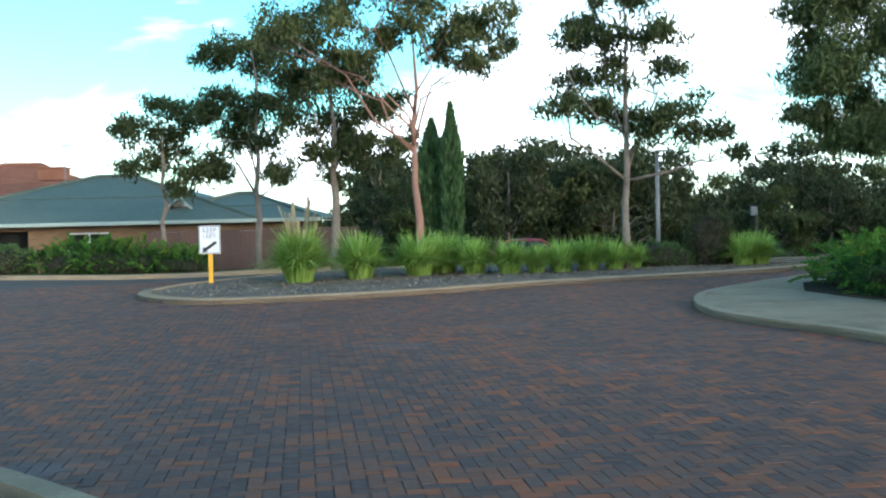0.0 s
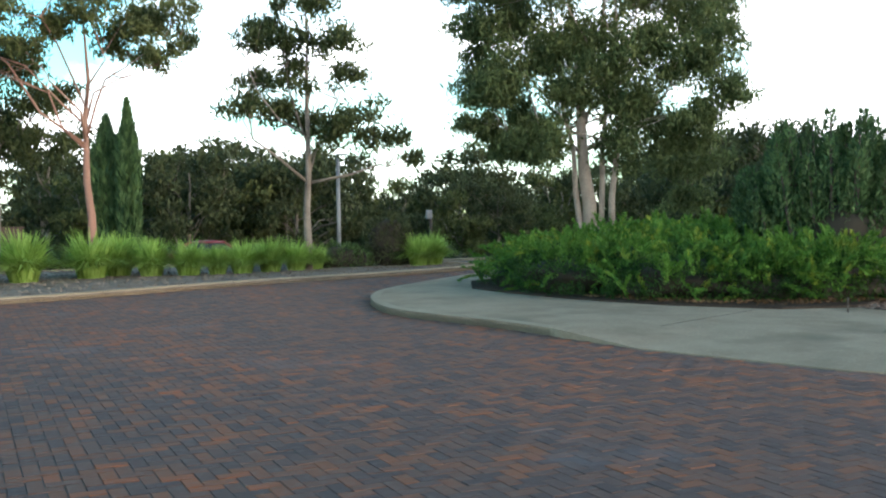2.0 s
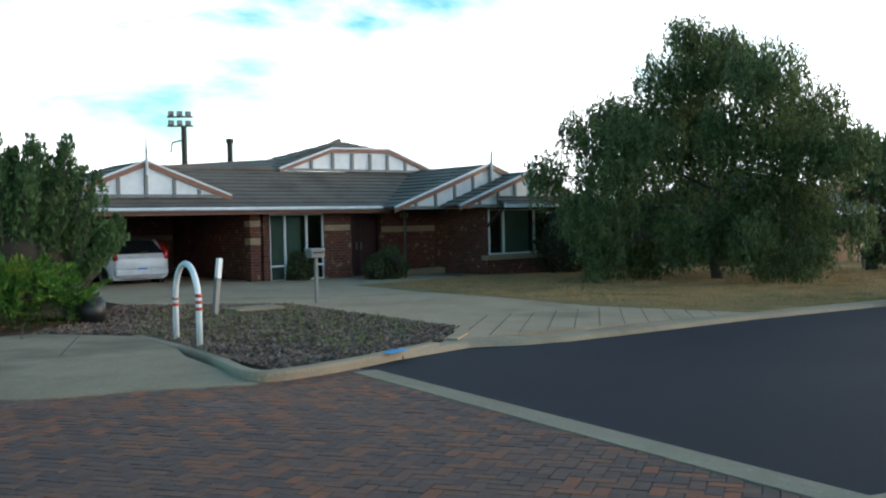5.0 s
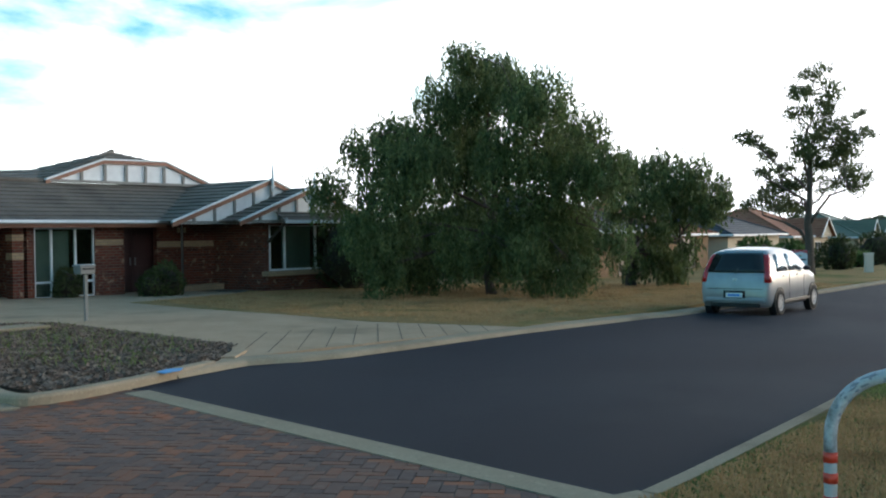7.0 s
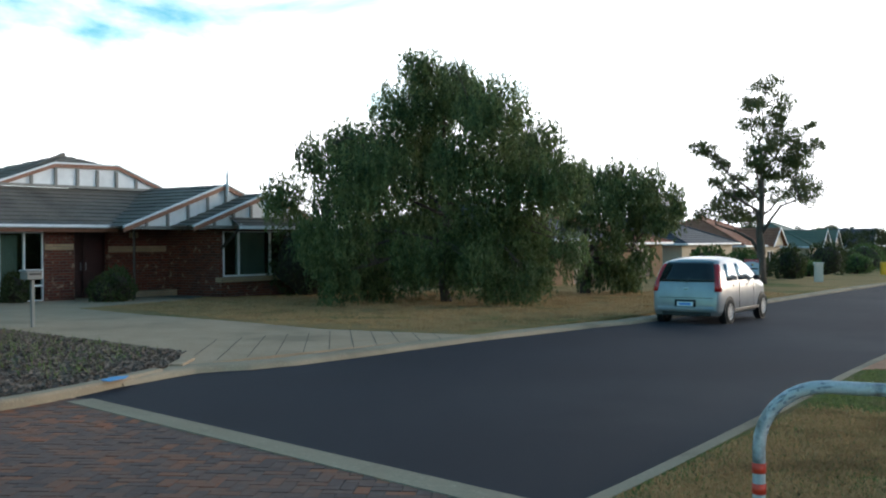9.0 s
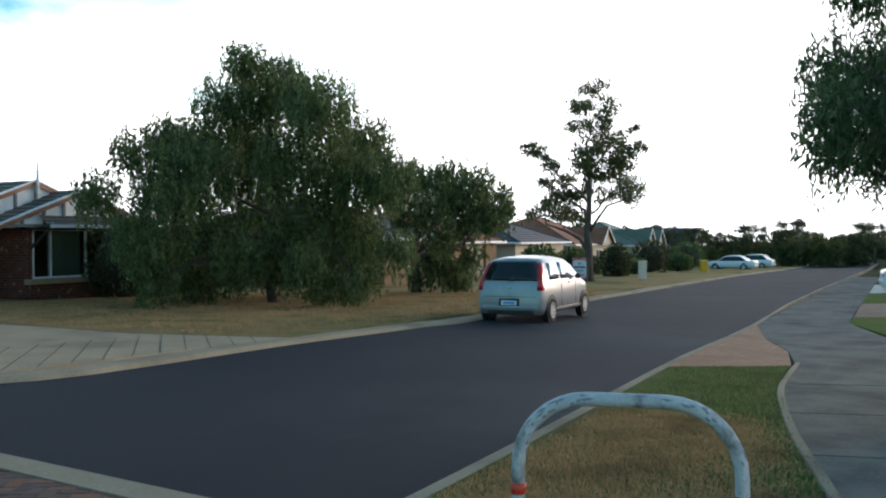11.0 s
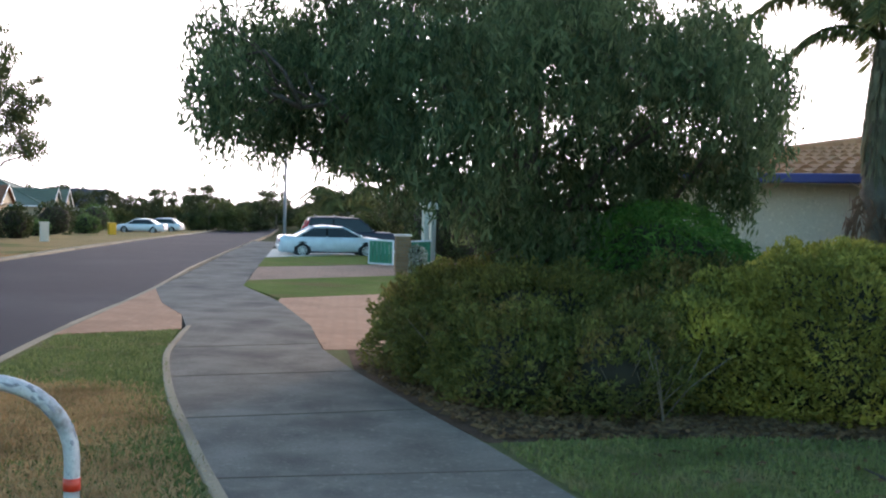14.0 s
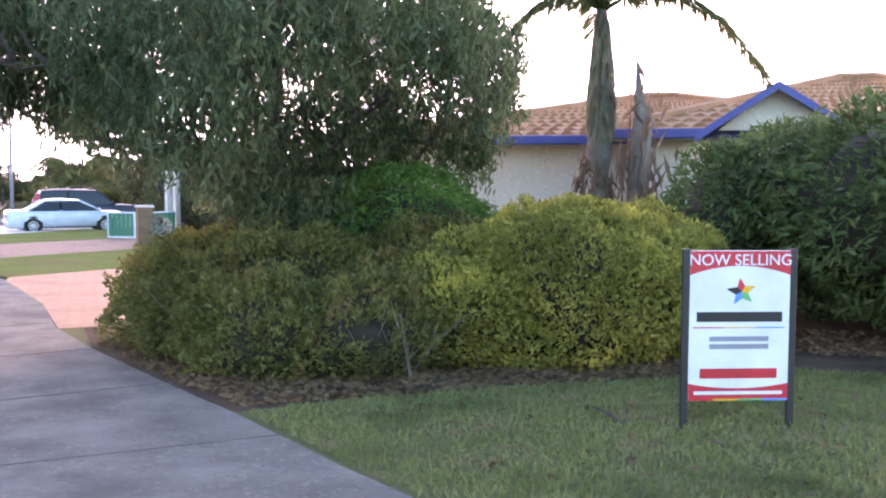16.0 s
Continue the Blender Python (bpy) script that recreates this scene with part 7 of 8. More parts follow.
gt = thing("panel_gate", (29.72, -15.7, gz(29.7, -15.7) + 0.08), "green slatted driveway gate in a white frame", "gate", 33)
for k in range(6):
    part("slat", boxes(((0.135, 0.03, 0.74), (0.10 + k * 0.155, 0, 0.47)), bevel=0.008), M_GREENPANEL, gt)
part("gate_frame", boxes(((0.97, 0.05, 0.05), (0.485, 0, 0.86)), ((0.97, 0.05, 0.05), (0.485, 0, 0.08)), ((0.045, 0.05, 0.83), (0.02, 0, 0.47)), ((0.045, 0.05, 0.83), (0.95, 0, 0.47))), M_WHITE, gt, "white gate frame")
gf = thing("panel_fence", (29.44, -16.21, gz(29.4, -16.2) + 0.08), "green slatted fence beside the gate pillar", "fence", -61)
for k in range(5):
    part("slat", boxes(((0.215, 0.03, 0.74), (0.14 + k * 0.245, 0, 0.47)), bevel=0.008), M_GREENPANEL, gf)
part("rail", boxes(((1.3, 0.05, 0.05), (0.62, 0, 0.86))), M_WHITE, gf)
for x, y in ((31.84, -18.07), (32.58, -18.8)):
    pp = thing("porch_post", (x, y, gz(x, y)), "cream porch post with a moulded head", "post", 0, "porch posts")
    part("shaft", boxes(((0.20, 0.20, 2.1), (0, 0, 1.05)), bevel=0.02), M_CREAM, pp)
    part("head", boxes(((0.34, 0.34, 0.25), (0, 0, 2.2)), bevel=0.04), M_CREAM, pp)
yb = thing("wheelie_bin", (82, -17.6, gz(82, -17.6) + 0.06), "yellow bin at the far kerb", "bin")
part("body", boxes(((0.55, 0.6, 0.9), (0, 0, 0.45)), bevel=0.05), M_YELLOW, yb)
part("lid", boxes(((0.6, 0.65, 0.08), (0, 0, 0.94)), bevel=0.03), M_YELLOW, yb)

# Near trees, hedges and palm ---------------------------------------
tree("overhanging_tree", "large weeping tree overhanging the hedge and footpath", (8.60, -6.28), 125.3, 3.24, 0.160,
     [(-3.01, 2.95, 0.46), (-2.43, 3.19, 0.58), (-1.85, 2.84, 0.64), (-2.72, 2.61, 0.41), (-1.22, 3.07, 0.75), (-0.52, 3.19, 0.81), (0.17, 3.13, 0.81), (0.87, 3.01, 0.75), (1.51, 2.95, 0.64), (2.09, 3.07, 0.52), (-1.97, 2.55, 0.41), (-1.30, 2.43, 0.55), (-0.64, 2.37, 0.70), (0.06, 2.32, 0.70), (0.75, 2.32, 0.64), (1.39, 2.37, 0.58), (1.97, 2.49, 0.46), (2.43, 2.72, 0.35), (-0.50, 1.88, 0.45), (-0.05, 1.80, 0.52), (0.52, 1.91, 0.52), (1.33, 1.97, 0.46), (1.91, 2.03, 0.35), (-0.98, 3.71, 0.87), (-0.06, 3.82, 0.93), (0.75, 3.71, 0.81), (-1.85, 3.59, 0.70), (1.62, 3.53, 0.64), (-2.55, 3.59, 0.52), (-3.21, 2.95, 0.29), (-3.10, 2.61, 0.26), (-2.90, 3.30, 0.41), (-2.72, 2.84, 0.41), (-2.26, 2.72, 0.46), (-0.15, 1.45, 0.38), (0.12, 1.33, 0.44), (0.52, 1.45, 0.41), (1.22, 1.56, 0.35), (-3.05, 3.75, 0.42), (-2.65, 4.15, 0.48), (-2.0, 4.35, 0.58), (-1.2, 4.6, 0.68), (-0.3, 4.75, 0.68), (0.6, 4.6, 0.68), (1.4, 4.3, 0.58), (2.0, 3.9, 0.48), (-3.3, 3.35, 0.3)],
     M_DARKBARK, M_NEARTREE, 110, density=1450, weep=0.55, depth=0.62, leaf_size=(0.105, 0.026), fork=0.25)
shrub("clipped_hedge", "dull green hedge with bare lower twigs by the footpath", (7.0, -6.2),
      [(1.75, 0.35, 0.42, 0.95, 1.15, 0.62), (0.75, 0.35, 0.42, 1.0, 1.25, 0.64), (-0.25, -0.55, 0.46, 0.85, 1.1, 0.70), (1.10, 0.95, 0.30, 0.85, 0.6, 0.44), (0.05, 1.10, 0.30, 0.75, 0.6, 0.46), (-0.55, 0.65, 0.36, 0.65, 0.6, 0.50)],
      M_HEDGEDULL, 51, 150000, (0.052, 0.022), out=0.15, up=0.4, rough=0.26, category="hedge")
shrub("clipped_hedge", "rounded yellow-green hedge with sunlit top", (5.95, -7.55),
      [(-0.22, 0.15, 0.62, 1.02, 1.10, 0.76), (-0.45, -0.40, 0.58, 0.88, 0.88, 0.70), (0.30, 0.90, 0.46, 0.80, 0.80, 0.58)],
      M_HEDGE, 52, 105000, (0.052, 0.024), out=0.11, up=0.4, rough=0.15, category="hedge")
shrub("weeping_bush", "deep green fine-leaved bush behind the hedge", (7.55, -7.1), [(0, 0, 1.0, 0.85, 0.85, 0.72)], M_BUSH, 53, 15000, (0.10, 0.016), out=0.10, up=-0.9, rough=0.10)
shrub("tall_hedge", "tall dark green leafy hedge over bare shaded soil", (4.4, -10.6),
      [(-0.6, 0.1, 1.35, 1.3, 1.1, 0.95), (0.75, 0.3, 1.3, 1.1, 1.0, 0.88), (-1.9, -0.1, 1.4, 1.2, 1.1, 0.95), (0.95, 0.95, 1.15, 0.75, 0.75, 0.74), (0.95, -0.5, 0.70, 1.1, 0.8, 0.6), (-1.0, -1.0, 0.70, 1.3, 0.8, 0.6)],
      M_HEDGEB, 54, 44000, (0.12, 0.032), out=0.14, up=-0.2, turn=-30, rough=0.12, category="hedge")


def palm(loc, seed, H=4.0):
    rng = np.random.default_rng(seed)
    ob = thing("palm_tree", (loc[0], loc[1], gz(*loc)), "slender palm with a shaggy trunk and arching fronds", "palm tree")
    tr = bmesh.new()
    n = 14
    tube(tr, [(0.02 * math.sin(i), 0.02 * math.cos(i * 1.7), (H + 0.1) * i / n) for i in range(n + 1)],
         [0.14 + (0.035 if i % 2 else 0.0) + (0.05 if 6 < i < 11 else 0) - 0.006 * i for i in range(n + 1)], 12)
    part("trunk", tr, M_BARK, ob, "grey-brown fibrous trunk", True)
    pos, way = [], []
    for i in range(900 if H > 3 else 260):
        a, z = rng.uniform(0, 2 * math.pi), rng.uniform(0.55, 0.97) * H
        r = float(np.interp(z / H, (0.55, 0.70, 0.84, 0.97), (0.16, 0.19, 0.14, 0.085)))
        pos.append((math.cos(a) * r, math.sin(a) * r, z))
        way.append((math.cos(a) * 0.25, math.sin(a) * 0.25, -1))
    part("trunk_fibre", leaves("trunk_fibre", np.array(pos), unit(np.array(way)), 0.22, 0.045, M_FIBRE, rng), M_FIBRE, ob, "short shaggy leaf bases")
    for k, (az, rise, L) in enumerate([(-50, 0.85, 2.6), (-132, 0.52, 2.45), (125, 0.8, 2.4), (70, 1.0, 2.4), (10, 0.9, 2.3), (-170, 1.05, 2.3), (-95, 1.1, 2.5), (52, 0.55, 1.5), (35, 1.15, 2.2)]):
        d = np.array((math.cos(radians(az)), math.sin(radians(az)), 0))
        s = np.array((-d[1], d[0], 0))
        spine = [np.array((0, 0, H)) + d * L * t + np.array((0, 0, L * (rise * t * 1.5 - 1.25 * t * t))) for t in np.linspace(0, 1, 9)]
        f = part("frond", tube(bmesh.new(), spine, [0.035 - 0.0035 * i for i in range(9)], 6), M_GUM, ob, "green arching frond", True)
        p, w = [], []
        for j in range(140):
            t = 0.12 + 0.88 * j / 140
            q = t * 8
            c = spine[int(min(q, 7))] + (spine[min(int(q) + 1, 8)] - spine[int(min(q, 7))]) * (q - int(min(q, 7)))
            for e in (-1, 1):
                wv = unit(s * e * 0.8 + d * 0.35 + np.array((0, 0, -0.75)) + rng.normal(size=3) * 0.15)
                p.append(c + wv * 0.15)
                w.append(wv)
        part("leaflet_fringe", leaves("leaflet_fringe", np.array(p), np.array(w), 0.42, 0.036, M_GUMLIT, rng), M_GUMLIT, f)
    for k in range(5 if H > 3 else 0):
        a = -60 + 55 * k
        d = np.array((math.cos(radians(a)), math.sin(radians(a)), 0))
        r0 = 0.42 + 0.1 * k
        spine = [np.array((0, 0, 2.6 - 0.2 * k)) + d * r0 * t - np.array((0, 0, (1.5 + 0.1 * k) * t ** 1.6)) for t in np.linspace(0, 1, 7)]
        f = part("dead_frond", tube(bmesh.new(), spine, 0.02, 5), M_DEADFROND, ob, "dry brown hanging frond", True)
        idx = rng.integers(1, 7, 70)
        p = np.array([spine[i] for i in idx]) + rng.normal(size=(70, 3)) * 0.05
        part("dry_leaf_fringe", leaves("dry_leaf_fringe", p, unit(rng.normal(size=(70, 3)) * 0.4 + (0, 0, -1)), 0.3, 0.04, M_DEADFROND, rng), M_DEADFROND, f)
    return ob


palm((8.6, -11.7), 61)
palm((50.5, -23.6), 62, 2.1)
palm((53.0, -24.4), 63, 2.3)
dp = thing("dead_palm_stump", (8.0, -11.75, gz(8.0, -11.75)), "dead brown palm stump with a split pointed top", "stump")
st = bmesh.new()
tube(st, [(0, 0, 0), (0.02, 0, 1.0), (0.0, 0.0, 1.9), (-0.02, 0, 2.6), (0.06, 0, 3.3)], [0.15, 0.14, 0.14, 0.09, 0.01], 9)
tube(st, [(0.0, 0, 1.2), (-0.12, 0.05, 1.9), (-0.22, 0.05, 2.4)], [0.1, 0.08, 0.01], 7)
part("trunk", st, M_BARK, dp, "", True)
rngs = np.random.default_rng(8)
part("dry_fronds", leaves("dry_fronds", rngs.normal(size=(260, 3)) * (0.14, 0.14, 0.5) + (0, 0, 1.7), unit(rngs.normal(size=(260, 3)) * 0.3 + (0, 0, -1)), 0.4, 0.05, M_DEADFROND, rngs), M_DEADFROND, dp)

# bare lower growth of the hedge
rt = np.random.default_rng(58)
tw = thing("hedge_twigs", (6.50, -4.98, gz(6.50, -4.98) + 0.09), "bare brown twigs under the dull hedge", "twigs")
for k in range(130):
    u = (k % 10) / 9
    x, y = -0.55 + 1.9 * u + rt.normal() * 0.14, -0.62 + 0.62 * u + rt.normal() * 0.10
    e = np.array((x - 0.22 + rt.normal() * 0.16, y + 0.10 + rt.normal() * 0.16, rt.uniform(0.25, 0.62)))
    part("twig", tube(bmesh.new(), [(x, y, 0), (x * 0.6 + e[0] * 0.4, y * 0.6 + e[1] * 0.4, e[2] * 0.5), tuple(e)], [0.008, 0.006, 0.003], 4, False), M_BARK, tw)

# planting round the houses
shrub("house_shrub", "small shrub beside the entry wall", (26.4, 15.55), [(0, 0, 0.45, 0.55, 0.45, 0.55), (-0.5, 0.1, 0.35, 0.4, 0.4, 0.4)], M_GUM, 71, 1800, (0.14, 0.05))
shrub("house_shrub", "round dark shrub before the front window", (24.75, 17.7), [(0, 0, 0.4, 0.42, 0.35, 0.45)], M_FOREST, 72, 1600, (0.12, 0.04))
shrub("bay_shrub", "dark shrub against the house end", (32.0, 11.6), [(0, 0, 1.2, 1.6, 1.2, 1.4), (2.5, -1.0, 1.0, 1.8, 1.2, 1.2)], M_FOREST, 73, 4200, (0.18, 0.05))
for i, (x, y, r, h) in enumerate([(60.5, -5.2, 1.0, 1.4), (64, -8.2, 1.15, 1.5), (72, -10.5, 1.1, 0.8), (79, -12.8, 1.9, 1.9), (84, -16, 1.3, 1.2), (70, -7.0, 1.2, 1.0), (56, -3.0, 1.3, 1.5), (92, -17, 1.6, 1.4), (101, -20, 2.2, 2.0)]):
    shrub("garden_shrub", "rounded dark green garden shrub by the street", (x, y), [(0, 0, h * 0.6, r * 0.72, r * 0.72, h * 0.68)], M_FOREST if i % 2 else M_HEDGEB, 80 + i, 1500, (0.26, 0.09), out=0.2, group="street garden shrubs")
shrub("flower_bush", "white-flowered bush by the gate pillar", (24.6, -13.8), [(0, 0, 0.35, 0.22, 0.22, 0.36), (0.05, 0, 0.68, 0.20, 0.20, 0.20)], M_FLOWER, 95, 2200, (0.07, 0.045), out=0.06)
shrub("dark_hedge", "dark mixed shrubs beside the porch", (29.0, -19.6), [(0, 0, 1.3, 2.4, 1.5, 1.6), (3, -1.2, 1.6, 2.2, 1.6, 1.8), (6.5, -2.0, 1.6, 2.5, 1.8, 1.9)], M_FOREST, 96, 9000, (0.2, 0.06))

# Woods --------------------------------------------------------------


def woods_tree(seed, leaf, height, width, bark=None):
    rng = np.random.default_rng(seed)
    cl = [(rng.uniform(-1, 1) * width, height * rng.uniform(0.10, 0.95), rng.uniform(0.28, 0.5) * width) for _ in range(24)]
    return tree("woodland_tree", "dark scrubby native tree in the far woods", (0, 0), rng.uniform(0, 360), height * 0.8, 0.18, cl, bark or M_BARK, leaf, seed,
                density=70, leaf_size=(0.42, 0.15), group="woodland trees", depth=0.9, fork=0.08)


kinds = [woods_tree(201, M_FOREST, 6.5, 2.6), woods_tree(202, M_FORESTB, 5.5, 2.4), woods_tree(203, M_FOREST, 7.5, 2.8), woods_tree(204, M_FORESTB, 4.5, 2.6), woods_tree(205, M_FOREST, 5.5, 3.0)]
spots = []
rw = np.random.default_rng(77)
for row, (y0, n) in enumerate(((50, 17), (57, 17), (66, 18))):
    for k in range(n):
        x = -6 + (k + 0.5) * 3.3 + rw.uniform(-1, 1)
        spots.append((x, y0 - 0.10 * max(0, x - 8) + rw.uniform(-2, 2), rw.uniform(0.75, 1.1) * (1.0 + 0.12 * row) * (0.85 if x < 12 else 0.70 if x < 0.52 * y0 else 1.0)))
for x, y in ((27, 36), (29, 33), (31, 38), (35, 34), (30, 42), (38, 44)):
    spots.append((x + rw.uniform(-1, 1), y + rw.uniform(-1, 1), rw.uniform(0.6, 0.8)))
for k in range(34):
    f = k / 33
    spots.append((150 + 30 * rw.uniform(-0.4, 1), 20 - 110 * f, rw.uniform(0.5, 0.82)))
for k in range(16):
    spots.append((70 + 5 * k + rw.uniform(-2, 2), 14 - 2.6 * k + rw.uniform(-2, 2), rw.uniform(0.6, 0.9)))
for k in range(12):
    spots.append((62 + 6.5 * k, -34 - 2.2 * k + rw.uniform(-2, 2), rw.uniform(0.55, 0.85)))
for k in range(60):
    az, d = radians(82 + 37 * (k + rw.uniform(-0.4, 0.4)) / 60), rw.uniform(122, 165)
    spots.append((d * math.sin(az), d * math.cos(az), rw.uniform(0.5, 0.78)))
spots += [(58.4, -27.0, 0.42), (55.5, -28.0, 0.5), (52.0, -28.4, 0.62), (48.5, -28.2, 0.65), (45.0, -28.0, 0.68), (41.5, -26.6, 0.66), (62.0, -29.0, 0.5), (66.0, -29.5, 0.5), (70.0, -30.0, 0.5)]
for i, (x, y, s) in enumerate(spots):
    if i < len(kinds):
        ob = kinds[i]
        ob.location, ob.scale = (x, y, gz(x, y) - 0.05), (s, s, s)
    else:
        ob = copy_thing(kinds[i % len(kinds)], pose(x, y, gz(x, y) - 0.05, 0, 0, 67 * i))
        ob.scale = (s, s, s)


def cypress(loc, h, r, seed):
    rng = np.random.default_rng(seed)
    ob = thing("cypress", (*loc, gz(*loc)), "tall narrow dark cypress", "tree", 0, "cypresses")
    part("trunk", tube(bmesh.new(), [(0, 0, 0), (0, 0, h * 0.9)], [0.16, 0.03], 8), M_DARKBARK, ob)
    n = 5200
    t = rng.uniform(0.05, 1, n)
    rr = r * np.minimum(1, (1 - t) * 3.2 + 0.05) * rng.uniform(0.5, 1.0, n)
    a = rng.uniform(0, 2 * math.pi, n)
    pos = np.stack([np.cos(a) * rr, np.sin(a) * rr, h * t], 1)
    part("foliage", leaves("foliage", pos, unit(np.stack([np.cos(a) * 0.3, np.sin(a) * 0.3, np.ones(n)], 1) + rng.normal(size=(n, 3)) * 0.2), 0.45, 0.12, M_CONIFER, rng), M_CONIFER, ob)


cypress((0.15, 46.5), 7.5, 0.55, 301)
cypress((-0.75, 47.5), 6.9, 0.85, 302)

# Litter, chips, grass blades ---------------------------------------


def scatter(poly, n, rng):
    p = np.array(poly)
    lo, hi = p.min(0), p.max(0)
    out = np.empty((0, 2))
    while len(out) < n:
        q = rng.uniform(lo, hi, (n * 2, 2))
        out = np.concatenate([out, q[inside(poly, q)]])
    return out[:n]


def heights(xy):
    s = 0.8829 * xy[:, 0] - 0.4695 * xy[:, 1]
    return -0.017 * np.maximum(0, np.minimum(s, 120) - 3) - 0.9 * np.clip((xy[:, 1] - 30) / 12, 0, 1)


rb = np.random.default_rng(41)
xy = scatter(BED, 26000, rb)
c = np.column_stack([xy, heights(xy) + 0.095 + rb.uniform(0.0, 0.03, len(xy))])
w = unit(rb.normal(size=c.shape) * (1, 1, 0.25))
tagged(part("bark_chips", leaves("bark_chips", c, w, 0.055, 0.034, M_CHIP, rb), M_CHIP), "purple-brown bark chips over the bed", "mulch", kind="stuff")
xy = scatter(ISLAND[:-1], 6000, rb)
c = np.column_stack([xy, heights(xy) + 0.093 + rb.uniform(0, 0.012, len(xy))])
tagged(part("mulch", leaves("mulch", c, unit(rb.normal(size=c.shape) * (1, 1, 0.25)), 0.06, 0.035, M_MULCH, rb), M_MULCH), "coarse mulch on the island", "mulch", kind="stuff")


def blades(name, poly, n, base, height, material, label, rng, patchy=0.0, within=()):
    xy = scatter(poly, n, rng)
    if patchy:
        xy = xy[[noise.noise(Vector((p[0] * 0.9, p[1] * 0.9, 3.0))) + 0.5 * noise.noise(Vector((p[0] * 3, p[1] * 3, 7.0))) + rng.normal() * 0.16 > patchy for p in xy]]
        if within:
            xy = xy + rng.normal(size=xy.shape) * 0.2
            xy = xy[inside(within, xy)]
    c = np.column_stack([xy, heights(xy) + base + height * 0.35])
    w = unit(rng.normal(size=c.shape) * 0.55 + (0, 0, 1))
    tagged(part(name, leaves(name, c, w, height, 0.012, material, rng), material), label, "grass", kind="stuff")


VERGE_TURF = [(-9, 9.1), (-6, 8.0), (-3.2, 5.9), (-1.1, 4.3), (1.4, 3.0), (3.9, 1.4), (5.5, 0.4), (8.4, -0.8), (12.8, -2.45), (12.95, -3.9), (10.6, -3.15), (8.4, -2.6), (5.2, -2.0), (2, -1.5), (-4, -0.65), (-9, 0.5)]
blades("verge_grass", VERGE_TURF, 95000, 0.085, 0.045, M_GRASSBLADE, "short worn grass on the verge", rb)
blades("dry_verge_grass", [(3.4, 1.5), (5.4, 0.3), (7.6, -0.6), (9.3, -1.3), (8.7, -2.2), (7, -2.0), (5, -1.6), (2.0, -1.2), (1.0, 0.5), (1.6, 2.3)], 100000, 0.085, 0.05, M_DRYBLADE, "dry brown patch of verge grass", rb, -0.30, VERGE_TURF)
blades("front_grass", [(2.6, -3.40), (4.2, -3.66), (5.68, -4.0), (5.45, -4.9), (5.06, -5.8), (4.46, -6.8), (3.9, -7.95), (2.5, -8.55), (1.2, -9.1), (-2, -9), (-1, -3.7)], 55000, 0.09, 0.055, M_GRASSBLADE, "short shaded lawn grass", rb)
blades("dry_grass", [(17.3, 3.6), (18.0, 6.3), (19.4, 8.6), (21.0, 11.4), (23, 14), (28, 13.6), (36, 8), (40, -4), (38.4, -4.8), (23.3, 0.8), (20.7, 2.0)], 70000, 0.085, 0.085, M_DRYBLADE, "dry straw-coloured lawn grass", rb, -0.2)
blades("weeds", [(9.4, 6.4), (12.6, 6.8), (15.5, 11.5), (13, 13), (9.8, 10)], 900, 0.10, 0.15, M_GRASSBLADE, "sparse weeds in the bark bed", rb)
for poly, n in (([(5.8, -4.05), (7.4, -4.28), (9.2, -4.65), (9.2, -5.2), (6.0, -6.0), (5.0, -8.2), (3.95, -7.9), (4.5, -6.75), (5.05, -5.75), (5.4, -4.9)], 4600), ([(5.2, -8.3), (6.2, -9.6), (3.0, -11), (1.4, -9.8), (3.5, -9.0)], 1500), ([(2.0, -3.9), (6.4, -4.5), (5, -7.5), (2, -8)], 220)):
    xy = scatter(poly, n, rb)
    c = np.column_stack([xy, heights(xy) + 0.115])
    tagged(part("leaf_litter", leaves("leaf_litter", c, unit(rb.normal(size=c.shape) * (1, 1, 0.2)), 0.075, 0.03, M_LITTER, rb), M_LITTER), "dry fallen leaves under the hedge", "leaf litter", kind="stuff")
xy = scatter([(6.8, 14.8), (7.5, 13.4), (8.7, 12.2), (11, 12.3), (11, 13), (8, 15)], 900, rb)
c = np.column_stack([xy, heights(xy) + 0.15])
tagged(part("leaf_litter", leaves("leaf_litter", c, unit(rb.normal(size=c.shape) * (1, 1, 0.2)), 0.08, 0.04, M_LITTER, rb), M_LITTER), "brown leaf litter under the juniper", "leaf litter", kind="stuff")
stick = thing("fallen_stick", (3.9, -5.5, gz(3.9, -5.5) + 0.11), "thin dark fallen stick on the lawn", "stick")
part("twig", tube(bmesh.new(), [(-0.25, 0.15, 0.0), (0, 0.02, 0.02), (0.22, -0.1, 0.01)], [0.006, 0.01, 0.005], 6), M_DARKBARK, stick)

# rows across the driveway apron
ROW_WAY, ROW_STEP = (0.951, 0.309), (0.444, -0.245)
for k in range(11):
    a = np.array((11.62, 6.08)) + np.array(ROW_STEP) * k
    b = a + np.array(ROW_WAY) * min(3.6, (17.2 + 0.2 * (a[1] - 3.25) - a[0]) / 0.89)
    n = np.array((-ROW_WAY[1], ROW_WAY[0])) * 0.006
    tagged(part("joint", slab([tuple(a - n), tuple(b - n), tuple(b + n), tuple(a + n)], 0.0795, 0.003), M_JOINT), "dark joint between driveway paving rows", "joint", kind="structure")

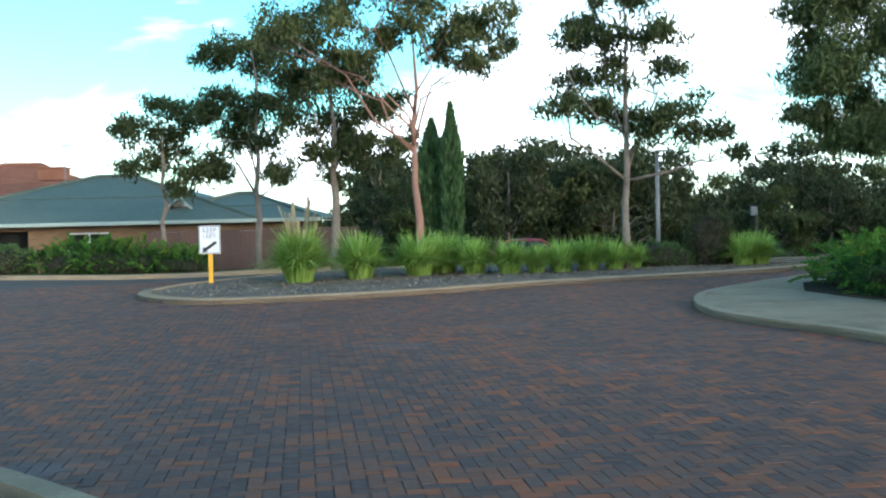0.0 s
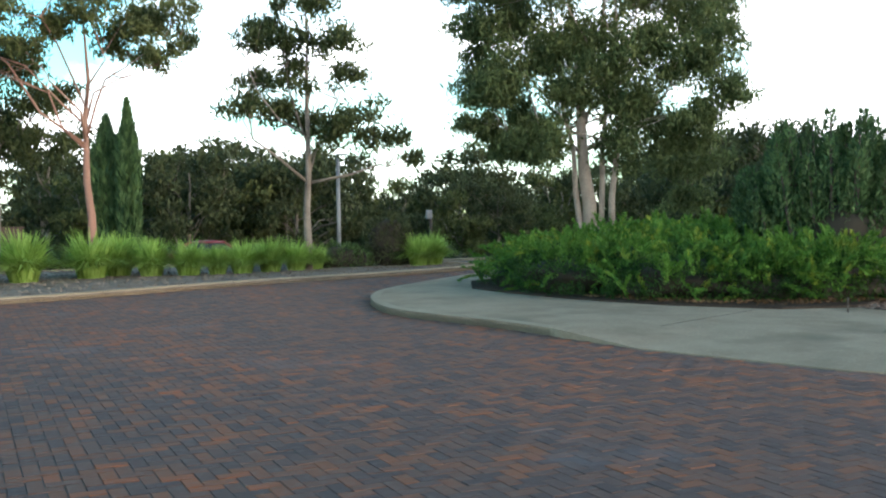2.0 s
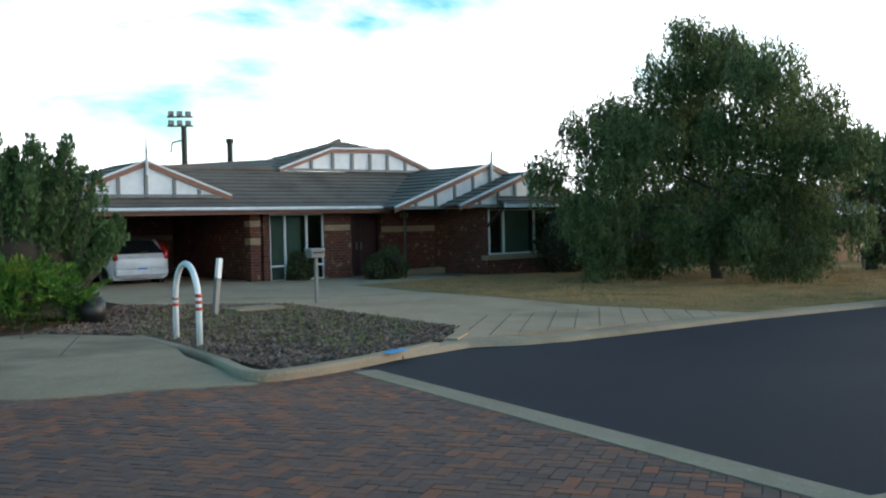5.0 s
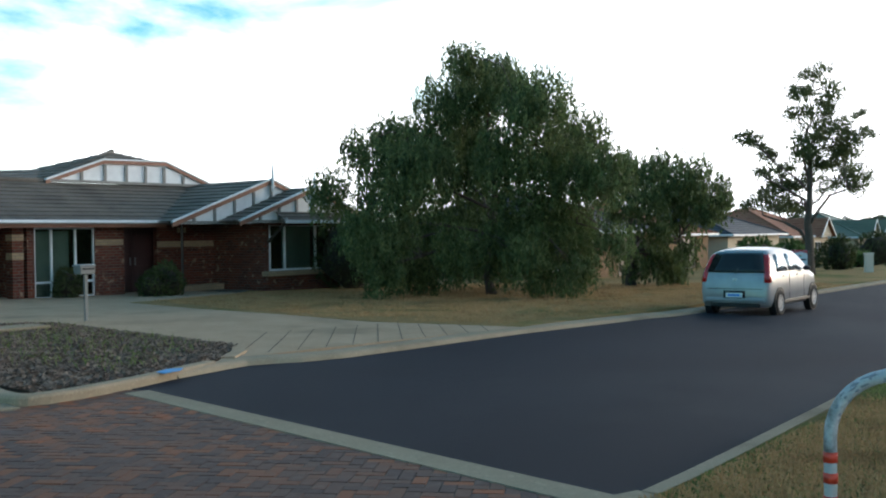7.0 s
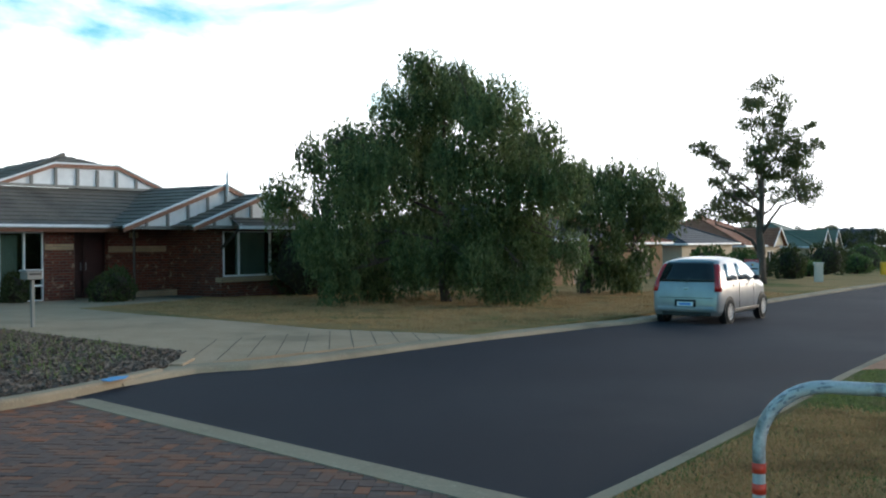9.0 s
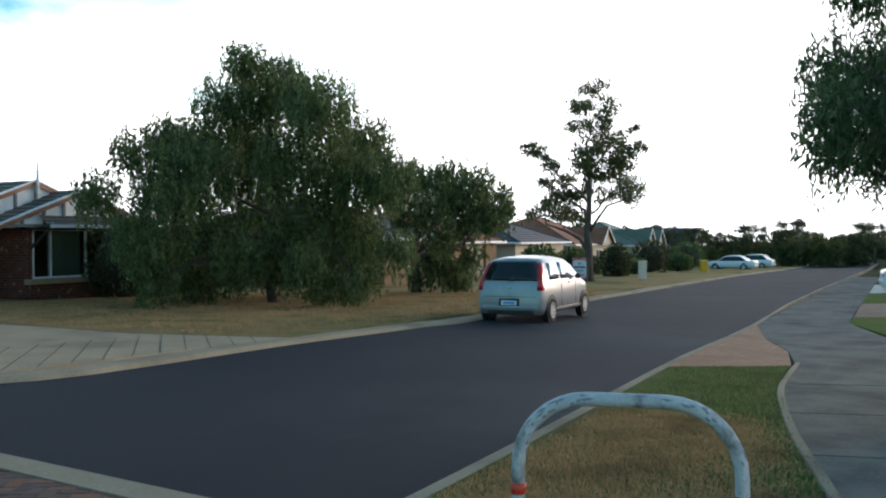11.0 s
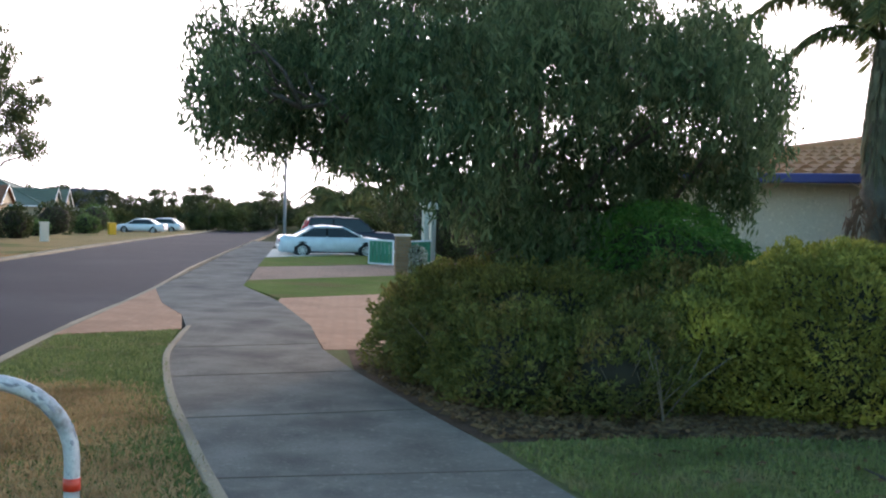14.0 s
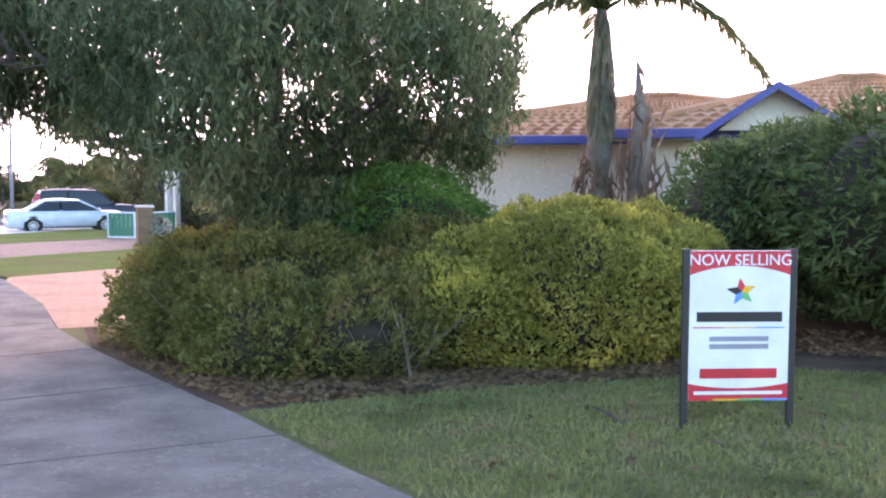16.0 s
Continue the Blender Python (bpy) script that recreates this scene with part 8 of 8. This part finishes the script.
# footpath joints
for a, b in (((5.0, -3.82), (5.6, -2.05)), ((6.9, -4.3), (7.3, -2.35)), ((8.9, -4.6), (9.2, -2.75)), ((11.0, -5.1), (11.2, -3.3)), ((8.2, 12.1), (6.0, 10.9)), ((9.7, 10.9), (7.9, 9.3))):
    a, b = np.array(a), np.array(b)
    d = (b - a) / np.linalg.norm(b - a)
    n = np.array((-d[1], d[0])) * 0.007
    tagged(part("joint", slab([tuple(a - n), tuple(b - n), tuple(b + n), tuple(a + n)], 0.1035, 0.003), M_JOINT), "dark joint across the footpath", "joint", kind="structure")

# Brick paving -------------------------------------------------------
BW, ANG = 0.100, radians(8.0)
ca, sa = math.cos(ANG), math.sin(ANG)
ii, jj = np.meshgrid(np.arange(-285, 190), np.arange(-22, 360), indexing="ij")
ii, jj = ii.ravel(), jj.ravel()
kindm = (ii - jj) % 4
hz, vt = kindm == 0, kindm == 2
ctr = np.concatenate([np.stack([ii[hz] + 1.0, jj[hz] + 0.5], 1), np.stack([ii[vt] + 0.5, jj[vt] + 0.0], 1)]) * BW
upright = np.concatenate([np.zeros(hz.sum(), bool), np.ones(vt.sum(), bool)])
ctr = np.stack([ctr[:, 0] * ca - ctr[:, 1] * sa, ctr[:, 0] * sa + ctr[:, 1] * ca], 1)
keep = inside(BRICK_AREA, ctr) & (np.hypot(ctr[:, 0], ctr[:, 1]) < 27) & ~inside(ISLAND[:-1], ctr) & ~inside(PATH_OUT + [(6.15, 7.75), (7.62, 6.31)] + PATH_IN, ctr) & ~inside(BED, ctr)
strip_d = (ctr[:, 0] - 8.93) * (5.76 - 0.72) + (ctr[:, 1] - 5.76) * (5.64 - 8.93)
keep &= ~((strip_d > -0.02) & (ctr[:, 1] < 6.05) & (ctr[:, 0] > 5.0))
keep &= ~inside([(9.0, 6.0), (7.9, 6.3), (8.4, 7.6), (9.2, 8.7), (20, 20), (30, 10)], ctr)
ctr, upright = ctr[keep], upright[keep]
rp = np.random.default_rng(12)
order = np.argsort((ctr[:, 0] - 0.4) ** 2 + (ctr[:, 1] - 6.6) ** 2)
ctr, upright = ctr[order], upright[order]
tilt = rp.normal(size=(len(ctr), 2)) * 0.006
lift = rp.normal(size=len(ctr)) * 0.0016
h1, h2, ch = BW - 0.002, BW / 2 - 0.002, 0.0035
base = np.array([(-h1, -h2, -0.012), (h1, -h2, -0.012), (h1, h2, -0.012), (-h1, h2, -0.012), (-h1 + ch, -h2 + ch, 0), (h1 - ch, -h2 + ch, 0), (h1 - ch, h2 - ch, 0), (-h1 + ch, h2 - ch, 0)])
bf = np.array([(4, 5, 6, 7), (0, 1, 5, 4), (1, 2, 6, 5), (2, 3, 7, 6), (3, 0, 4, 7)])
NP = 300
one = array_mesh("brick", base, bf, M_PAVER)
road = bpy.data.objects["road"]
for k in range(NP):
    ob = new("brick", one)
    ob.parent = road
    ob.location = (*ctr[k], gz(*ctr[k]) + lift[k])
    ob.rotation_euler = (tilt[k, 0], tilt[k, 1], ANG + (math.pi / 2 if upright[k] else 0))
a = ANG + np.where(upright[NP:], math.pi / 2, 0.0)
v = np.repeat(base[None], len(a), 0)
x = v[:, :, 0] * np.cos(a)[:, None] - v[:, :, 1] * np.sin(a)[:, None]
y = v[:, :, 0] * np.sin(a)[:, None] + v[:, :, 1] * np.cos(a)[:, None]
z = v[:, :, 2] + lift[NP:, None] + x * tilt[NP:, 0:1] + y * tilt[NP:, 1:2]
x, y = x + ctr[NP:, 0:1], y + ctr[NP:, 1:2]
z = z + heights(np.stack([x.ravel(), y.ravel()], 1)).reshape(z.shape)
faces = (bf[None] + 8 * np.arange(len(a))[:, None, None]).reshape(-1, 4)
tagged(part("brick_paving", array_mesh("brick_paving", np.stack([x, y, z], 2).reshape(-1, 3), faces, M_PAVER), M_PAVER, road), kind="stuff")
tagged(part("brick_far", slab([(-44, 18.5), (-14, 12.5), (-16, 22), (-7, 26), (8, 26.8), (14, 26), (28, 31), (16, 41), (-44, 51)], -0.012, 0.02), M_PAVERFAR, road, "brick paving beyond the island"), kind="stuff")
